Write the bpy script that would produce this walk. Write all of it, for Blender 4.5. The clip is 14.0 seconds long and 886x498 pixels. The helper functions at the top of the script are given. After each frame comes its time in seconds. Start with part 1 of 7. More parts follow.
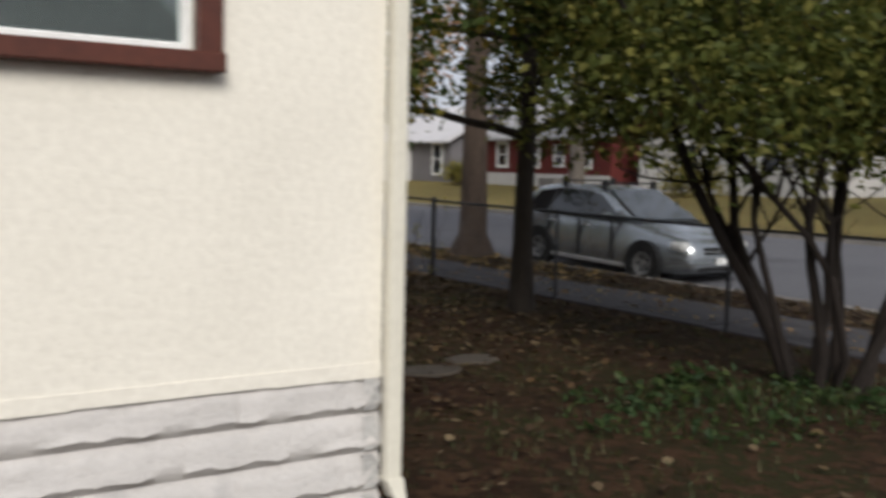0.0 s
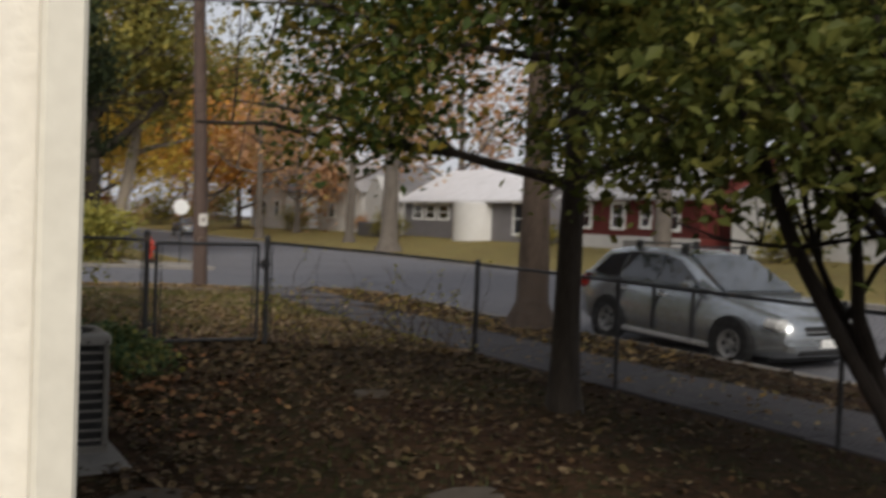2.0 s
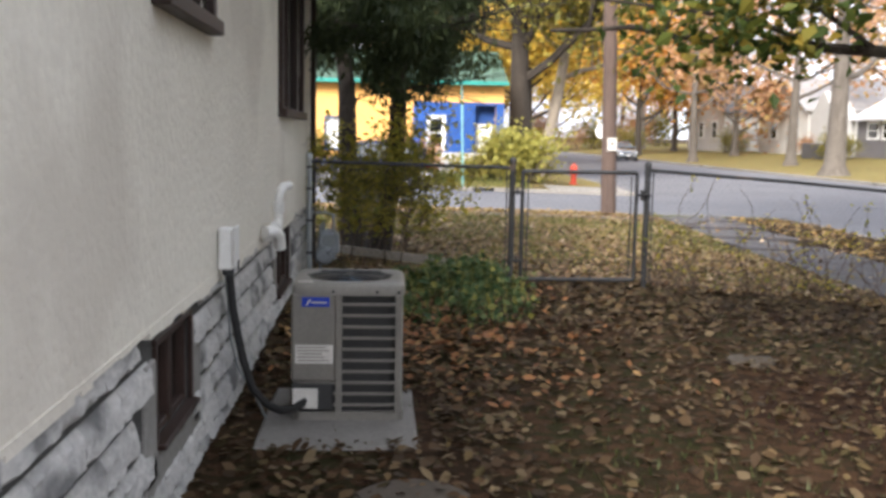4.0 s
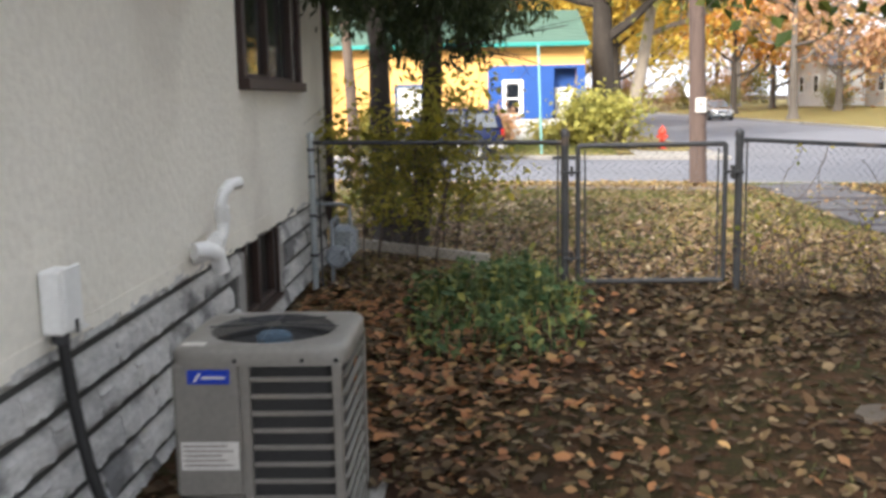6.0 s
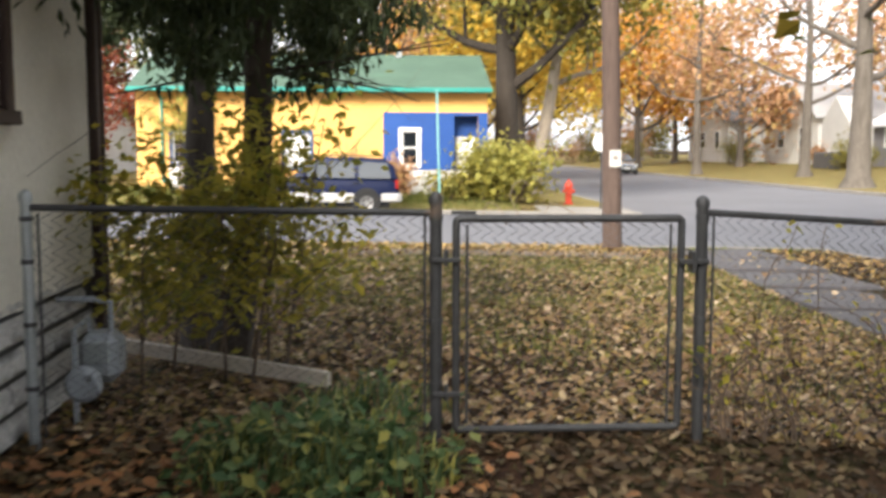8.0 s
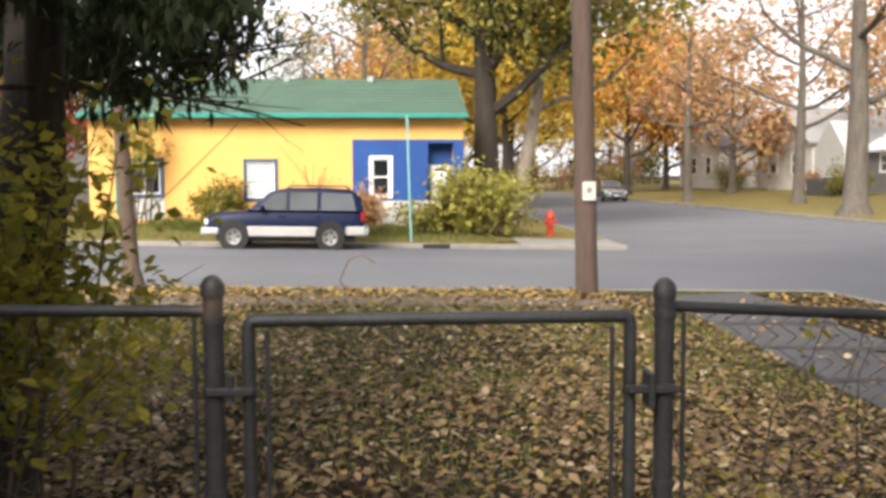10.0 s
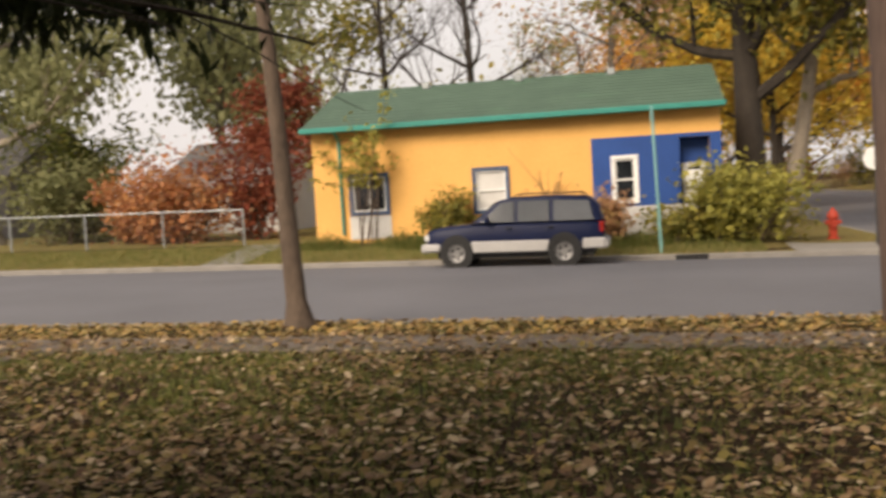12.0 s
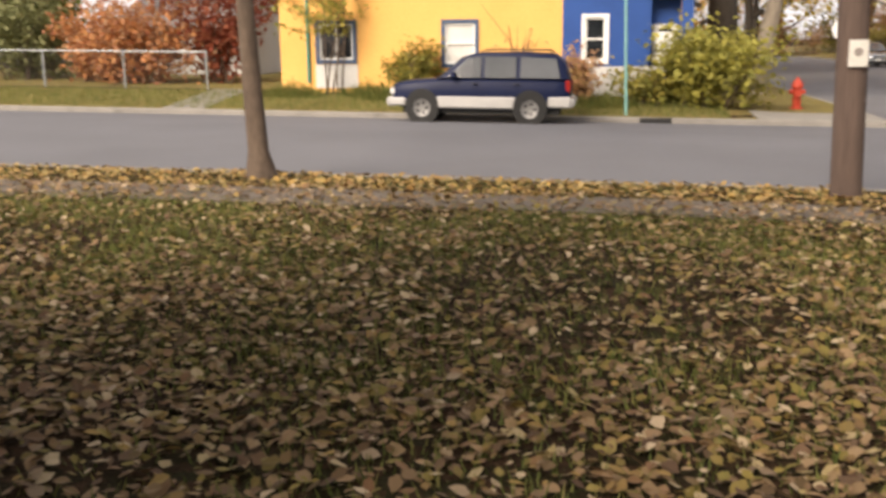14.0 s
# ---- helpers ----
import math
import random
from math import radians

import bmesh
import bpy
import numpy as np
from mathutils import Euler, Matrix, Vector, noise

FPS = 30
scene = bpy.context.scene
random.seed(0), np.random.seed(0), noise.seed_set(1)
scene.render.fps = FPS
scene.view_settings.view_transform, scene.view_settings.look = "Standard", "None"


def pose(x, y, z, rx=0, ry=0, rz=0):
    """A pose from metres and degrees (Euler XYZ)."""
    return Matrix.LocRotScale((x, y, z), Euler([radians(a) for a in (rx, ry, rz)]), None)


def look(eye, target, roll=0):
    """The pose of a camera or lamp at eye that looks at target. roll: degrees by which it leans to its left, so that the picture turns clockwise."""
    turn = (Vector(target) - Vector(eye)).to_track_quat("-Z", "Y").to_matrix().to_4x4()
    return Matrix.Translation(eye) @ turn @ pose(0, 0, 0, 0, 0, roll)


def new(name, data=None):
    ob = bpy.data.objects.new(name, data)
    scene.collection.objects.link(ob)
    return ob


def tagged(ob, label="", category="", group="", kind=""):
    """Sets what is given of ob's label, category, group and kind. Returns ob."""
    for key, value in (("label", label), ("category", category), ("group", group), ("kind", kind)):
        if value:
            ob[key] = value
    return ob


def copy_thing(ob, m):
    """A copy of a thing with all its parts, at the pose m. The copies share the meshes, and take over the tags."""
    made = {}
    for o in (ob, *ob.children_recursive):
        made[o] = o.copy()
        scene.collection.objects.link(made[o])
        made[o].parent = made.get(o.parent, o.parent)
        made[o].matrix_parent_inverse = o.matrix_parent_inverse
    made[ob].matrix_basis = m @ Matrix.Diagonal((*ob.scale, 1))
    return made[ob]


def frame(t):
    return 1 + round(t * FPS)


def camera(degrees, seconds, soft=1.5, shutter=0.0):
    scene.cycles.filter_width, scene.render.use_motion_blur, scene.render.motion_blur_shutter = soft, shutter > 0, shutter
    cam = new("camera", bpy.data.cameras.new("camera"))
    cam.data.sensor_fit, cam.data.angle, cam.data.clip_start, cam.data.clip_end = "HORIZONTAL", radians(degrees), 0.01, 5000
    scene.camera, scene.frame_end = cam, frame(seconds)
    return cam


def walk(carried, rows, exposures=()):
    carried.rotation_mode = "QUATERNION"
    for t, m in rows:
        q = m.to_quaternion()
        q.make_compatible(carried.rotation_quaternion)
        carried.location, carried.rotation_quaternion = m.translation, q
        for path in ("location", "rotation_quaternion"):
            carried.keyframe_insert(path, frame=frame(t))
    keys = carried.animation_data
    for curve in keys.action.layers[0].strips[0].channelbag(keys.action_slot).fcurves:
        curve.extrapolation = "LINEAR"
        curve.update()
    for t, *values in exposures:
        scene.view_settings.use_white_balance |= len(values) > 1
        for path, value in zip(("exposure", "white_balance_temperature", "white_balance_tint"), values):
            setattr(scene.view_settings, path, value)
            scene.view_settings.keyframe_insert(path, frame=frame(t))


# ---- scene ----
cam = camera(48.2, 14.0, soft=3.3, shutter=0.4)
PATH = [
    (0, (-1.996, -3.426, 1.486), (-0.891, -1.768, 1.318), 1.3),
    (0.5, (-1.584, -3.216, 1.506), (-0.307, -1.686, 1.334), 0.1),
    (1, (-1.212, -2.787, 1.554), (0.08, -1.265, 1.438), 1.4),
    (1.5, (-0.591, -2.12, 1.571), (0.561, -0.485, 1.58), 1.7),
    (2, (-0.187, -1.761, 1.459), (0.764, -0.002, 1.407), 2.1),
    (2.5, (0.198, -1.379, 1.46), (0.922, 0.482, 1.339), 1.1),
    (3, (0.478, -0.98, 1.461), (0.962, 0.956, 1.323), 1.2),
    (3.5, (0.652, -0.83, 1.513), (0.929, 1.142, 1.326), 2.1),
    (4, (0.843, -0.55, 1.48), (0.96, 1.433, 1.25), 1.1),
    (6.5, (1.551, 2.076, 1.505), (1.479, 4.053, 1.207), -1.1),
    (7, (1.728, 2.835, 1.493), (1.69, 4.82, 1.25), -0.8),
    (7.5, (1.856, 3.591, 1.504), (1.888, 5.578, 1.28), -0.4),
    (8, (1.832, 4.273, 1.478), (1.952, 6.26, 1.278), 0.1),
    (8.5, (1.898, 5.086, 1.449), (2.098, 7.073, 1.327), 0.8),
    (11, (3.012, 7.647, 1.618), (2.972, 9.64, 1.459), -1.9),
    (11.5, (3.092, 8.92, 1.496), (2.901, 10.908, 1.39), -2.7),
    (12, (3.042, 9.626, 1.407), (2.651, 11.584, 1.297), -3.2),
    (12.5, (3.13, 9.6, 1.44), (2.551, 11.506, 1.257), -3.3),
    (13, (3.19, 9.4, 1.50), (2.522, 11.266, 1.229), -2.65),
    (13.5, (3.17, 9.5, 1.51), (2.67, 11.402, 1.149), -1.3),
    (14, (3.125, 9.48, 1.49), (2.801, 11.411, 1.081), -0.6),
]
EXPOSURES = [(0, -0.4, 6050, 11), (1.5, -0.55, 6300, 12), (2.2, -0.25, 6350, 11), (2.6, 0.35, 6200, 10), (3.0, 0.7, 6150, 10), (3.5, 1.15, 6100, 13), (4.2, 1.4, 6100, 12), (6.3, 1.6, 6100, 11), (7.2, 1.48, 6200, 10), (8, 1.3, 6400, 10), (8.7, 1.25, 6450, 10), (10.8, 0.68, 6600, 10), (11.5, 0.42, 6900, 12), (12, 0.08, 7400, 15), (12.6, 0.36, 7650, 17), (13, 0.48, 7700, 18), (14, 0.55, 7200, 15)]
walk(cam, [(t, look(eye, target, roll)) for t, eye, target, roll in PATH], EXPOSURES)

# ---- light ----
SUN_ELEV, SUN_AZ = 34.0, 205.0
world = bpy.data.worlds.new("sky")
scene.world = world
world.use_nodes = True
_nt = world.node_tree
_sky = _nt.nodes.new("ShaderNodeTexSky")
_sky.sky_type = "NISHITA"
_sky.sun_disc = False
_sky.sun_elevation = radians(SUN_ELEV)
_sky.sun_rotation = radians(SUN_AZ)
_sky.air_density, _sky.dust_density, _sky.ozone_density = 1.2, 6.0, 0.6
# thin white cloud cover over the clear sky
_tc = _nt.nodes.new("ShaderNodeTexCoord")
_cn = _nt.nodes.new("ShaderNodeTexNoise")
_cn.inputs["Scale"].default_value, _cn.inputs["Detail"].default_value = 2.2, 5
_nt.links.new(_tc.outputs["Generated"], _cn.inputs["Vector"])
_cr = _nt.nodes.new("ShaderNodeMapRange")
_cr.inputs[1].default_value, _cr.inputs[2].default_value, _cr.inputs[3].default_value, _cr.inputs[4].default_value = 0.3, 0.7, 0.72, 0.95
_nt.links.new(_cn.outputs[0], _cr.inputs[0])
_cm = _nt.nodes.new("ShaderNodeMix")
_cm.data_type = "RGBA"
_nt.links.new(_cr.outputs[0], _cm.inputs[0])
_nt.links.new(_sky.outputs[0], _cm.inputs[6])
_cm.inputs[7].default_value = (5.9, 5.95, 6.2, 1)
_nt.links.new(_cm.outputs[2], _nt.nodes["Background"].inputs[0])
_nt.nodes["Background"].inputs[1].default_value = 0.15
sun = new("sun", bpy.data.lights.new("sun", "SUN"))
sun.data.energy, sun.data.angle, sun.data.color = 4.0, radians(28), (1.0, 0.93, 0.82)
_d = Vector((math.sin(radians(SUN_AZ)) * math.cos(radians(SUN_ELEV)), math.cos(radians(SUN_AZ)) * math.cos(radians(SUN_ELEV)), math.sin(radians(SUN_ELEV))))
sun.matrix_world = look(_d * 60, (0, 0, 0))
sun["kind"] = "structure"


# ---- materials ----
def srgb(h):
    c = [int(h[i:i + 2], 16) / 255 for i in (0, 2, 4)]
    return tuple(x / 12.92 if x <= 0.04045 else ((x + 0.055) / 1.055) ** 2.4 for x in c)


def mat(name, a, b=None, rough=0.75, metal=0.0, scale=6.0, fine=60.0, bump=0.15, dist=0.01, spots=None, spot_at=0.62, coat=0.0, stretch=(1, 1, 1), spec=0.35, vary=False):
    """Two-scale noise between colours a and b, a fine grain, optional stains."""
    m = bpy.data.materials.new(name)
    m.use_nodes = True
    nt = m.node_tree
    N, L = nt.nodes, nt.links
    p = N["Principled BSDF"]
    b = b or tuple(x * 0.8 for x in a)
    tc = N.new("ShaderNodeTexCoord")
    mp = N.new("ShaderNodeMapping")
    mp.inputs["Scale"].default_value = stretch
    L.new(tc.outputs["Object"], mp.inputs[0])
    if vary:
        oi = N.new("ShaderNodeObjectInfo")
        sc = N.new("ShaderNodeMath")
        sc.operation = "MULTIPLY"
        sc.inputs[1].default_value = 57.0
        cv = N.new("ShaderNodeCombineXYZ")
        L.new(oi.outputs["Random"], sc.inputs[0])
        for k in range(3):
            L.new(sc.outputs[0], cv.inputs[k])
        L.new(cv.outputs[0], mp.inputs["Location"])
    n1 = N.new("ShaderNodeTexNoise")
    n1.inputs["Scale"].default_value, n1.inputs["Detail"].default_value = scale, 6
    n2 = N.new("ShaderNodeTexNoise")
    n2.inputs["Scale"].default_value, n2.inputs["Detail"].default_value = fine, 3
    L.new(mp.outputs[0], n1.inputs["Vector"])
    L.new(mp.outputs[0], n2.inputs["Vector"])
    mix = N.new("ShaderNodeMix")
    mix.data_type = "RGBA"
    add = N.new("ShaderNodeMath")
    add.operation = "MULTIPLY_ADD"
    add.inputs[1].default_value, add.inputs[2].default_value = 0.5, 0.0
    L.new(n2.outputs[0], add.inputs[0])
    sm = N.new("ShaderNodeMath")
    sm.operation = "MULTIPLY_ADD"
    sm.inputs[1].default_value = 0.5
    L.new(n1.outputs[0], sm.inputs[0])
    L.new(add.outputs[0], sm.inputs[2])
    rr = N.new("ShaderNodeMapRange")
    rr.inputs[1].default_value, rr.inputs[2].default_value = 0.35, 0.65
    L.new(sm.outputs[0], rr.inputs[0])
    L.new(rr.outputs[0], mix.inputs[0])
    mix.inputs[6].default_value, mix.inputs[7].default_value = (*a, 1), (*b, 1)
    col = mix.outputs[2]
    if spots:
        n3 = N.new("ShaderNodeTexNoise")
        n3.inputs["Scale"].default_value, n3.inputs["Detail"].default_value = scale * 0.45, 8
        L.new(mp.outputs[0], n3.inputs["Vector"])
        r3 = N.new("ShaderNodeMapRange")
        r3.inputs[1].default_value, r3.inputs[2].default_value = spot_at, spot_at + 0.1
        L.new(n3.outputs[0], r3.inputs[0])
        mx = N.new("ShaderNodeMix")
        mx.data_type = "RGBA"
        L.new(r3.outputs[0], mx.inputs[0])
        L.new(col, mx.inputs[6])
        mx.inputs[7].default_value = (*spots, 1)
        col = mx.outputs[2]
    L.new(col, p.inputs["Base Color"])
    p.inputs["Roughness"].default_value, p.inputs["Metallic"].default_value = rough, metal
    p.inputs["Coat Weight"].default_value = coat
    p.inputs["Specular IOR Level"].default_value = spec
    if bump:
        bp = N.new("ShaderNodeBump")
        bp.inputs["Strength"].default_value, bp.inputs["Distance"].default_value = bump, dist
        L.new(sm.outputs[0], bp.inputs["Height"])
        L.new(bp.outputs[0], p.inputs["Normal"])
    return m


def leaf_mat(name, colours, translucent=0.35, rough=0.6):
    """Leaves: each island its own colour out of a ramp."""
    m = bpy.data.materials.new(name)
    m.use_nodes = True
    nt = m.node_tree
    N, L = nt.nodes, nt.links
    p = N["Principled BSDF"]
    g = N.new("ShaderNodeNewGeometry")
    r = N.new("ShaderNodeValToRGB")
    r.color_ramp.interpolation = "LINEAR"
    el = r.color_ramp.elements
    while len(el) < len(colours):
        el.new(0.5)
    for i, c in enumerate(colours):
        el[i].position = i / (len(colours) - 1)
        el[i].color = (*c, 1)
    L.new(g.outputs["Random Per Island"], r.inputs[0])
    L.new(r.outputs[0], p.inputs["Base Color"])
    p.inputs["Roughness"].default_value = rough
    p.inputs["Specular IOR Level"].default_value = 0.25
    t = N.new("ShaderNodeBsdfTranslucent")
    L.new(r.outputs[0], t.inputs[0])
    mx = N.new("ShaderNodeMixShader")
    mx.inputs[0].default_value = translucent
    L.new(p.outputs[0], mx.inputs[1])
    L.new(t.outputs[0], mx.inputs[2])
    L.new(mx.outputs[0], N["Material Output"].inputs[0])
    return m


def ground_mat(name, soil, grass, litter):
    """Soil, worn grass and fine leaf litter, mixed at three scales."""
    m = bpy.data.materials.new(name)
    m.use_nodes = True
    nt = m.node_tree
    N, L = nt.nodes, nt.links
    p = N["Principled BSDF"]
    tc = N.new("ShaderNodeTexCoord")

    def nz(s, d=6):
        n = N.new("ShaderNodeTexNoise")
        n.inputs["Scale"].default_value, n.inputs["Detail"].default_value = s, d
        L.new(tc.outputs["Object"], n.inputs["Vector"])
        return n.outputs[0]

    def rng(src, lo, hi):
        r = N.new("ShaderNodeMapRange")
        r.inputs[1].default_value, r.inputs[2].default_value = lo, hi
        L.new(src, r.inputs[0])
        return r.outputs[0]

    def mx(f, a, b):
        x = N.new("ShaderNodeMix")
        x.data_type = "RGBA"
        L.new(f, x.inputs[0])
        for k, v in ((6, a), (7, b)):
            if isinstance(v, tuple):
                x.inputs[k].default_value = (*v, 1)
            else:
                L.new(v, x.inputs[k])
        return x.outputs[2]
    c = mx(rng(nz(0.7), 0.38, 0.6), soil, grass)
    v = N.new("ShaderNodeTexVoronoi")
    v.inputs["Scale"].default_value = 17
    L.new(tc.outputs["Object"], v.inputs["Vector"])
    wn = N.new("ShaderNodeTexWhiteNoise")
    L.new(v.outputs["Color"], wn.inputs[0])
    lit = mx(wn.outputs[0], litter[0], litter[1])
    c = mx(rng(wn.outputs[0], 0.4, 0.75), c, lit)
    c = mx(rng(nz(90, 2), 0.35, 0.7), c, tuple(x * 0.6 for x in soil))
    L.new(c, p.inputs["Base Color"])
    p.inputs["Roughness"].default_value = 0.95
    p.inputs["Specular IOR Level"].default_value = 0.1
    bp = N.new("ShaderNodeBump")
    bp.inputs["Strength"].default_value, bp.inputs["Distance"].default_value = 0.6, 0.03
    L.new(nz(40, 4), bp.inputs["Height"])
    L.new(bp.outputs[0], p.inputs["Normal"])
    return m


def glass_mat(name, tint=(0.8, 0.9, 0.9)):
    m = bpy.data.materials.new(name)
    m.use_nodes = True
    nt = m.node_tree
    p = nt.nodes["Principled BSDF"]
    p.inputs["Base Color"].default_value = (*tint, 1)
    p.inputs["Roughness"].default_value = 0.02
    p.inputs["Transmission Weight"].default_value = 1.0
    p.inputs["IOR"].default_value = 1.45
    return m


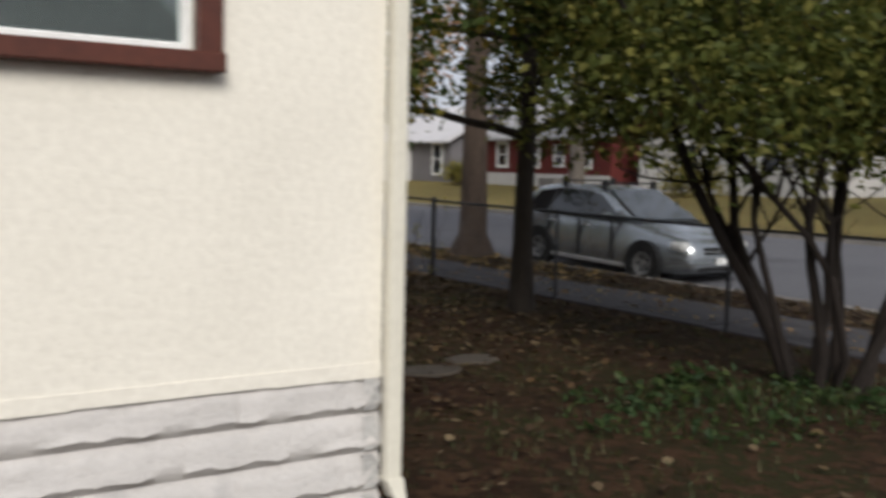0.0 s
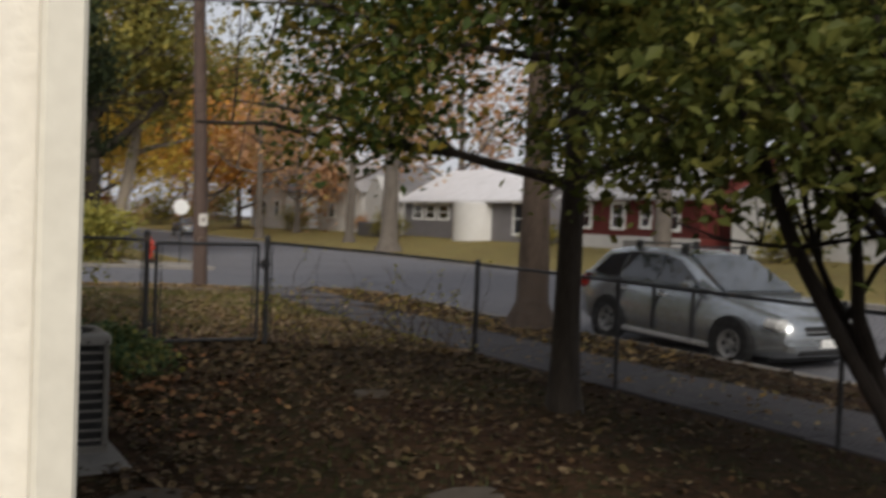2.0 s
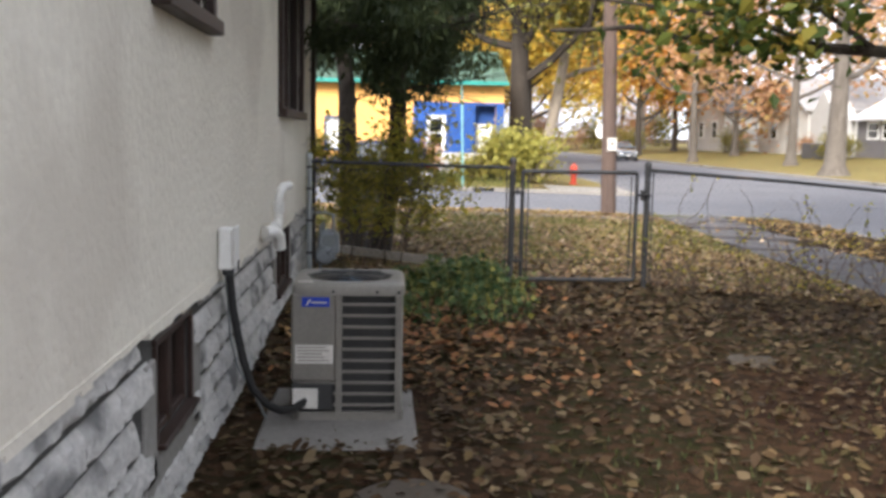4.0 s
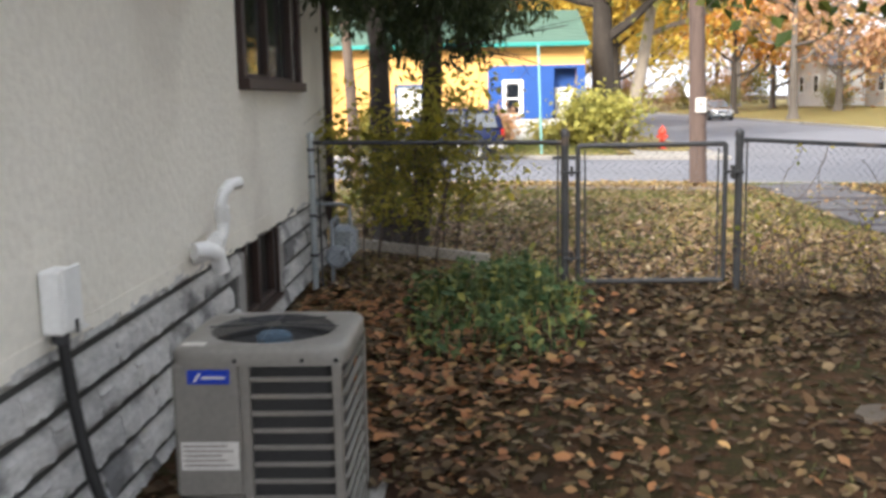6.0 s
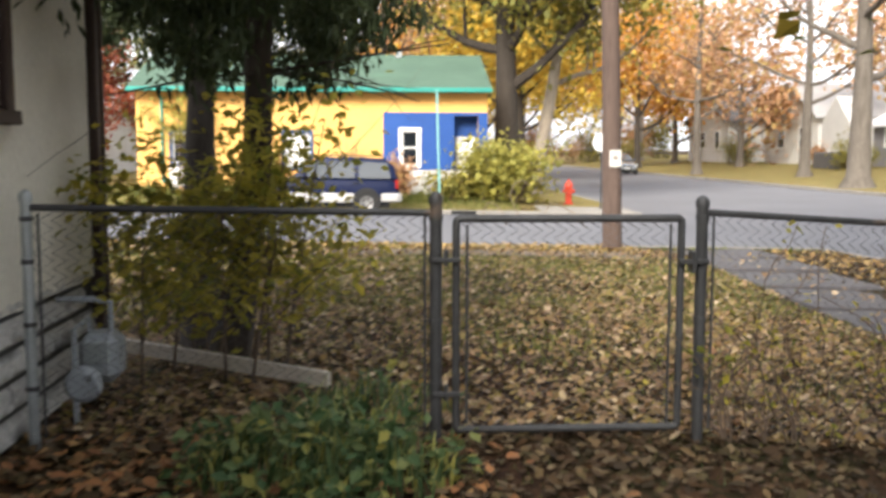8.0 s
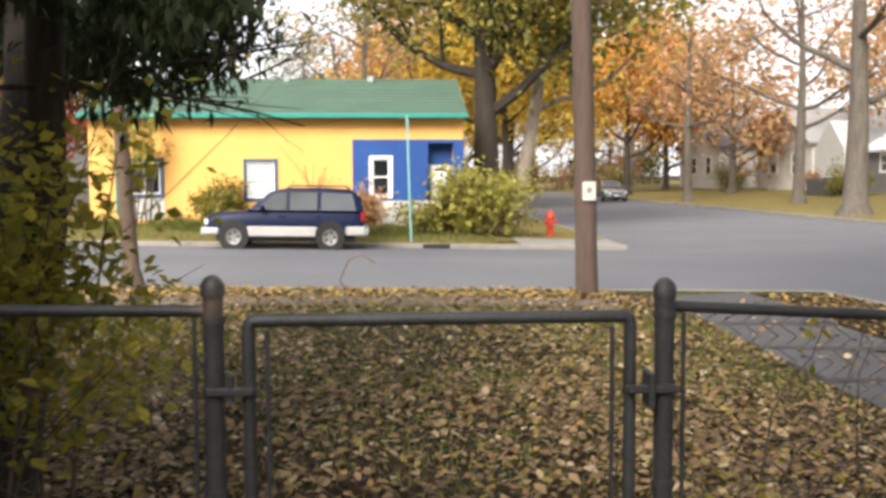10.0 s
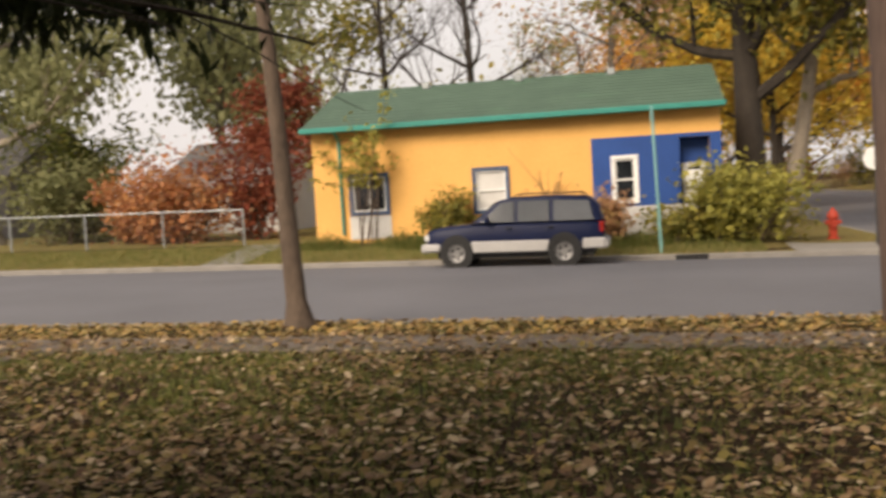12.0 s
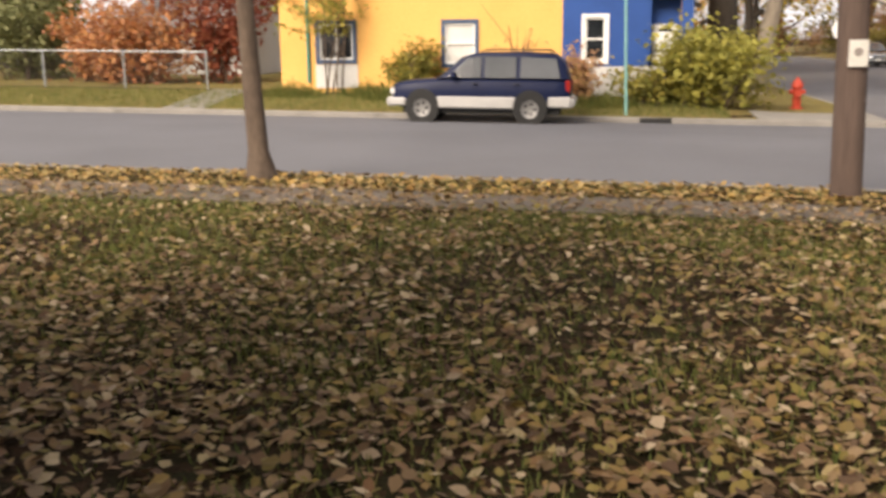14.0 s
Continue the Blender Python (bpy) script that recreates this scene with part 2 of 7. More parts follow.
M = dict(
    stucco=mat("stucco", (0.80, 0.765, 0.675), (0.69, 0.655, 0.575), 0.92, scale=1.4, fine=30, bump=0.5, dist=0.016, spots=(0.63, 0.59, 0.515), spot_at=0.56),
    stucco_rough=mat("rough_stucco", (0.80, 0.765, 0.675), (0.69, 0.655, 0.575), 0.92, scale=1.4, fine=22, bump=0.75, dist=0.024, spots=(0.63, 0.59, 0.515), spot_at=0.56),
    # side blocks: stains plus relief shading in the colour; the front copy is paler
    stone=mat("shade_stained_block", (0.56, 0.55, 0.53), (0.33, 0.325, 0.315), 0.9, scale=6, fine=40, bump=0.7, dist=0.02, spots=(0.15, 0.15, 0.15), spot_at=0.545, stretch=(1, 0.6, 1.1), vary=True),
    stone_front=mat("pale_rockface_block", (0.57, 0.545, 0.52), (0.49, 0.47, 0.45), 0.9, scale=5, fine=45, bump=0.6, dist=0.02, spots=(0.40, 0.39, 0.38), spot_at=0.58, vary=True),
    reveal=mat("grey_render", (0.27, 0.26, 0.245), (0.20, 0.192, 0.18), 0.92, scale=5, fine=40, bump=0.3, spots=(0.17, 0.165, 0.155), spot_at=0.57),
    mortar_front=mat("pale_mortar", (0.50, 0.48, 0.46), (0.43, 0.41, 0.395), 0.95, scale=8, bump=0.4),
    # near-black side mortar draws the shadow band under each course
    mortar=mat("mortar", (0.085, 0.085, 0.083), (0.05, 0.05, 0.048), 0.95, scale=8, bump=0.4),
    brown=mat("brown_paint", srgb("5a3328"), srgb("4a2a22"), 0.45, scale=4, fine=30, bump=0.1),
    brown_dark=mat("dark_brown_paint", srgb("3a2a24"), srgb("2c211d"), 0.5, scale=4, bump=0.1),
    white=mat("white_paint", (0.78, 0.78, 0.76), (0.68, 0.68, 0.66), 0.5, scale=3, fine=40, bump=0.08),
    pvc=mat("white_pvc", (0.80, 0.80, 0.78), (0.70, 0.70, 0.68), 0.35, scale=5, bump=0.03, spots=(0.5, 0.48, 0.42), spot_at=0.68),
    cream=mat("cream_enamel", (0.70, 0.67, 0.57), (0.62, 0.59, 0.5), 0.45, scale=3, fine=30, bump=0.06),
    glass=glass_mat("glass"),
    car_glass=mat("dark_glass", (0.012, 0.015, 0.02), (0.008, 0.01, 0.012), 0.05, scale=2, bump=0, spec=0.8),
    # base colour raised to paint in the reflected sky
    suv_glass=mat("sky_reflection_glass", (0.06, 0.07, 0.08), (0.045, 0.052, 0.06), 0.08, scale=2, bump=0, spec=0.9),
    slate=mat("slate_blue_paint", (0.05, 0.085, 0.16), (0.04, 0.07, 0.13), 0.6, scale=2, bump=0.05),
    screen=mat("window_screen", (0.05, 0.05, 0.05), (0.03, 0.03, 0.03), 0.6, scale=200, fine=500, bump=0.1),
    room=mat("dark_room", (0.10, 0.09, 0.08), (0.06, 0.055, 0.05), 0.9, scale=2),
    galv=mat("galvanised_steel", (0.062, 0.063, 0.067), (0.038, 0.039, 0.042), 0.55, 0.35, scale=9, fine=80, bump=0.06, spots=(0.13, 0.10, 0.08), spot_at=0.62),
    galv_light=mat("bright_galvanised_steel", (0.42, 0.45, 0.46), (0.30, 0.33, 0.34), 0.38, 0.6, scale=9, fine=80, bump=0.06),
    wire=mat("fence_wire", (0.12, 0.12, 0.13), (0.065, 0.06, 0.058), 0.5, 0.5, scale=12, bump=0),
    ac=mat("beige_grey_enamel", (0.215, 0.203, 0.18), (0.17, 0.16, 0.142), 0.38, scale=5, fine=50, bump=0.08, spots=(0.22, 0.2, 0.17), spot_at=0.64),
    fin=mat("condenser_fin", (0.06, 0.06, 0.06), (0.035, 0.035, 0.035), 0.6, 0.4, scale=60, fine=300, bump=0.3, stretch=(1, 1, 6)),
    black=mat("black_rubber", (0.018, 0.018, 0.018), (0.010, 0.010, 0.010), 0.6, scale=10, bump=0.1),
    motor=mat("blue_enamel", (0.13, 0.25, 0.38), (0.10, 0.20, 0.31), 0.45, scale=9, bump=0.05),
    blue_label=mat("blue_label", srgb("1f3fae"), srgb("1a3698"), 0.4, scale=4, bump=0),
    paper=mat("paper_label", (0.62, 0.60, 0.56), (0.5, 0.48, 0.44), 0.6, scale=10, bump=0),
    print_ink=mat("faded_print", (0.28, 0.24, 0.22), (0.2, 0.18, 0.17), 0.7, scale=10, bump=0),
    concrete=mat("concrete", (0.23, 0.22, 0.205), (0.16, 0.152, 0.142), 0.92, scale=2.5, fine=50, bump=0.3, spots=(0.15, 0.14, 0.125), spot_at=0.6),
    dirty_stone=mat("dirt_stained_stone", (0.085, 0.07, 0.055), (0.05, 0.042, 0.034), 0.95, scale=6, bump=0.3),
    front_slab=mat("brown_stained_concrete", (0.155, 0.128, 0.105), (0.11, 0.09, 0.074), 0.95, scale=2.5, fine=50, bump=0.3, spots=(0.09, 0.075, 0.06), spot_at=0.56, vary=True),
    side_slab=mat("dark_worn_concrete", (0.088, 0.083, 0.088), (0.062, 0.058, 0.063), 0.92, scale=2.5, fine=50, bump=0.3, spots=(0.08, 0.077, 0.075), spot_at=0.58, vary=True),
    # weed green lowered to carry the shade beneath the shrub
    ground_cover=leaf_mat("shade_darkened_cover_leaf", [(0.016, 0.034, 0.010), (0.03, 0.055, 0.015), (0.055, 0.075, 0.02)], 0.25),
    shrub_bark=mat("dark_shrub_bark", (0.022, 0.016, 0.013), (0.011, 0.008, 0.006), 0.95, scale=8, fine=40, bump=0.8, dist=0.015, stretch=(1, 1, 0.25)),
    kerb=mat("kerb_concrete", (0.27, 0.25, 0.225), (0.19, 0.177, 0.16), 0.92, scale=2.5, fine=50, bump=0.3, spots=(0.15, 0.14, 0.125), spot_at=0.6),
    asphalt=mat("asphalt", (0.14, 0.14, 0.153), (0.108, 0.108, 0.118), 0.88, scale=0.35, fine=70, bump=0.35, dist=0.008, spots=(0.055, 0.055, 0.06), spot_at=0.66),
    # soil and litter tones lowered to stand in for shade over the yard
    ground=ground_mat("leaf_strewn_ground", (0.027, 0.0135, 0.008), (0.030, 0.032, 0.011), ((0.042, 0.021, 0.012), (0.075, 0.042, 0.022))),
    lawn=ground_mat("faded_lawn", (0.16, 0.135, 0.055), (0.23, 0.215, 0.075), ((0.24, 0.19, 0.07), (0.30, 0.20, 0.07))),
    bark=mat("bark", (0.055, 0.045, 0.036), (0.026, 0.021, 0.017), 0.95, scale=7, fine=40, bump=1.0, dist=0.03, stretch=(1, 1, 0.22)),
    bark_grey=mat("grey_bark", (0.15, 0.13, 0.11), (0.075, 0.063, 0.053), 0.95, scale=6, fine=30, bump=1.0, dist=0.04, stretch=(1, 1, 0.2)),
    bark_brown=mat("brown_bark", (0.13, 0.095, 0.07), (0.07, 0.05, 0.038), 0.95, scale=9, fine=40, bump=0.9, dist=0.02, stretch=(1, 1, 0.25)),
    pole=mat("weathered_pole_wood", (0.115, 0.08, 0.065), (0.07, 0.048, 0.04), 0.9, scale=10, fine=60, bump=0.6, stretch=(1, 1, 0.06)),
    timber=mat("weathered_board", (0.56, 0.52, 0.45), (0.42, 0.38, 0.32), 0.85, scale=8, fine=40, bump=0.3, stretch=(0.15, 1, 1)),
    orange=mat("orange_paint", (0.74, 0.41, 0.125), (0.66, 0.355, 0.10), 0.75, scale=0.8, fine=14, bump=0.15),
    blue=mat("blue_paint", (0.014, 0.066, 0.26), (0.011, 0.052, 0.21), 0.6, scale=1.5, fine=20, bump=0.1),
    teal=mat("teal_paint", (0.03, 0.25, 0.205), (0.022, 0.19, 0.16), 0.5, scale=2, bump=0.05),
    pale_teal=mat("pale_teal_paint", (0.22, 0.46, 0.43), (0.17, 0.36, 0.34), 0.5, scale=2, bump=0.05),
    roof_green=mat("green_roof", (0.075, 0.125, 0.092), (0.055, 0.095, 0.07), 0.8, scale=1.2, fine=25, bump=0.4, spots=(0.075, 0.14, 0.095), spot_at=0.58),
    roof_grey=mat("grey_shingle", (0.38, 0.37, 0.37), (0.28, 0.275, 0.275), 0.85, scale=1.5, fine=20, bump=0.4),
    roof_pale=mat("pale_shingle", (0.62, 0.61, 0.62), (0.5, 0.49, 0.5), 0.85, scale=1.5, fine=20, bump=0.4),
    roof_dark=mat("dark_shingle", (0.10, 0.095, 0.095), (0.07, 0.065, 0.065), 0.9, scale=1.5, fine=20, bump=0.4),
    siding_white=mat("white_siding", (0.58, 0.57, 0.55), (0.48, 0.47, 0.45), 0.7, scale=1.0, fine=14, bump=0.15),
    siding_red=mat("red_siding", (0.16, 0.035, 0.03), (0.12, 0.026, 0.023), 0.75, scale=1.2, fine=16, bump=0.2),
    siding_grey=mat("grey_siding", (0.19, 0.18, 0.19), (0.145, 0.14, 0.145), 0.75, scale=1.2, fine=16, bump=0.2),
    cladding_beige=mat("beige_cladding", (0.42, 0.37, 0.31), (0.34, 0.30, 0.25), 0.8, scale=1.2, fine=16, bump=0.2),
    navy=mat("navy_car_paint", (0.007, 0.012, 0.042), (0.006, 0.010, 0.035), 0.4, scale=2, bump=0, coat=0.0, spec=0.14),
    silver=mat("silver_car_paint", (0.36, 0.38, 0.395), (0.32, 0.34, 0.355), 0.22, 0.75, scale=2, bump=0, coat=0.6),
    silver_trim=mat("silver_trim", (0.50, 0.49, 0.47), (0.42, 0.41, 0.40), 0.4, 0.3, scale=2, bump=0),
    rim=mat("dull_wheel_rim", (0.27, 0.265, 0.26), (0.20, 0.197, 0.193), 0.45, 0.4, scale=6, bump=0),
    chrome=mat("dull_chrome", (0.6, 0.6, 0.6), (0.5, 0.5, 0.5), 0.25, 0.9, scale=4, bump=0),
    lamp_glass=mat("lamp_lens", (0.7, 0.7, 0.68), (0.55, 0.55, 0.53), 0.1, scale=8, bump=0.2, coat=0.5),
    red_lens=mat("red_lens", (0.3, 0.02, 0.015), (0.25, 0.015, 0.01), 0.2, scale=8, bump=0),
    hydrant=mat("red_hydrant_paint", (0.50, 0.06, 0.03), (0.40, 0.045, 0.025), 0.5, scale=10, bump=0.1),
    sign_white=mat("sign_white", (0.75, 0.75, 0.73), (0.65, 0.65, 0.63), 0.5, scale=10, bump=0),
    meter=mat("grey_meter_enamel", (0.33, 0.36, 0.39), (0.25, 0.275, 0.30), 0.5, 0.2, scale=10, bump=0.1),
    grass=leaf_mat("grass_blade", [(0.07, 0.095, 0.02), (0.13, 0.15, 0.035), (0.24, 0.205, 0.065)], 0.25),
    weed=leaf_mat("weed_leaf", [(0.04, 0.08, 0.03), (0.07, 0.125, 0.05), (0.13, 0.165, 0.065), (0.30, 0.28, 0.07)], 0.3),
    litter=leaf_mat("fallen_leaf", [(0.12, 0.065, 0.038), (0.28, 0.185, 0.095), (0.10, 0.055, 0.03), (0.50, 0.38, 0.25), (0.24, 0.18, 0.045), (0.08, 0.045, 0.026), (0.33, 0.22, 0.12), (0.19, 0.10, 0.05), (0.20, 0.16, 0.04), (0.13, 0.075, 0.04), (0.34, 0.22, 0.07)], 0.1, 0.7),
    # leaf browns darkened in place of tree shade over the yard
    litter_yard=leaf_mat("shade_darkened_fallen_leaf", [(0.036, 0.022, 0.012), (0.075, 0.046, 0.021), (0.045, 0.026, 0.012), (0.12, 0.078, 0.036), (0.06, 0.046, 0.016), (0.024, 0.015, 0.008), (0.17, 0.125, 0.07), (0.04, 0.023, 0.011), (0.085, 0.048, 0.021)], 0.08, 0.75),
    litter_gold=leaf_mat("golden_fallen_leaf", [(0.30, 0.17, 0.055), (0.40, 0.26, 0.08), (0.20, 0.11, 0.045), (0.42, 0.30, 0.13), (0.16, 0.13, 0.04)], 0.1, 0.7),
    litter_rust=leaf_mat("rusty_fallen_leaf", [(0.20, 0.085, 0.038), (0.30, 0.14, 0.055), (0.13, 0.06, 0.03), (0.38, 0.24, 0.10)], 0.1, 0.7),
    leaf_green=leaf_mat("green_leaf", [(0.045, 0.058, 0.015), (0.09, 0.11, 0.024), (0.14, 0.15, 0.034), (0.23, 0.21, 0.05)], 0.5),
    leaf_turn=leaf_mat("turning_leaf", [(0.03, 0.05, 0.012), (0.06, 0.09, 0.018), (0.11, 0.12, 0.022), (0.28, 0.2, 0.03)], 0.4),
    leaf_cedar=leaf_mat("dark_needle_spray", [(0.022, 0.034, 0.014), (0.036, 0.052, 0.02), (0.055, 0.07, 0.026)], 0.2),
    leaf_bush=leaf_mat("yellowing_bush_leaf", [(0.16, 0.18, 0.03), (0.30, 0.28, 0.05), (0.48, 0.40, 0.06), (0.19, 0.18, 0.04)], 0.58),
    leaf_yellow=leaf_mat("yellow_leaf", [(0.55, 0.41, 0.06), (0.70, 0.51, 0.09), (0.60, 0.39, 0.06), (0.40, 0.37, 0.09)], 0.4),
    leaf_orange=leaf_mat("orange_leaf", [(0.60, 0.27, 0.05), (0.68, 0.38, 0.07), (0.50, 0.21, 0.045), (0.70, 0.48, 0.10)], 0.4),
    leaf_rust=leaf_mat("rust_leaf", [(0.44, 0.23, 0.12), (0.55, 0.34, 0.19), (0.36, 0.18, 0.09), (0.50, 0.38, 0.14)], 0.35),
    leaf_sumac=leaf_mat("sumac_leaf", [(0.50, 0.20, 0.08), (0.58, 0.30, 0.12), (0.36, 0.13, 0.07), (0.48, 0.31, 0.18)], 0.35),
    leaf_lime=leaf_mat("lime_yellow_leaf", [(0.26, 0.26, 0.06), (0.45, 0.40, 0.09), (0.18, 0.18, 0.05)], 0.4),
    # darker copy of the grass; the yard's shade is in its colour
    yard_grass=leaf_mat("shade_darkened_grass_blade", [(0.03, 0.045, 0.012), (0.05, 0.06, 0.018), (0.09, 0.075, 0.03)], 0.2),
    bark_pale=mat("pale_bark", (0.36, 0.31, 0.25), (0.20, 0.165, 0.13), 0.95, scale=6, fine=30, bump=0.9, dist=0.04, stretch=(1, 1, 0.2)),
    leaf_red=leaf_mat("red_leaf", [(0.22, 0.05, 0.03), (0.28, 0.09, 0.045), (0.16, 0.035, 0.025)], 0.35),
    leaf_olive=leaf_mat("olive_leaf", [(0.14, 0.15, 0.035), (0.24, 0.22, 0.055), (0.36, 0.29, 0.06), (0.10, 0.11, 0.03)], 0.35),
    leaf_pale=leaf_mat("pale_green_leaf", [(0.21, 0.225, 0.10), (0.31, 0.31, 0.15), (0.14, 0.155, 0.065)], 0.4),
    twig=mat("dry_twig", (0.30, 0.24, 0.17), (0.20, 0.155, 0.11), 0.9, scale=20, bump=0.1),
)


# ---- geometry helpers ----
class Geo:
    """Vertices and faces gathered for one mesh."""

    def __init__(self):
        self.v, self.f = [], []

    def add(self, verts, faces):
        n = len(self.v)
        self.v.extend(tuple(p) for p in verts)
        self.f.extend(tuple(i + n for i in f) for f in faces)
        return self

    def box(self, lo, hi, b=0.0):
        lo, hi = np.minimum(lo, hi), np.maximum(lo, hi)
        c, h = (lo + hi) / 2, (hi - lo) / 2
        if b <= 0:
            vs = [c + h * np.array(s) for s in ((-1, -1, -1), (1, -1, -1), (1, 1, -1), (-1, 1, -1), (-1, -1, 1), (1, -1, 1), (1, 1, 1), (-1, 1, 1))]
            return self.add(vs, [(0, 3, 2, 1), (4, 5, 6, 7), (0, 1, 5, 4), (1, 2, 6, 5), (2, 3, 7, 6), (3, 0, 4, 7)])
        b = min(b, h.min() * 0.9)
        S = [(x, y, z) for x in (-1, 1) for y in (-1, 1) for z in (-1, 1)]
        idx, vs = {}, []
        for s in S:
            for k in range(3):
                d = h - b
                d[k] = h[k]
                idx[s, k] = len(vs)
                vs.append(c + d * np.array(s))
        fs = []
        for k in range(3):
            u, w = [(1, 2), (2, 0), (0, 1)][k]
            for sg in (-1, 1):
                ring = []
                for a, e in ((-1, -1), (1, -1), (1, 1), (-1, 1)):
                    s = [0, 0, 0]
                    s[k], s[u], s[w] = sg, a, e
                    ring.append(idx[tuple(s), k])
                fs.append(tuple(ring if sg > 0 else ring[::-1]))
        for k in range(3):
            u, w = [(1, 2), (2, 0), (0, 1)][k]
            for a in (-1, 1):
                for e in (-1, 1):
                    s0, s1 = [0, 0, 0], [0, 0, 0]
                    s0[k], s1[k] = -1, 1
                    for s in (s0, s1):
                        s[u], s[w] = a, e
                    q = (idx[tuple(s0), u], idx[tuple(s1), u], idx[tuple(s1), w], idx[tuple(s0), w])
                    fs.append(q if a * e < 0 else q[::-1])
        for s in S:
            t = (idx[s, 0], idx[s, 1], idx[s, 2])
            fs.append(t if s[0] * s[1] * s[2] > 0 else t[::-1])
        return self.add(vs, fs)

    def tube(self, pts, r, n=8, cap=True):
        """A tube along a polyline; r is a number or a radius for each point."""
        pts = [Vector(p) for p in pts]
        rs = [r] * len(pts) if isinstance(r, (int, float)) else list(r)
        ref, vs, fs = None, [], []
        for i, p in enumerate(pts):
            t = (pts[min(i + 1, len(pts) - 1)] - pts[max(i - 1, 0)]).normalized()
            if ref is None:
                ref = Vector((1, 0, 0)) if abs(t.x) < 0.8 else Vector((0, 1, 0))
            ref = (ref - t * ref.dot(t)).normalized()
            q = t.cross(ref)
            for k in range(n):
                a = 2 * math.pi * k / n
                vs.append(p + (ref * math.cos(a) + q * math.sin(a)) * rs[i])
        for i in range(len(pts) - 1):
            for k in range(n):
                a, b = i * n + k, i * n + (k + 1) % n
                fs.append((a, b, b + n, a + n))
        if cap:
            fs.append(tuple(range(n - 1, -1, -1)))
            fs.append(tuple(range((len(pts) - 1) * n, len(pts) * n)))
        return self.add(vs, fs)

    def loft(self, rings, cap=True):
        n, vs, fs = len(rings[0]), [], []
        for r in rings:
            vs.extend(r)
        for i in range(len(rings) - 1):
            for k in range(n):
                a, b = i * n + k, i * n + (k + 1) % n
                fs.append((a, b, b + n, a + n))
        if cap:
            fs.append(tuple(range(n - 1, -1, -1)))
            fs.append(tuple(range((len(rings) - 1) * n, len(rings) * n)))
        return self.add(vs, fs)

    def lathe(self, prof, at, axis=2, n=20, cap=True):
        """Turns a profile of (radius, height) about an axis."""
        rings = []
        for r, h in prof:
            ring = []
            for k in range(n):
                a = 2 * math.pi * k / n
                p = [0, 0, 0]
                p[axis], p[(axis + 1) % 3], p[(axis + 2) % 3] = h, r * math.cos(a), r * math.sin(a)
                ring.append(tuple(Vector(p) + Vector(at)))
            rings.append(ring)
        return self.loft(rings, cap)

    def quad(self, a, b, c, d):
        return self.add([a, b, c, d], [(0, 1, 2, 3)])

    def prism(self, poly, axis, lo, hi):
        """A polygon in the plane across an axis, pulled from lo to hi."""
        def p3(q, h):
            p = [0, 0, 0]
            p[axis], p[(axis + 1) % 3], p[(axis + 2) % 3] = h, q[0], q[1]
            return tuple(p)
        n = len(poly)
        vs = [p3(q, lo) for q in poly] + [p3(q, hi) for q in poly]
        fs = [tuple(range(n - 1, -1, -1)), tuple(range(n, 2 * n))]
        fs += [(k, (k + 1) % n, (k + 1) % n + n, k + n) for k in range(n)]
        return self.add(vs, fs)


def mesh_of(name, g, material, smooth=False):
    me = bpy.data.meshes.new(name)
    me.from_pydata(g.v, [], g.f)
    me.materials.append(material)
    if smooth:
        me.polygons.foreach_set("use_smooth", [True] * len(me.polygons))
        me.set_sharp_from_angle(angle=radians(40))
    me.update()
    return me


def part(name, g, material, parent=None, label="", smooth=False):
    ob = new(name, mesh_of(name, g, material, smooth))
    if parent:
        ob.parent = parent
    return tagged(ob, label)


def thing(name, label, category, group="", kind=""):
    return tagged(new(name), label, category, group, kind)


def structure(name, g, material, label, category, smooth=False):
    return tagged(part(name, g, material, None, label, smooth), "", category, "", "structure")


# ---- lie of the land ----
def lerp_table(x, tab):
    return float(np.interp(x, [a for a, _ in tab], [b for _, b in tab]))


KERB_W, KERB_E = 9.6, 21.5
KERB_S, KERB_N = 21.3, 33.65
ZX = [(-200, 0.0), (1.2, 0.0), (3.5, -0.02), (6.4, -0.24), (9.45, -0.24), (9.6, -0.36), (15.5, -0.2), (21.5, -0.34), (21.65, -0.22), (27, -0.02), (33, 0.45), (60, 0.7), (400, 1.2)]
ZY = [(-200, -0.02), (18.5, -0.03), (19.6, -0.06), (21.15, -0.10), (21.3, -0.21), (27.5, -0.12), (32.0, -0.315), (33.65, -0.38), (33.8, -0.27), (36, -0.06), (37.3, 0.05), (60, 0.3), (400, 1.0)]
FALL = 0.017  # the front street falls to the east


def smooth01(a, b, x):
    t = min(1, max(0, (x - a) / (b - a)))
    return t * t * (3 - 2 * t)


def land(x, y):
    """Height of the ground, roads and pavements."""
    zx, zy = lerp_table(x, ZX), lerp_table(y, ZY)
    # a shallow hollow in the yard beside the wall
    zx -= 0.07 * smooth01(0.5, 3.0, y) * (1 - smooth01(5.6, 8.0, y)) * (1 - smooth01(2.5, 5.0, x)) * smooth01(-0.5, 0.1, x)
    if x >= KERB_W:
        w = smooth01(14, 23, y) * (1 - smooth01(12, 21, x))
        zr = lerp_table(x, ZX)
        return zr * (1 - w) + (lerp_table(min(max(y, 21.31), 33.64), ZY) - FALL * KERB_W) * w
    if y <= 15:
        return zx
    w = smooth01(13, 19.5, y)
    zf = zy - FALL * max(-40.0, x)
    if y > 33.8:
        zf -= (zy + 0.27) * 0.8 * smooth01(4.5, 8.0, x)
    return zx * (1 - w) + zf * w


def in_road(x, y):
    return KERB_W < x < KERB_E or (KERB_S < y < KERB_N and x < KERB_E)


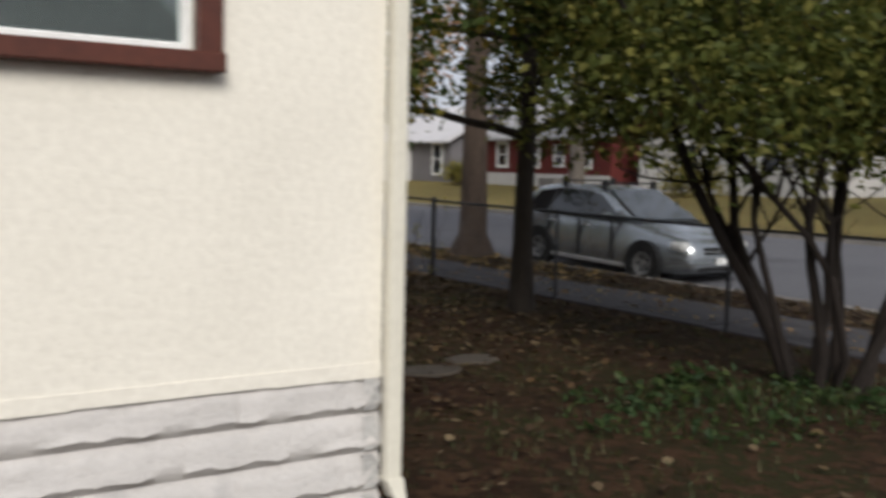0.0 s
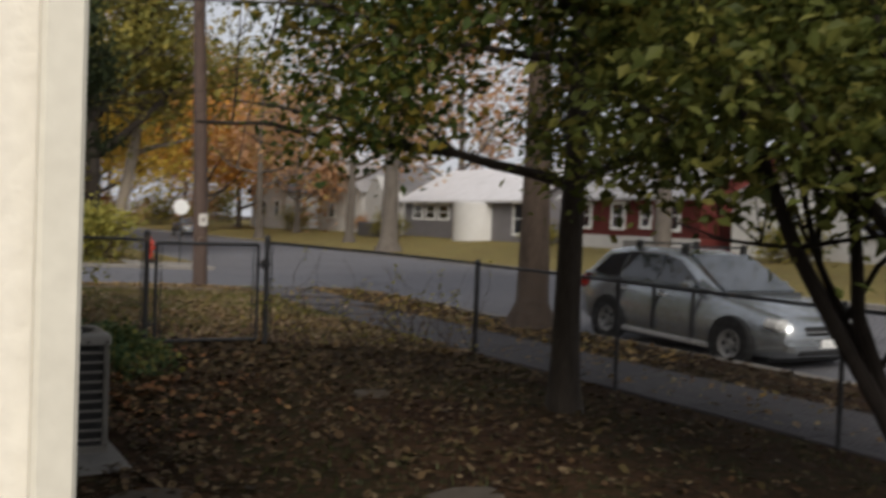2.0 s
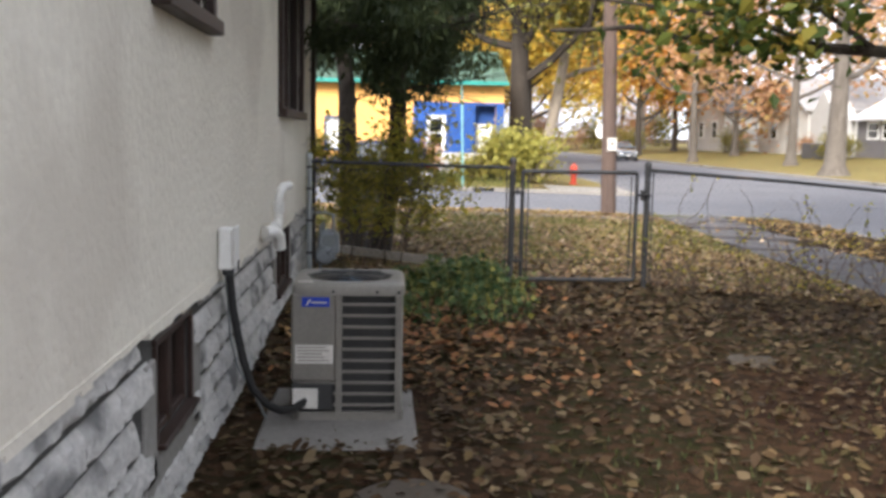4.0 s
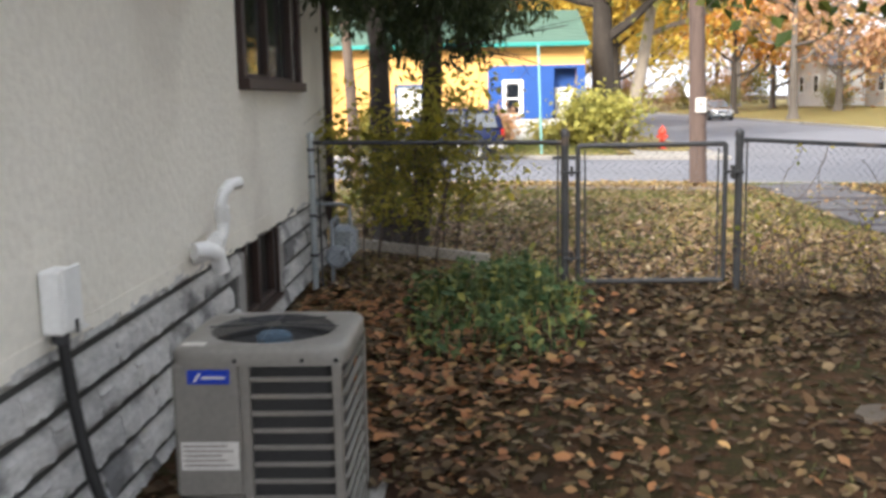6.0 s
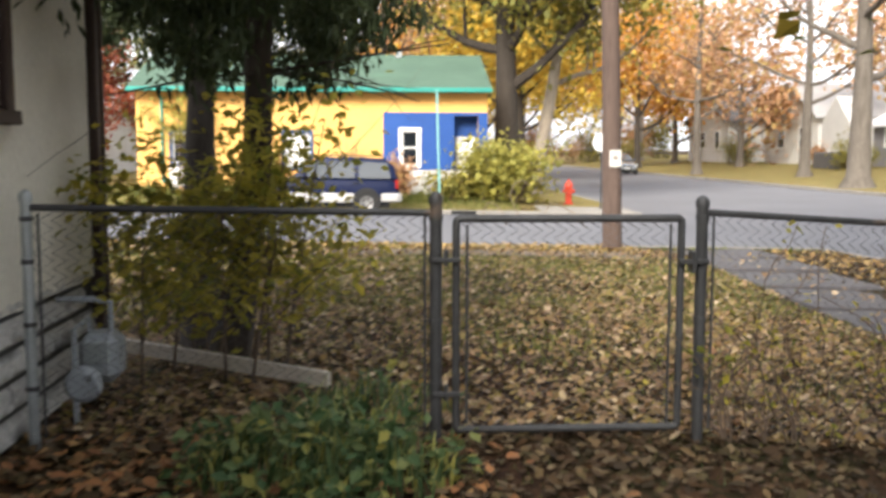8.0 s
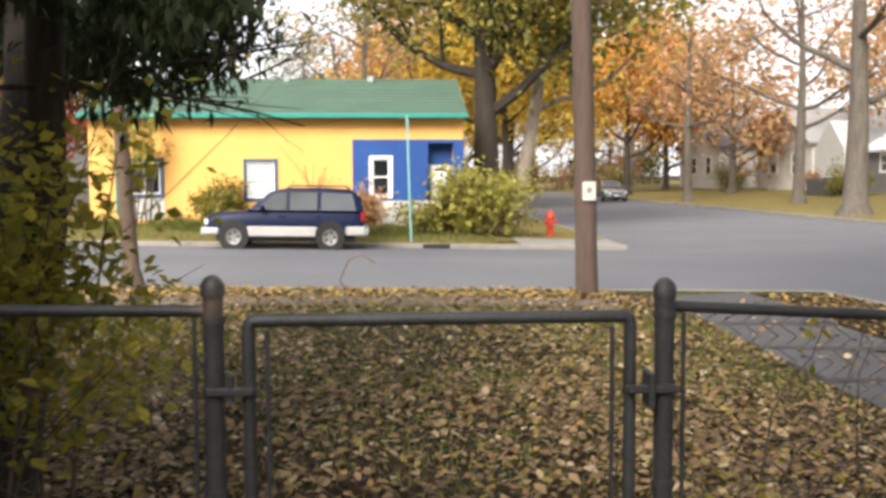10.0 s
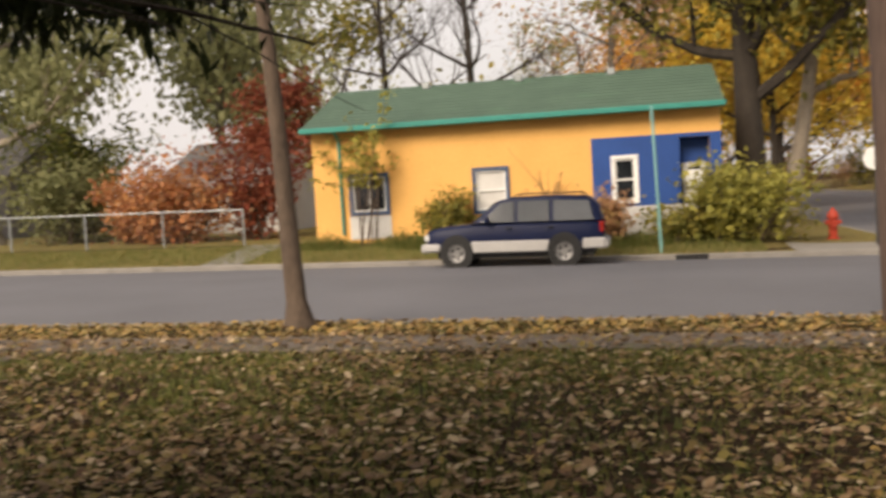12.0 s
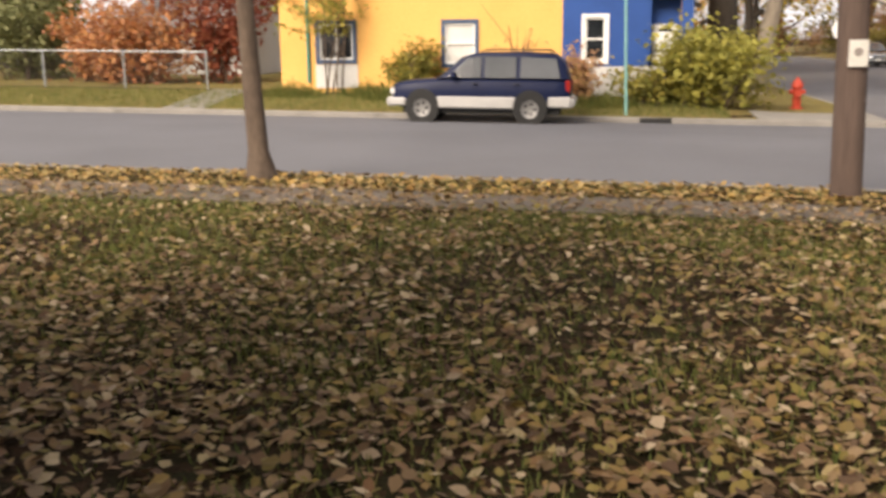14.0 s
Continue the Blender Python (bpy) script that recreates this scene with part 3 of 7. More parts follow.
def cuts(points, lo, hi, step):
    """Sorted grid lines: the given ones, and fill-ins no further apart than the step says."""
    pts = sorted(set([lo, hi, *points]))
    out = []
    for a, b in zip(pts, pts[1:]):
        n = max(1, int(math.ceil((b - a) / step((a + b) / 2))))
        out += [a + (b - a) * k / n for k in range(n)]
    return out + [hi]


GXS = cuts([-120, -40, -12, 0, 4, 6.5, KERB_W - 0.15, KERB_W, KERB_E, KERB_E + 0.15, 40, 120], -900, 900, lambda x: 0.4 if -8 < x < 12 else (2.0 if -40 < x < 40 else (12 if abs(x) < 130 else 150)))
GYS = cuts([-120, -30, -6, 0, 10, 19, KERB_S - 0.15, KERB_S, KERB_N, KERB_N + 0.15, 60, 140], -900, 900, lambda y: 0.4 if -5 < y < 21.5 else (2.0 if -30 < y < 62 else (12 if abs(y) < 150 else 150)))
g = Geo()
nx = len(GXS)
for y in GYS:
    for x in GXS:
        z = land(x, y)
        if in_road(x, y):
            z -= 0.12
        elif -5 < y < 21 and x < 9.4 and not (x < 0 and 0 < y < 10.7):
            z += 0.022 * noise.noise((x * 0.9, y * 0.9, 0)) + 0.012 * noise.noise((x * 3.1, y * 3.1, 5))
        g.v.append((x, y, z))
g.f = [(j * nx + i, j * nx + i + 1, (j + 1) * nx + i + 1, (j + 1) * nx + i) for j in range(len(GYS) - 1) for i in range(nx - 1)]
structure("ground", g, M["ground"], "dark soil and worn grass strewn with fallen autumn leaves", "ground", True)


def strip(x0, x1, y0, y1, lift, thick, nxs, nys):
    """A slab that follows the land."""
    g = Geo()
    xs = [x0 + (x1 - x0) * i / nxs for i in range(nxs + 1)]
    ys = [y0 + (y1 - y0) * i / nys for i in range(nys + 1)]
    e = 1e-3
    top = [(x, y, land(min(max(x, x0 + e), x1 - e), min(max(y, y0 + e), y1 - e)) + lift) for y in ys for x in xs]
    n = nxs + 1
    g.add(top, [(j * n + i, j * n + i + 1, (j + 1) * n + i + 1, (j + 1) * n + i) for j in range(nys) for i in range(nxs)])
    edge = [i for i in range(n)] + [j * n + nxs for j in range(1, nys + 1)] + [nys * n + i for i in range(nxs - 1, -1, -1)] + [j * n for j in range(nys - 1, 0, -1)]
    low = [(top[i][0], top[i][1], top[i][2] - thick) for i in edge]
    k = len(edge)
    g.add([top[i] for i in edge] + low, [(i, i + k, (i + 1) % k + k, (i + 1) % k) for i in range(k)])
    return g


structure("road_side", strip(KERB_W, KERB_E, -120, 160, 0.0, 0.1, 8, 140), M["asphalt"], "wide worn grey asphalt side street", "road", True)
structure("road_front", strip(-160, KERB_W, KERB_S, KERB_N, 0.0, 0.1, 85, 8), M["asphalt"], "wide worn grey asphalt street with faint patches", "road", True)


def flat_kerb(name, x0, x1, y0, y1, zf, n):
    """A kerb whose top follows zf along its longer side."""
    g = Geo()
    rings = []
    for i in range(n + 1):
        t = i / n
        if x1 - x0 > y1 - y0:
            x, z = x0 + (x1 - x0) * t, zf(x0 + (x1 - x0) * t)
            rings.append([(x, y0, z - 0.3), (x, y1, z - 0.3), (x, y1, z - 0.02), (x, y1 - 0.02, z), (x, y0 + 0.02, z), (x, y0, z - 0.02)])
        else:
            y, z = y0 + (y1 - y0) * t, zf(y0 + (y1 - y0) * t)
            rings.append([(x1, y, z - 0.3), (x0, y, z - 0.3), (x0, y, z - 0.02), (x0 + 0.02, y, z), (x1 - 0.02, y, z), (x1, y, z - 0.02)])
    g.loft(rings)
    return structure(name, g, M["kerb"], "pale worn concrete kerb along the street", "kerb")


flat_kerb("kerb_1", -160, KERB_W, KERB_S - 0.15, KERB_S, lambda x: land(min(x, 9.4), KERB_S - 0.16) + 0.012, 80)
flat_kerb("kerb_2", -160, KERB_W, KERB_N, KERB_N + 0.15, lambda x: land(min(x, 9.4), KERB_N + 0.16) + 0.02, 80)
flat_kerb("kerb_3", KERB_W - 0.15, KERB_W, -120, KERB_S - 0.15, lambda y: land(KERB_W - 0.16, y) + 0.012, 70)
flat_kerb("kerb_4", KERB_W - 0.15, KERB_W, KERB_N + 0.15, 160, lambda y: land(KERB_W - 0.16, y) + 0.012, 60)
flat_kerb("kerb_5", KERB_E, KERB_E + 0.15, -120, 160, lambda y: land(KERB_E + 0.16, y) + 0.02, 140)

# pavement slabs, the ones passed nearest one by one
SLAB = mesh_of("slab", Geo().box((-0.735, -0.55, -0.09), (0.735, 0.55, 0.0), 0.012), M["front_slab"])
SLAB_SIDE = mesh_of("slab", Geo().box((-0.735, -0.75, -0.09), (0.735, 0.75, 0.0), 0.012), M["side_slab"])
SLAB_WALK = mesh_of("slab", Geo().box((-0.735, -0.485, -0.09), (0.735, 0.485, 0.0), 0.012), M["front_slab"])
pav_a = thing("pavement_front", "grey concrete pavement slabs half hidden under leaves", "pavement", "", "structure")
pav_b = thing("pavement_side", "grey concrete pavement slabs along the side street", "pavement", "", "structure")
pav_c = thing("pavement_walk", "concrete front walk leading to the street", "pavement", "", "structure")


def slab(parent, x, y, turn, data=SLAB):
    o = new("slab", data)
    o.parent = parent
    e = 0.4
    sx, sy = (land(x + e, y) - land(x - e, y)) / (2 * e), (land(x, y + e) - land(x, y - e)) / (2 * e)
    o.matrix_basis = Matrix.Translation((x, y, land(x, y) + 0.028 + random.uniform(-0.006, 0.006))) @ Euler((math.atan(sy), -math.atan(sx), turn)).to_matrix().to_4x4()


for k in range(-28, 5):
    slab(pav_a, -1.0 + k * 1.48, 19.1, 0)
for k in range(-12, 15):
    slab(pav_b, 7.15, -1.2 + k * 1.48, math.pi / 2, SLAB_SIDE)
for k in range(8):
    slab(pav_c, -3.75, 10.95 + k * 0.985, 0, SLAB_WALK)

structure("lawn_east", strip(KERB_E + 0.15, 75, -90, 170, 0.012, 0.05, 24, 120), M["lawn"], "faded yellow-green lawn rising to the houses", "lawn", True)
structure("lawn_north", strip(-110, KERB_W - 0.15, KERB_N + 0.15, 110, 0.012, 0.05, 60, 50), M["lawn"], "faded yellow-green grass across the street", "lawn", True)
pav_d = thing("pavement_corner", "pale concrete ramp at the far street corner", "pavement", "", "structure")
part("ramp", strip(6.6, 9.4, 33.82, 35.6, 0.03, 0.1, 6, 4), M["kerb"], pav_d)

# ---- the house beside the path ----
HX, HY, HTOP = -9.0, 10.75, 3.1


def wall_with_holes(axis, at, thick, lo, hi, z0, z1, holes):
    """A wall across an axis, cut through by openings (a0, a1, z0, z1)."""
    us = sorted({lo, hi, *[h[0] for h in holes], *[h[1] for h in holes]})
    zs = sorted({z0, z1, *[h[2] for h in holes], *[h[3] for h in holes]})
    nu, nz = len(us), len(zs)

    def solid(i, j):
        if not (0 <= i < nu - 1 and 0 <= j < nz - 1):
            return False
        return not any(h[0] <= us[i] and us[i + 1] <= h[1] and h[2] <= zs[j] and zs[j + 1] <= h[3] for h in holes)
    d0, d1 = (at - thick, at) if axis == 0 else (at, at + thick)
    vs = [(d, u, z) if axis == 0 else (u, d, z) for d in (d0, d1) for z in zs for u in us]

    def vid(s, i, j):
        return s * nu * nz + j * nu + i
    fs = []
    for j in range(nz - 1):
        for i in range(nu - 1):
            if not solid(i, j):
                continue
            q = [(i, j), (i + 1, j), (i + 1, j + 1), (i, j + 1)]
            fs.append(tuple(vid(1, *p) for p in q))
            fs.append(tuple(vid(0, *p) for p in q[::-1]))
            for (p, r_), nb in (((q[0], q[1]), (i, j - 1)), ((q[1], q[2]), (i + 1, j)), ((q[2], q[3]), (i, j + 1)), ((q[3], q[0]), (i - 1, j))):
                if not solid(*nb):
                    fs.append((vid(0, *p), vid(0, *r_), vid(1, *r_), vid(1, *p)))
    if axis == 1:
        fs = [f[::-1] for f in fs]
    return Geo().add(vs, fs)


W_SIDE1, W_SIDE2, W_BASE, W_BASE2 = (3.2, 4.2, 1.99, 2.80), (7.38, 9.19, 1.66, 2.80), (7.33, 8.3, 0.17, 0.66), (3.2, 3.85, 0.28, 0.66)
W_FRONT = (-2.35, -0.78, 1.86, 2.80)
structure("wall_east", wall_with_holes(0, 0.0, 0.25, 0.25, HY, 0.76, HTOP, [W_SIDE1, W_SIDE2]), M["stucco_rough"], "off-white rough stucco side wall of the house", "wall")
structure("wall_south", wall_with_holes(1, 0.0, 0.25, HX, 0.0, 0.64, HTOP, [W_FRONT]), M["stucco"], "cream stucco wall of the house at the corner", "wall")
structure("wall_north", wall_with_holes(1, HY - 0.25, 0.25, HX, -0.25, 0.64, HTOP, []), M["stucco"], "off-white stucco end wall of the house", "wall")
structure("wall_west", wall_with_holes(0, HX, 0.25, 0.0, HY, -0.2, HTOP, []), M["stucco"], "off-white stucco far wall of the house", "wall")
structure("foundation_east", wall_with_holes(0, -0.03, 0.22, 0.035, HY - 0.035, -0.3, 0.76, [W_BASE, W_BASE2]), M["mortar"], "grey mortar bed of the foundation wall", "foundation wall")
structure("foundation_south", Geo().box((HX, 0.03, -0.3), (-0.25, 0.25, 0.64)), M["mortar_front"], "grey mortar bed of the foundation wall", "foundation wall")
structure("foundation_north", Geo().box((HX, HY - 0.25, -0.3), (-0.25, HY - 0.03, 0.64)), M["mortar"], "grey mortar bed of the foundation wall", "foundation wall")
structure("ceiling", Geo().box((HX, 0.25, HTOP - 0.1), (-0.25, HY - 0.25, HTOP)), M["white"], "plain white ceiling inside the house", "ceiling")
structure("floor", Geo().box((HX + 0.01, 0.26, 0.64), (-0.26, HY - 0.26, 0.7)), M["room"], "dark floor inside the house", "floor")
rf = Geo()
E_ = 0.45
rf.prism([(-E_, HTOP - 0.02), (HY + E_, HTOP - 0.02), (HY + E_, HTOP + 0.12), (HY / 2, HTOP + 1.6), (-E_, HTOP + 0.12)], 0, HX - E_, E_)
structure("roof", rf, M["roof_dark"], "dark shingled gable roof of the house", "roof")
g = Geo()
g.box((E_, -E_, HTOP - 0.03), (E_ + 0.03, HY + E_, HTOP + 0.14))
structure("trim", g, M["brown"], "brown painted fascia board under the eaves", "fascia")


def rock_block(seed, ln, ht, relief=1.0):
    """A rock-faced block: rough face towards +x, proudest low down, ln along y."""
    rnd = random.Random(seed)
    ny, nz = 9, 5
    vs, fs = [], []
    for j in range(nz + 1):
        for i in range(ny + 1):
            u, w = i / ny, j / nz
            edge = min(w, 1 - w)
            d = 0.0 if edge == 0 else relief * (0.008 + 0.024 * (1 - w) + 0.018 * rnd.random())
            if i in (0, ny):
                d *= 0.85
            if 0 < i < ny and 0 < j < nz:
                u += rnd.uniform(-0.04, 0.04)
                w += rnd.uniform(-0.05, 0.05)
            vs.append((d, (u - 0.5) * ln, (w - 0.5) * ht))
    n = ny + 1
    for j in range(nz):
        for i in range(ny):
            a = j * n + i
            fs.append((a, a + 1, a + 1 + n, a + n))
    ring = [i for i in range(n)] + [j * n + ny for j in range(1, nz + 1)] + [nz * n + i for i in range(ny - 1, -1, -1)] + [j * n for j in range(nz - 1, 0, -1)]
    k = len(vs)
    vs += [(-0.05, vs[i][1], vs[i][2]) for i in ring]
    m = len(ring)
    for i in range(m):
        fs.append((ring[i], ring[(i + 1) % m], k + (i + 1) % m, k + i)[::-1])
    return Geo().add(vs, fs)


# ---- windows of the house ----
def window(name, axis, at, hole, label, frame_m, inner_m, mullions, screen, proud=0.05, casing=0.09, sign=1):
    """A cased window in a wall: casing boards, sashes, panes and a sill."""
    a0, a1, z0, z1 = hole
    th = thing(name, label, "window", "", "structure")

    def bx(g, u0, u1, d0, d1, c, d, b=0.006):
        if axis == 0:
            return g.box((at + d0, u0, c), (at + d1, u1, d), b)
        return g.box((u0, at - d1, c), (u1, at - d0, d), b)
    for nm, u0, u1, c, d in (("casing", a0 - casing, a0, z0, z1), ("casing", a1, a1 + casing, z0, z1), ("casing", a0 - casing, a1 + casing, z1, z1 + casing)):
        part(nm, bx(Geo(), u0, u1, -0.02, proud - 0.012, c, d), frame_m, th)
    part("window_sill", bx(Geo(), a0 - casing, a1 + casing, -0.02, proud + 0.02, z0 - casing * 0.75, z0 + 0.002), frame_m, th)
    f = 0.035
    xs = [a0 + (a1 - a0) * k / mullions for k in range(mullions + 1)]
    for u0, u1 in zip(xs, xs[1:]):
        g = Geo()
        bx(g, u0, u0 + f, -0.09, -0.02, z0, z1)
        bx(g, u1 - f, u1, -0.09, -0.02, z0, z1)
        bx(g, u0 + f, u1 - f, -0.09, -0.022, z0, z0 + f)
        bx(g, u0 + f, u1 - f, -0.09, -0.022, z1 - f, z1)
        part("sash", g, inner_m, th)
        p = part("pane", bx(Geo(), u0 + f, u1 - f, -0.062, -0.056, z0 + f, z1 - f, 0), M["glass"], th)
        p.visible_shadow = False
        if screen:
            part("screen", bx(Geo(), u0 + f, u1 - f, -0.08, -0.076, z0 + f, z1 - f, 0), M["screen"], th, "dark insect screen")
    return th


window("window_1", 1, 0.0, W_FRONT, "white sliding window in a brown painted casing", M["brown"], M["white"], 1, True, 0.06, 0.09)
window("window_2", 0, 0.0, W_SIDE1, "small side window in a dark brown casing", M["brown_dark"], M["brown_dark"], 1, True)
window("window_3", 0, 0.0, W_SIDE2, "double casement window in a dark brown casing", M["brown_dark"], M["brown_dark"], 2, True)
window("window_4", 0, -0.02, W_BASE, "basement window with dark frame set in the foundation", M["brown_dark"], M["brown_dark"], 2, True, 0.02, 0.03)
window("window_5", 0, -0.02, W_BASE2, "basement window with dark frame set in the foundation", M["brown_dark"], M["brown_dark"], 2, True, 0.02, 0.03)
# slats of the blind behind the front window
bl = thing("window_blind", "pale horizontal blind behind the front window", "blind")
for k in range(17):
    part("slat", Geo().box((W_FRONT[0] + 0.05, 0.16, W_FRONT[2] + 0.05 + k * 0.05), (W_FRONT[1] - 0.05, 0.19, W_FRONT[2] + 0.056 + k * 0.05)), M["cream"], bl)
structure("partition", Geo().box((-3.4, 0.26, 0.72), (-0.3, 0.3, 1.7)), M["room"], "dark inner wall behind the window", "wall")
structure("basement_back", Geo().box((-0.9, 0.3, -0.28), (-0.86, HY - 0.3, 0.62)), M["room"], "dark basement seen behind small windows", "wall")

for h in (W_BASE, W_BASE2):
    for a0, a1, z0, z1 in ((h[0] - 0.2, h[0] - 0.032, 0.15, 0.62), (h[1] + 0.032, h[1] + 0.2, 0.15, 0.62), (h[0] - 0.2, h[1] + 0.2, 0.0, h[2] - 0.03)):
        structure("trim_reveal", Geo().box((-0.06, a0, z0), (-0.012, a1, z1), 0.008), M["reveal"], "smooth grey rendered reveal beside a basement window", "window reveal")

# jagged lower edge of the stucco, where it has broken away above the blocks
g = Geo()
rnd = random.Random(5)
y = 0.25
while y < HY:
    w = rnd.uniform(0.07, 0.2)
    low = 0.67 if y < 0.5 else (0.74 if y < 3.0 else max(0.67, 0.73 - 0.015 * (y - 3.0)))
    g.box((-0.04, y, low + rnd.uniform(-0.014, 0.012)), (0.004, min(HY, y + w), 0.77))
    y += w
structure("stucco_edge_east", g, M["stucco_rough"], "broken lower edge of the stucco coat", "wall edge")
g = Geo()
x = 0.0
while x > -3.5:
    w = rnd.uniform(0.2, 0.5)
    g.box((x - w, -0.004, 0.645 + rnd.uniform(-0.015, 0.015) - 0.02), (x, 0.04, 0.69))
    x -= w
structure("stucco_edge_south", g, M["stucco"], "broken lower edge of the stucco coat", "wall edge")

# downspout on the corner, with its elbow turned out onto the ground
ds = thing("downspout", "cream painted metal downspout on the house corner", "downspout")
DX, DY = 0.028, -0.045
part("pipe", Geo().box((DX - 0.035, DY - 0.03, 0.2), (DX + 0.035, DY + 0.03, HTOP + 0.02), 0.008), M["cream"], ds)
g = Geo()


def rect_ring(p, ax, up, w, h):
    ax, up = Vector(ax).normalized(), Vector(up).normalized()
    return [tuple(Vector(p) + ax * a * w + up * b * h) for a, b in ((-1, -1), (1, -1), (1, 1), (-1, 1))]


g.loft([rect_ring((DX, DY, 0.22), (0, 1, 0), (-1, 0, 0), 0.034, 0.038), rect_ring((DX + 0.02, DY - 0.02, 0.12), (0, 1, 0), (-1, 0, 0.7), 0.034, 0.038), rect_ring((DX + 0.10, DY - 0.05, 0.055), (0, 1, 0), (-0.3, 0, 1), 0.036, 0.038), rect_ring((DX + 0.5, DY - 0.15, 0.03), (0, 1, 0), (0, 0, 1), 0.04, 0.035)])
part("elbow", g, M["cream"], ds, "elbow running out along the ground")
for z in (2.3,):
    part("strap", Geo().box((DX - 0.045, DY - 0.034, z), (DX + 0.04, DY + 0.04, z + 0.03)), M["cream"], ds)
# brown downspout at the far corner
ds2 = thing("downspout", "dark brown downspout at the far house corner", "downspout")
part("pipe", Geo().box((-0.02, HY - 0.14, 0.35), (0.055, HY - 0.06, HTOP + 0.02), 0.01), M["brown_dark"], ds2)
part("pipe", Geo().box((0.0, HY + 0.004, 0.0), (0.05, HY + 0.06, HTOP + 0.02), 0.01), M["brown_dark"], ds2)

# ---- white vent pipe on the wall ----
vp = thing("vent_pipe", "white plastic vent pipe bent up against the wall", "pipe")
part("pipe", Geo().tube([(0.03, 6.06, 0.77), (0.09, 6.10, 0.79), (0.10, 6.28, 0.80), (0.10, 6.38, 0.86), (0.10, 6.40, 0.93), (0.10, 6.36, 1.0), (0.11, 6.38, 1.06), (0.13, 6.46, 1.095), (0.16, 6.53, 1.10)], 0.032, 12), M["pvc"], vp, smooth=True)
part("elbow", Geo().tube([(0.05, 6.02, 0.815), (0.10, 6.07, 0.815), (0.125, 6.16, 0.78), (0.13, 6.2, 0.69)], 0.042, 12), M["pvc"], vp, "thick elbow pointing down", smooth=True)
part("coupling", Geo().tube([(0.10, 6.40, 0.92), (0.10, 6.375, 0.99)], 0.04, 12), M["pvc"], vp, smooth=True)
part("coupling", Geo().tube([(0.10, 6.21, 0.83), (0.10, 6.30, 0.84)], 0.04, 12), M["pvc"], vp, smooth=True)

# ---- electrical box and its hose ----
eb = thing("disconnect_box", "white electrical disconnect box on the wall", "electrical box")
part("body", Geo().box((0.005, 4.44, 0.78), (0.08, 4.56, 0.99), 0.008), M["pvc"], eb)
part("cover", Geo().box((0.081, 4.43, 0.79), (0.095, 4.57, 1.0), 0.006), M["pvc"], eb)
part("hasp", Geo().box((0.096, 4.49, 0.78), (0.103, 4.51, 0.825), 0.002), M["galv"], eb)
wh = thing("power_hose", "black flexible power hose from box to air conditioner", "hose")
hp = [(0.055, 4.48, 0.77), (0.075, 4.475, 0.58), (0.10, 4.465, 0.44), (0.13, 4.455, 0.31), (0.175, 4.45, 0.17), (0.25, 4.46, 0.08), (0.31, 4.50, 0.04), (0.37, 4.56, 0.03), (0.42, 4.615, 0.05)]
part("hose", Geo().tube(hp, 0.021, 10), M["black"], wh, smooth=True)
part("fitting", Geo().tube([(0.05, 4.48, 0.81), (0.05, 4.48, 0.75)], 0.03, 10), M["galv"], wh, smooth=True)

gw = thing("ground_wire", "thin grey wire running down the foundation blocks", "wire")
part("wire", Geo().tube([(0.03, 4.50, 0.79), (0.04, 4.53, 0.62), (0.045, 4.56, 0.42), (0.08, 4.60, 0.24), (0.16, 4.62, 0.1), (0.22, 4.64, -0.04)], 0.006, 6), M["galv_light"], gw, smooth=True)
cl = thing("wall_clip", "small white plastic clip on the wall edge", "clip")
part("clip", Geo().prism([(4.66, 0.80), (4.78, 0.74), (4.66, 0.74)], 0, 0.005, 0.03), M["pvc"], cl)

# ---- air conditioner ----
PADZ = -0.05
pad = thing("equipment_pad", "grey concrete pad under the air conditioner", "concrete pad")
part("slab", Geo().box((0.2, 4.17, -0.2), (1.02, 5.32, PADZ), 0.02), M["concrete"], pad)
ac = thing("air_conditioner", "beige-grey outdoor air conditioner with louvred sides and round top fan", "air conditioner")
AX0, AX1, AY0, AY1, AZ0, AZ1 = 0.355, 0.95, 4.63, 5.22, PADZ, 0.69


def round_rect(x0, x1, y0, y1, r, z, n=5):
    out = []
    for cx, cy, a0 in ((x1 - r, y1 - r, 0), (x0 + r, y1 - r, 90), (x0 + r, y0 + r, 180), (x1 - r, y0 + r, 270)):
        for k in range(n + 1):
            a = radians(a0 + 90 * k / n)
            out.append((cx + r * math.cos(a), cy + r * math.sin(a), z))
    return out


g = Geo()
g.loft([round_rect(AX0, AX1, AY0, AY1, 0.06, AZ0), round_rect(AX0, AX1, AY0, AY1, 0.06, AZ0 + 0.045)])
part("base_pan", g, M["ac"], ac, smooth=True)
part("coil", Geo().loft([round_rect(AX0 + 0.035, AX1 - 0.035, AY0 + 0.035, AY1 - 0.035, 0.05, AZ0 + 0.04), round_rect(AX0 + 0.035, AX1 - 0.035, AY0 + 0.035, AY1 - 0.035, 0.05, AZ1 - 0.07)]), M["fin"], ac, "dark finned coil behind the louvres")
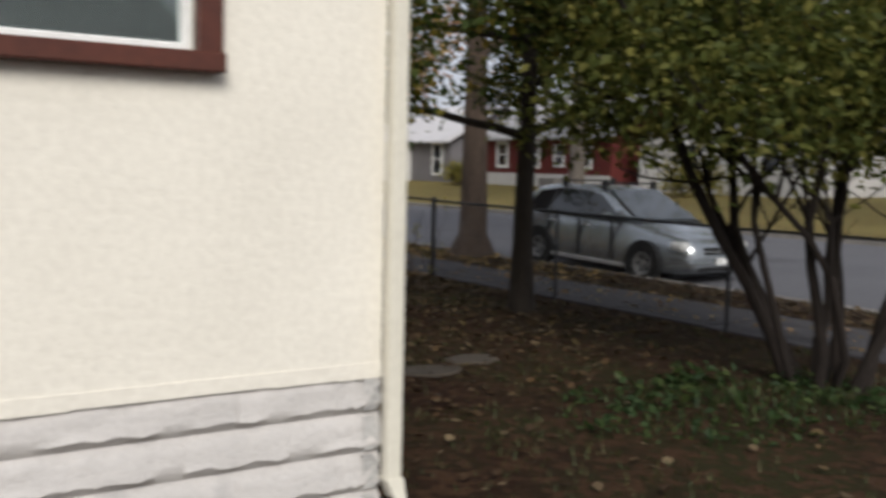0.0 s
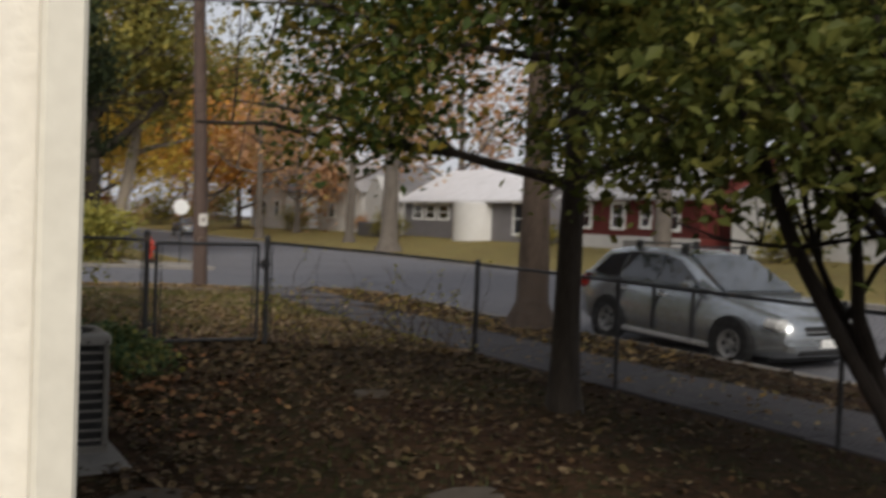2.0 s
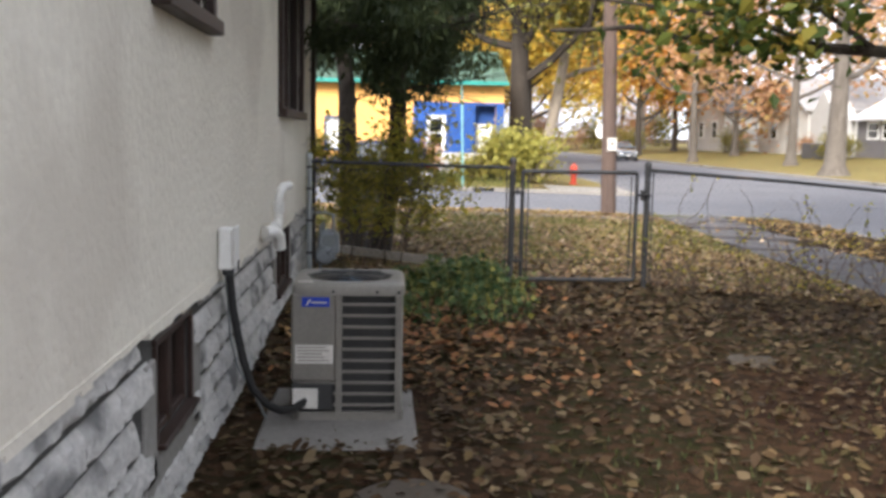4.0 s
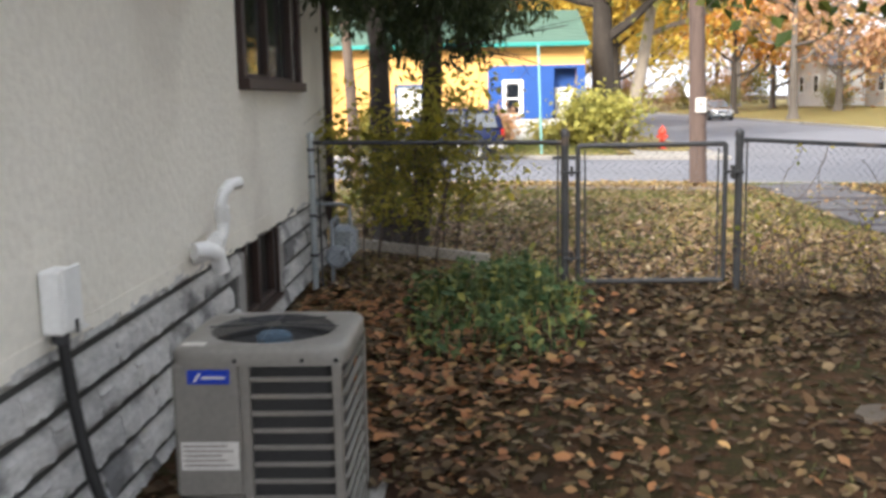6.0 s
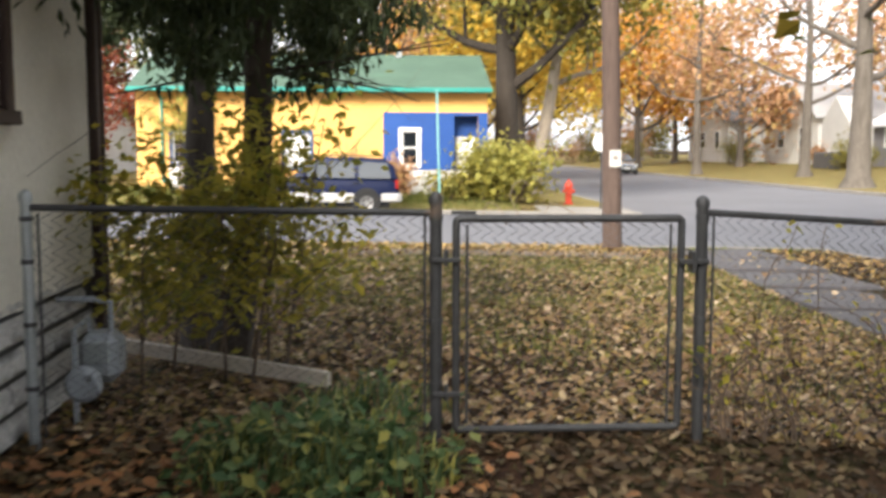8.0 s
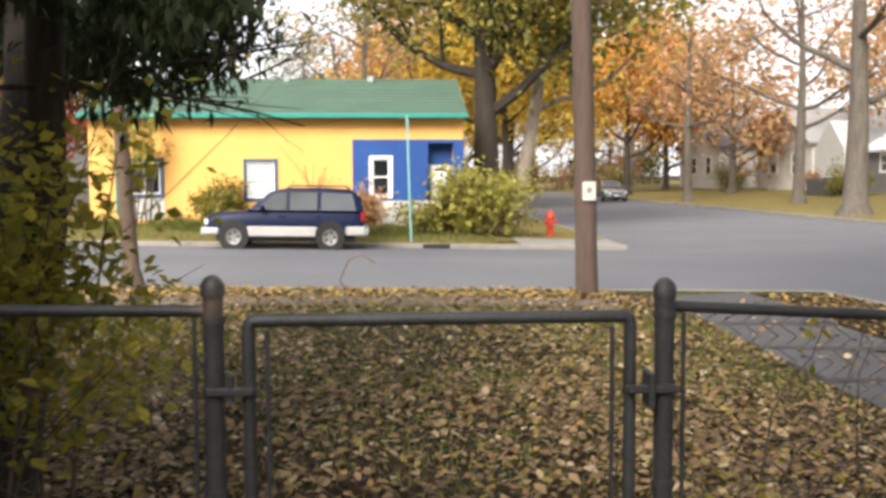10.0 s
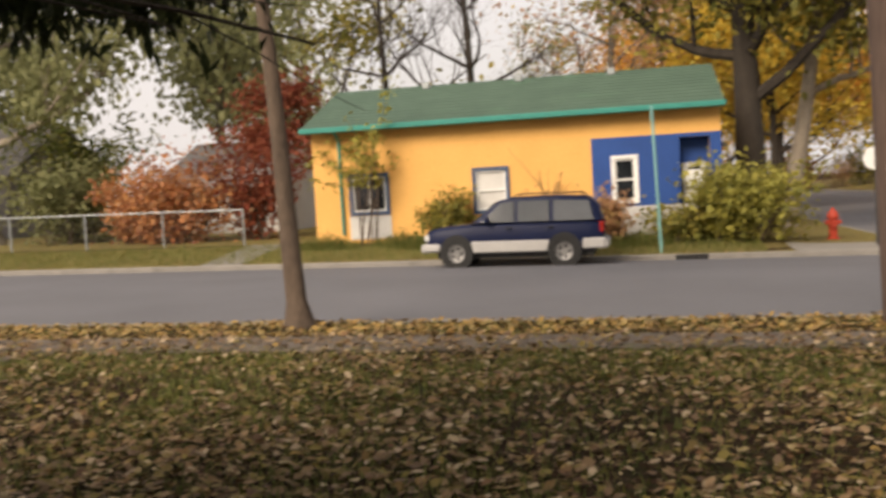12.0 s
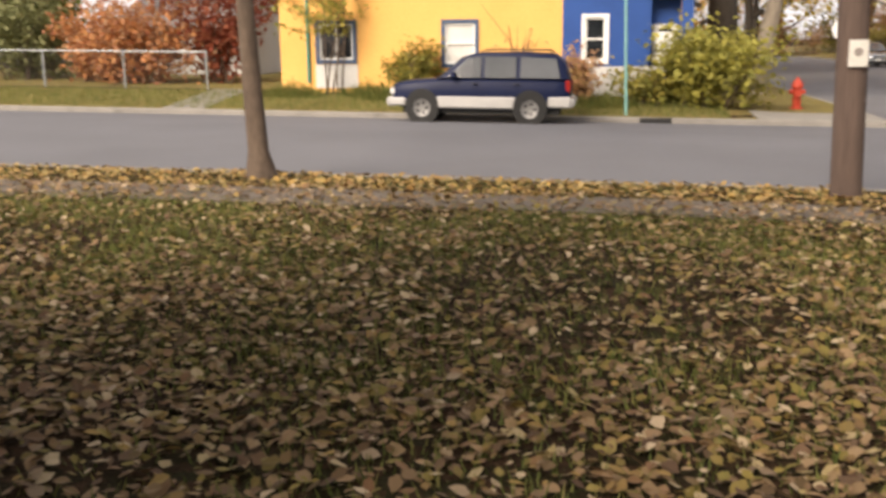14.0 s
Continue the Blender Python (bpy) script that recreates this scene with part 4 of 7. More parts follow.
for k in range(10):
    z = AZ0 + 0.075 + k * 0.0605
    g = Geo()
    o1, o2 = round_rect(AX0 + 0.004, AX1 - 0.004, AY0 + 0.004, AY1 - 0.004, 0.06, z), round_rect(AX0 + 0.004, AX1 - 0.004, AY0 + 0.004, AY1 - 0.004, 0.06, z + 0.011)
    i1, i2 = round_rect(AX0 + 0.016, AX1 - 0.016, AY0 + 0.016, AY1 - 0.016, 0.055, z + 0.006), round_rect(AX0 + 0.016, AX1 - 0.016, AY0 + 0.016, AY1 - 0.016, 0.055, z + 0.014)
    n = len(o1)
    g.add(o1 + o2 + i2 + i1, [(r * n + k2, r * n + (k2 + 1) % n, ((r + 1) % 4) * n + (k2 + 1) % n, ((r + 1) % 4) * n + k2) for r in range(4) for k2 in range(n)])
    part("louvre", g, M["ac"], ac)
for x, y in ((AX1 - 0.03, AY0 + 0.012), (AX0 + 0.25, AY0 + 0.012), (AX1 - 0.012, AY1 - 0.04), (AX0 + 0.012, AY1 - 0.04)):
    part("corner_post", Geo().box((x - 0.016, y - 0.016, AZ0 + 0.04), (x + 0.016, y + 0.016, AZ1 - 0.06), 0.004), M["ac"], ac)
sp = part("service_panel", Geo().box((AX0 - 0.002, AY0 - 0.003, AZ0 + 0.21), (AX0 + 0.235, AY0 + 0.04, AZ1 - 0.055), 0.012), M["ac"], ac)
part("badge", Geo().box((AX0 + 0.055, AY0 - 0.007, AZ1 - 0.125), (AX0 + 0.20, AY0 - 0.003, AZ1 - 0.075), 0.001), M["blue_label"], sp, "blue badge with white stroke")
part("badge_stroke", Geo().add([(AX0 + 0.075, AY0 - 0.009, AZ1 - 0.115), (AX0 + 0.085, AY0 - 0.009, AZ1 - 0.115), (AX0 + 0.105, AY0 - 0.009, AZ1 - 0.085), (AX0 + 0.095, AY0 - 0.009, AZ1 - 0.085)], [(0, 1, 2, 3)]), M["paper"], sp)
part("badge_bar", Geo().box((AX0 + 0.105, AY0 - 0.009, AZ1 - 0.106), (AX0 + 0.185, AY0 - 0.007, AZ1 - 0.098)), M["paper"], sp)
part("rating_label", Geo().box((AX0 + 0.02, AY0 - 0.006, AZ0 + 0.31), (AX0 + 0.22, AY0 - 0.003, AZ0 + 0.41)), M["paper"], sp, "faded paper rating label")
for k in range(5):
    part("print_bar", Geo().box((AX0 + 0.03, AY0 - 0.0075, AZ0 + 0.325 + k * 0.017), (AX0 + 0.2 - 0.02 * (k % 3), AY0 - 0.006, AZ0 + 0.331 + k * 0.017)), M["print_ink"], sp)
vb = part("valve_box", Geo().box((AX0 + 0.0, AY0 - 0.002, AZ0 + 0.05), (AX0 + 0.22, AY0 + 0.03, AZ0 + 0.2), 0.006), M["fin"], ac, "dark recess for the valves")
part("valve_cover", Geo().box((AX0 + 0.005, AY0 - 0.012, AZ0 + 0.065), (AX0 + 0.14, AY0 - 0.003, AZ0 + 0.175), 0.006), M["paper"], vb, "pale plastic valve cover")
part("valve", Geo().tube([(AX0 + 0.07, AY0 - 0.035, AZ0 + 0.11), (AX0 + 0.07, AY0 - 0.01, AZ0 + 0.11)], 0.016, 10), M["fin"], vb)
# top: a rounded lid with a round fan opening
g = Geo()
cx, cy, R = (AX0 + AX1) / 2 - 0.0, (AY0 + AY1) / 2, 0.225
seg = 48


def lid_ring(inset, z, r):
    a, b = (AX1 - AX0) / 2 + 0.006 - inset, (AY1 - AY0) / 2 + 0.006 - inset
    out = []
    for k in range(72):
        t = 2 * math.pi * k / 72
        c, s_ = math.cos(t), math.sin(t)
        q = (abs(c / a) ** 11 + abs(s_ / b) ** 11) ** (-1 / 11)
        out.append((cx + q * c, cy + q * s_, z))
    return out


rings = [lid_ring(0.0, AZ1 - 0.065, 0.065), lid_ring(0.0, AZ1 - 0.022, 0.065), lid_ring(0.008, AZ1 - 0.008, 0.06), lid_ring(0.024, AZ1, 0.055)]
n = len(rings[0])
circ = []
for p in rings[-1]:
    a = math.atan2(p[1] - cy, p[0] - cx)
    circ.append(a)
for rr_, zz in ((R + 0.02, AZ1 + 0.004), (R, AZ1 - 0.004), (R, AZ1 - 0.05)):
    rings.append([(cx + rr_ * math.cos(a), cy + rr_ * math.sin(a), zz) for a in circ])
g.loft(rings, cap=False)
part("top_cover", g, M["ac"], ac, smooth=True)
part("fan_well", Geo().lathe([(R + 0.01, AZ1 - 0.16), (R + 0.01, AZ1 - 0.045), (R - 0.002, AZ1 - 0.045), (R - 0.002, AZ1 - 0.15), (0.001, AZ1 - 0.15)], (cx, cy, 0), 2, 36), M["black"], ac, "dark fan well")
for k in range(4):
    a = radians(90 * k + 20)
    d, q = Vector((math.cos(a), math.sin(a), 0)), Vector((-math.sin(a), math.cos(a), 0))
    c0 = Vector((cx, cy, AZ1 - 0.10))
    vs = [c0 + d * 0.05 - q * 0.03 + Vector((0, 0, -0.015)), c0 + d * 0.2 - q * 0.09 + Vector((0, 0, -0.03)), c0 + d * 0.21 + q * 0.05 + Vector((0, 0, 0.03)), c0 + d * 0.05 + q * 0.03 + Vector((0, 0, 0.015))]
    part("fan_blade", Geo().add([tuple(v) for v in vs] + [tuple(v - Vector((0, 0, 0.004))) for v in vs], [(0, 1, 2, 3), (7, 6, 5, 4), (0, 4, 5, 1), (1, 5, 6, 2), (2, 6, 7, 3), (3, 7, 4, 0)]), M["galv"], ac)
part("fan_motor", Geo().lathe([(0.001, AZ1 - 0.13), (0.06, AZ1 - 0.13), (0.065, AZ1 - 0.03), (0.05, AZ1 - 0.015), (0.001, AZ1 - 0.012)], (cx, cy, 0), 2, 24), M["motor"], ac, "blue fan motor", smooth=True)
gr = Geo()
for r in (0.075, 0.095, 0.115, 0.135, 0.155, 0.175, 0.195, 0.215):
    gr.tube([(cx + r * math.cos(2 * math.pi * k / 36), cy + r * math.sin(2 * math.pi * k / 36), AZ1 + 0.002 + 0.012 * (1 - r / 0.23)) for k in range(37)], 0.0017, 4, False)
for k in range(8):
    a = 2 * math.pi * k / 8
    gr.tube([(cx + r * math.cos(a), cy + r * math.sin(a), AZ1 + 0.005 + 0.012 * (1 - r / 0.23)) for r in (0.03, 0.12, 0.235)], 0.0025, 4)
part("fan_guard", gr, M["galv"], ac, "wire fan guard")
part("top_label", Geo().box((AX0 + 0.03, AY0 + 0.03, AZ1 + 0.0005), (AX0 + 0.11, AY0 + 0.075, AZ1 + 0.003)), M["paper"], ac, "peeling paper label")
for x, y in ((AX0 + 0.22, AY0 - 0.008), (AX0 + 0.45, AY0 - 0.008), (AX1 - 0.03, AY0 - 0.008)):
    part("screw", Geo().tube([(x, y, AZ1 - 0.045), (x, y + 0.006, AZ1 - 0.045)], 0.008, 8), M["black"], ac)

# ---- chain-link fence ----
FY, RAIL, PTOP = 9.185, 1.165, 1.225


def chain_mesh(p, q, z0a, z1a, z0b, z1b, pitch=0.062, r=0.003):
    """Woven wire between two uprights: zigzag wires side by side."""
    g = Geo()
    p, q = Vector((*p, 0)), Vector((*q, 0))
    L_ = (q - p).length
    d = (q - p) / L_
    nrm = Vector((-d.y, d.x, 0))
    n = max(2, int(L_ / pitch))
    rows = max(2, int((z1a - z0a) / (pitch * 0.62)))
    for i in range(n + 1):
        pts = []
        for j in range(rows + 1):
            u = i * pitch + (pitch * 0.5 if j % 2 else -pitch * 0.5) * 1.06
            u = min(max(u, 0.0), L_)
            t = u / L_
            z = (z0a + (z0b - z0a) * t) + ((z1a - z0a) + ((z1b - z0b) - (z1a - z0a)) * t) * j / rows
            pts.append(p + d * u + nrm * (0.004 if j % 2 else -0.004) + Vector((0, 0, z)))
        g.tube(pts, r, 3, False)
    return g


def post(th, x, y, zb, zt, r, m, name="post"):
    o = part(name, Geo().tube([(x, y, zb - 0.15), (x, y, zt)], r, 14), m, th, smooth=True)
    part("post_cap", Geo().lathe([(r + 0.005, zt - 0.03), (r + 0.006, zt), (r * 0.9, zt + r * 0.55), (r * 0.45, zt + r * 0.95), (0.001, zt + r * 1.05)], (x, y, 0), 2, 14), m, o, smooth=True)
    return o


def band(th, x, y, z, r):
    part("tension_band", Geo().lathe([(r + 0.001, z - 0.012), (r + 0.005, z - 0.012), (r + 0.005, z + 0.012), (r + 0.001, z + 0.012), (r + 0.001, z - 0.012)], (x, y, 0), 2, 12, False), M["galv"], th)


fence = thing("fence", "weathered chain-link fence of galvanised pipe and wire", "fence")
XP = [0.10, 2.093, 3.443]
post(fence, XP[0], FY, 0, PTOP + 0.03, 0.027, M["galv_light"])
pl = post(fence, XP[1], FY, 0, PTOP + 0.015, 0.031, M["galv"])
pr = post(fence, XP[2], FY, 0, PTOP - 0.005, 0.03, M["galv"])
P3, P4, P5, P6 = (6.42, 9.48), (6.36, 6.45), (6.4, 3.65), (6.4, 0.7)
Z3 = -0.22
post(fence, *P3, Z3, 0.97, 0.034, M["galv"])
for P in (P4, P5, P6, (6.4, -2.2)):
    post(fence, *P, -0.24, 0.94, 0.02, M["galv"])
part("rail", Geo().tube([(XP[0], FY, RAIL + 0.03), (XP[1], FY, RAIL + 0.0)], 0.018, 10), M["galv"], fence, smooth=True)
part("rail", Geo().tube([(XP[2], FY, RAIL + 0.0), (4.9, FY + 0.14, 1.07), (*P3, 0.95)], 0.018, 10), M["galv"], fence, smooth=True)
part("rail", Geo().tube([(*P3, 0.94), (*P4, 0.92), (*P5, 0.89), (*P6, 0.9), (6.4, -2.2, 0.92), (6.4, -6, 0.92)], 0.018, 10), M["galv"], fence, smooth=True)
part("chain_link", chain_mesh((XP[0] + 0.03, FY), (XP[1] - 0.03, FY), 0.03, 1.17, 0.03, 1.16), M["wire"], fence)
part("chain_link", chain_mesh((XP[2] + 0.03, FY), P3, 0.03, 1.16, -0.18, 0.97), M["wire"], fence)
part("chain_link", chain_mesh(P3, P4, -0.18, 0.96, -0.18, 0.95), M["wire"], fence)
part("chain_link", chain_mesh(P4, P5, -0.18, 0.95, -0.18, 0.95), M["wire"], fence)
part("chain_link", chain_mesh(P5, P6, -0.18, 0.95, -0.18, 0.95), M["wire"], fence)
for x, y, b, r in ((XP[0], FY, 0.05, 0.027), (XP[1], FY, 0.05, 0.031), (XP[2], FY, 0.05, 0.03)):
    for z in (0.3, 0.62, 0.93, 1.14):
        band(fence, x, y, z, r)
for x in (XP[0] + 0.055, XP[1] - 0.055, XP[2] + 0.06):
    part("tension_bar", Geo().tube([(x, FY, 0.05), (x, FY, RAIL)], 0.007, 6), M["galv"], fence)

gate = thing("fence_gate", "closed chain-link gate with a square pipe frame", "gate")
G0, G1, GZ0, GZ1 = 2.195, 3.338, 0.06, 1.135
rc = 0.022
gp = []
for cxx, czz, a0 in ((G0 + rc, GZ0 + rc, 180), (G1 - rc, GZ0 + rc, 270), (G1 - rc, GZ1 - rc, 0), (G0 + rc, GZ1 - rc, 90)):
    for k in range(5):
        a = radians(a0 + 90 * k / 4)
        gp.append((cxx + rc * math.cos(a), FY, czz + rc * math.sin(a)))
part("gate_frame", Geo().tube(gp + [gp[0]], 0.02, 10), M["galv"], gate, smooth=True)
part("chain_link", chain_mesh((G0 + 0.03, FY), (G1 - 0.03, FY), GZ0 + 0.02, GZ1 - 0.02, GZ0 + 0.02, GZ1 - 0.02), M["wire"], gate)
for x in (G0 + 0.055, G1 - 0.055):
    part("tension_bar", Geo().tube([(x, FY, GZ0 + 0.03), (x, FY, GZ1 - 0.03)], 0.007, 6), M["galv"], gate)
for z in (0.25, 0.93):
    part("hinge", Geo().box((XP[1] - 0.02, FY - 0.045, z - 0.012), (G0 + 0.02, FY - 0.015, z + 0.012), 0.004), M["galv"], gate)
    part("hinge", Geo().tube([(XP[1] + 0.05, FY - 0.03, z - 0.03), (XP[1] + 0.05, FY - 0.03, z + 0.05)], 0.012, 8), M["galv"], gate)
lt = part("latch", Geo().box((G1 - 0.02, FY - 0.05, 0.905), (XP[2] + 0.03, FY - 0.02, 0.93), 0.004), M["galv"], gate)
part("latch_fork", Geo().box((XP[2] - 0.06, FY - 0.06, 0.86), (XP[2] - 0.04, FY + 0.03, 0.97), 0.005), M["galv"], lt)

# ---- gas meter behind the fence, at the house corner ----
gm = thing("gas_meter", "grey gas meter with pipes at the house corner", "gas meter")
part("body", Geo().box((0.14, 9.85, 0.38), (0.36, 10.1, 0.66), 0.05), M["meter"], gm)
part("face", Geo().box((0.18, 9.838, 0.5), (0.32, 9.85, 0.62), 0.01), M["galv_light"], gm, "dull dial face")
part("regulator", Geo().lathe([(0.001, -0.05), (0.07, -0.05), (0.1, -0.015), (0.1, 0.015), (0.07, 0.05), (0.001, 0.05)], (0.22, 9.7, 0.42), 1, 18), M["meter"], gm, smooth=True)
part("pipe", Geo().tube([(0.18, 9.7, 0.0), (0.18, 9.7, 0.72), (0.2, 9.9, 0.74), (0.2, 9.93, 0.64)], 0.017, 8), M["meter"], gm)
part("pipe", Geo().tube([(0.3, 9.98, 0.64), (0.3, 9.98, 0.82), (0.2, 9.98, 0.84), (0.0, 9.98, 0.84)], 0.017, 8), M["meter"], gm)
part("vent", Geo().tube([(0.26, 9.66, 0.45), (0.3, 9.6, 0.5), (0.34, 9.58, 0.4)], 0.014, 8), M["meter"], gm)

gm.location = (0.0, -0.1, -0.2)

# ---- board lying against the trees ----
bd = thing("timber_board", "weathered pale board lying on the ground", "board")
g = Geo()
a, b = Vector((-0.02, 11.1, 0.15)), Vector((1.5, 10.2, 0.09))
d = (b - a).normalized()
s = Vector((-d.y, d.x, 0)).normalized()
u = d.cross(s) * -1
g.loft([[tuple(p + s * i * 0.02 + Vector((0, 0, 1)) * j * 0.045) for i, j in ((-1, -1), (1, -1), (1, 1), (-1, 1))] for p in (a, b)])
part("board", g, M["timber"], bd)


# ---- leaves, trees ----
def leaf_cloud(name, centres, n, spread, size, material, parent, seed, droop=0.3, flat=0.5, label="", six=False, squash=0.75, wide=0.32):
    """Many small bent leaves gathered round twig ends; uneven, with gaps."""
    rng = np.random.default_rng(seed)
    c = np.array([list(p) for p in centres])
    w = rng.random(len(c)) ** 1.5 + 0.15
    pick = rng.choice(len(c), n, p=w / w.sum())
    pos = c[pick] + rng.normal(0, 1, (n, 3)) * spread * np.array([1, 1, squash])
    s = size * rng.uniform(0.55, 1.3, n)
    az = rng.uniform(0, 2 * np.pi, n)
    tilt = rng.normal(-droop, flat, n)
    ax = np.stack([np.cos(az) * np.cos(tilt), np.sin(az) * np.cos(tilt), np.sin(tilt)], 1)
    up = rng.normal(0, 0.6, (n, 3)) + np.array([0, 0, 1.0])
    sd = np.cross(ax, up)
    sd /= np.linalg.norm(sd, axis=1)[:, None] + 1e-9
    nm = np.cross(sd, ax)
    S = s[:, None]
    base, tip = pos, pos + ax * S
    mid = pos + ax * S * 0.45
    l, r = mid + sd * S * wide + nm * S * 0.10, mid - sd * S * wide + nm * S * 0.10
    v = np.stack([base, r, tip, l], 1).reshape(-1, 3)
    i = np.arange(n) * 4
    f = np.concatenate([np.stack([i, i + 1, i + 2], 1), np.stack([i, i + 2, i + 3], 1)])
    me = bpy.data.meshes.new(name)
    me.from_pydata(v.tolist(), [], f.tolist())
    me.materials.append(material)
    ob = new(name, me)
    if parent:
        ob.parent = parent
    return tagged(ob, label)


def limb(g, rnd, p, d, ln, r, depth, ends, sides, curl=0.25, up=0.12):
    """Grows a limb, forks it, and keeps the places where leaves sit."""
    pts, rs = [p.copy()], [r]
    n = max(3, int(ln / 0.35))
    for k in range(n):
        d = (d + Vector((rnd.gauss(0, curl), rnd.gauss(0, curl), rnd.gauss(up, curl))) * 0.35).normalized()
        p = p + d * (ln / n)
        pts.append(p.copy())
        rs.append(r * (1 - 0.72 * (k + 1) / n))
        if depth <= 1 or k > n * 0.5:
            ends.append(p.copy())
    g.tube(pts, rs, sides, False)
    if depth > 0:
        for k in range(rnd.randint(3, 5)):
            t = rnd.uniform(0.3, 1.0)
            i = min(n, max(1, int(t * n)))
            e = (d + Vector((rnd.gauss(0, 0.7), rnd.gauss(0, 0.7), rnd.gauss(0.1, 0.45)))).normalized()
            limb(g, rnd, pts[i], e, ln * rnd.uniform(0.45, 0.7), max(0.004, rs[i] * 0.6), depth - 1, ends, max(4, sides - 2), curl, up)


def tree(name, label, category, at, height, radius, first, n_limbs, limb_len, bark, leaf, n_leaves, leaf_size, spread, seed, lean=(0, 0), depth=2, flare=1.5, group="", rise=0.35, keep=None, zb=None, droop=0.3, up=0.12, hang=0.0):
    rnd = random.Random(seed)
    th = thing(name, label, category, group)
    x, y = at
    z = (land(x, y) if zb is None else zb) - 0.05
    g, ends = Geo(), []
    pts, rs = [], []
    n = 12
    for k in range(n + 1):
        t = k / n
        h = height * (t ** 1.3)
        w = 0.015 * height * math.sin(t * 5 + seed)
        pts.append(Vector((x + lean[0] * h + w * t, y + lean[1] * h + w * t * 0.6, z + h)))
        rs.append(radius * ((1 - 0.75 * t) if h > 0.35 else 1 + (flare - 1) * (1 - h / 0.35) ** 2))
    g.tube(pts, rs, 14)
    for k in range(n_limbs):
        t = first + (1 - first) * (k + rnd.random()) / n_limbs
        h = t * height
        i = min(range(n + 1), key=lambda j: abs(pts[j].z - z - h))
        p = pts[i]
        a = 2.4 * k + rnd.uniform(-0.5, 0.5)
        d = Vector((math.cos(a), math.sin(a), rise + rnd.uniform(-0.2, 0.3)))
        limb(g, rnd, p.copy(), d.normalized(), limb_len * (1.1 - 0.6 * (t - first) / (1 - first + 1e-6)) * rnd.uniform(0.8, 1.2), max(0.015, rs[i] * 0.55), depth, ends, 7, 0.25, up)
    part("trunk", g, M[bark], th, smooth=True)
    if hang:
        ends += [e + Vector((rnd.gauss(0, 0.15), rnd.gauss(0, 0.15), -rnd.uniform(0.1, hang))) for e in ends]
    if keep:
        ends = [e for e in ends if keep(e)] or ends
    if leaf:
        leaf_cloud("crown", ends, n_leaves, spread, leaf_size, M[leaf], th, seed, droop)
    return th


# yard maple with leaves still on
# crown above the view is filled out to z 6.6 to shade the yard
tree("maple_tree", "small maple with dark trunk and green leaves turning yellow", "tree", (4.78, 5.15), 6.2, 0.14, 0.27, 16, 3.3, "bark", "leaf_turn", 70000, 0.095, 0.22, 11, (0.0, 0.0), 2, 1.35, rise=0.12, keep=lambda e: (2.02 if e.x < 4.6 else 2.3) < e.z < 6.6 and e.x > 2.45 + 0.25 * max(0, e.y - 6) and e.y < 8.2, up=0.05, hang=0.22)
# boulevard giant by the side street
# unseen high crown made dense to shade the road
tree("boulevard_tree", "huge old tree with a flared grey trunk beside the street", "tree", (9.14, 12.26), 12.0, 0.30, 0.30, 12, 5.5, "bark_brown", "leaf_turn", 40000, 0.17, 0.55, 21, (0.01, 0.0), 2, 1.7, keep=lambda e: e.z > 3.6, up=0.02)
# street tree by the pavement
tree("street_tree", "slender street tree with brown trunk beside the road", "tree", (-0.9, 20.6), 9.5, 0.132, 0.5, 9, 3.0, "bark_brown", "leaf_turn", 5000, 0.14, 0.45, 31, (-0.075, 0.0), 2, 1.6, keep=lambda e: e.z > 4.8)

# many-stemmed shrub
sh = thing("tall_shrub", "many-stemmed tall shrub with green leaves and dark stems", "shrub")
rnd = random.Random(77)
g, ends = Geo(), []
SC = Vector((4.45, 1.05, -0.12))
for k in range(11):
    g = Geo()
    a = 2 * math.pi * k / 11 + rnd.uniform(-0.2, 0.2)
    ro = rnd.uniform(0.08, 0.38)
    p = SC + Vector((ro * math.cos(a), ro * math.sin(a), 0))
    d = Vector((math.cos(a) * rnd.uniform(0.1, 0.65), math.sin(a) * rnd.uniform(0.1, 0.65), 1)).normalized()
    pts, rs = [p.copy()], [rnd.uniform(0.032, 0.056)]
    q = p.copy()
    for j in range(7):
        d = (d + Vector((rnd.gauss(0, 0.17), rnd.gauss(0, 0.17), 0.03))).normalized()
        q = q + d * 0.33
        pts.append(q.copy())
        rs.append(rs[0] * (1 - 0.08 * (j + 1)))
    g.tube(pts, rs, 8)
    for j in range(4):
        limb(g, rnd, pts[rnd.randint(3, 7)].copy(), (d + Vector((rnd.gauss(0, 0.6), rnd.gauss(0, 0.6), 0.2))).normalized(), rnd.uniform(0.8, 1.5), 0.018, 1, ends, 6)
    part("stem", g, M["shrub_bark"], sh, smooth=True)
# two long leaning stems towards the house
for px, py, dx, dy in ((4.28, 1.25, -0.34, 0.30), (4.4, 1.35, -0.2, 0.42)):
    g = Geo()
    pts = [Vector((px + dx * t + 0.06 * math.sin(t * 3), py + dy * t, -0.12 + 0.95 * t)) for t in (0, 0.4, 0.8, 1.2, 1.6, 2.0, 2.5, 3.0)]
    g.tube(pts, [0.05 - 0.004 * i for i in range(8)], 9)
    for j in range(5):
        limb(g, rnd, pts[rnd.randint(4, 7)].copy(), Vector((rnd.gauss(0, 1), rnd.gauss(0, 1), 0.3)).normalized(), rnd.uniform(0.7, 1.3), 0.016, 1, ends, 6)
    part("stem", g, M["shrub_bark"], sh, smooth=True)
# upper leaves reach out of view, added for shade on the yard
ends = [e for e in ends if 1.72 < e.z < 4.6]
leaf_cloud("crown", ends, 22000, 0.23, 0.085, M["leaf_green"], sh, 78)

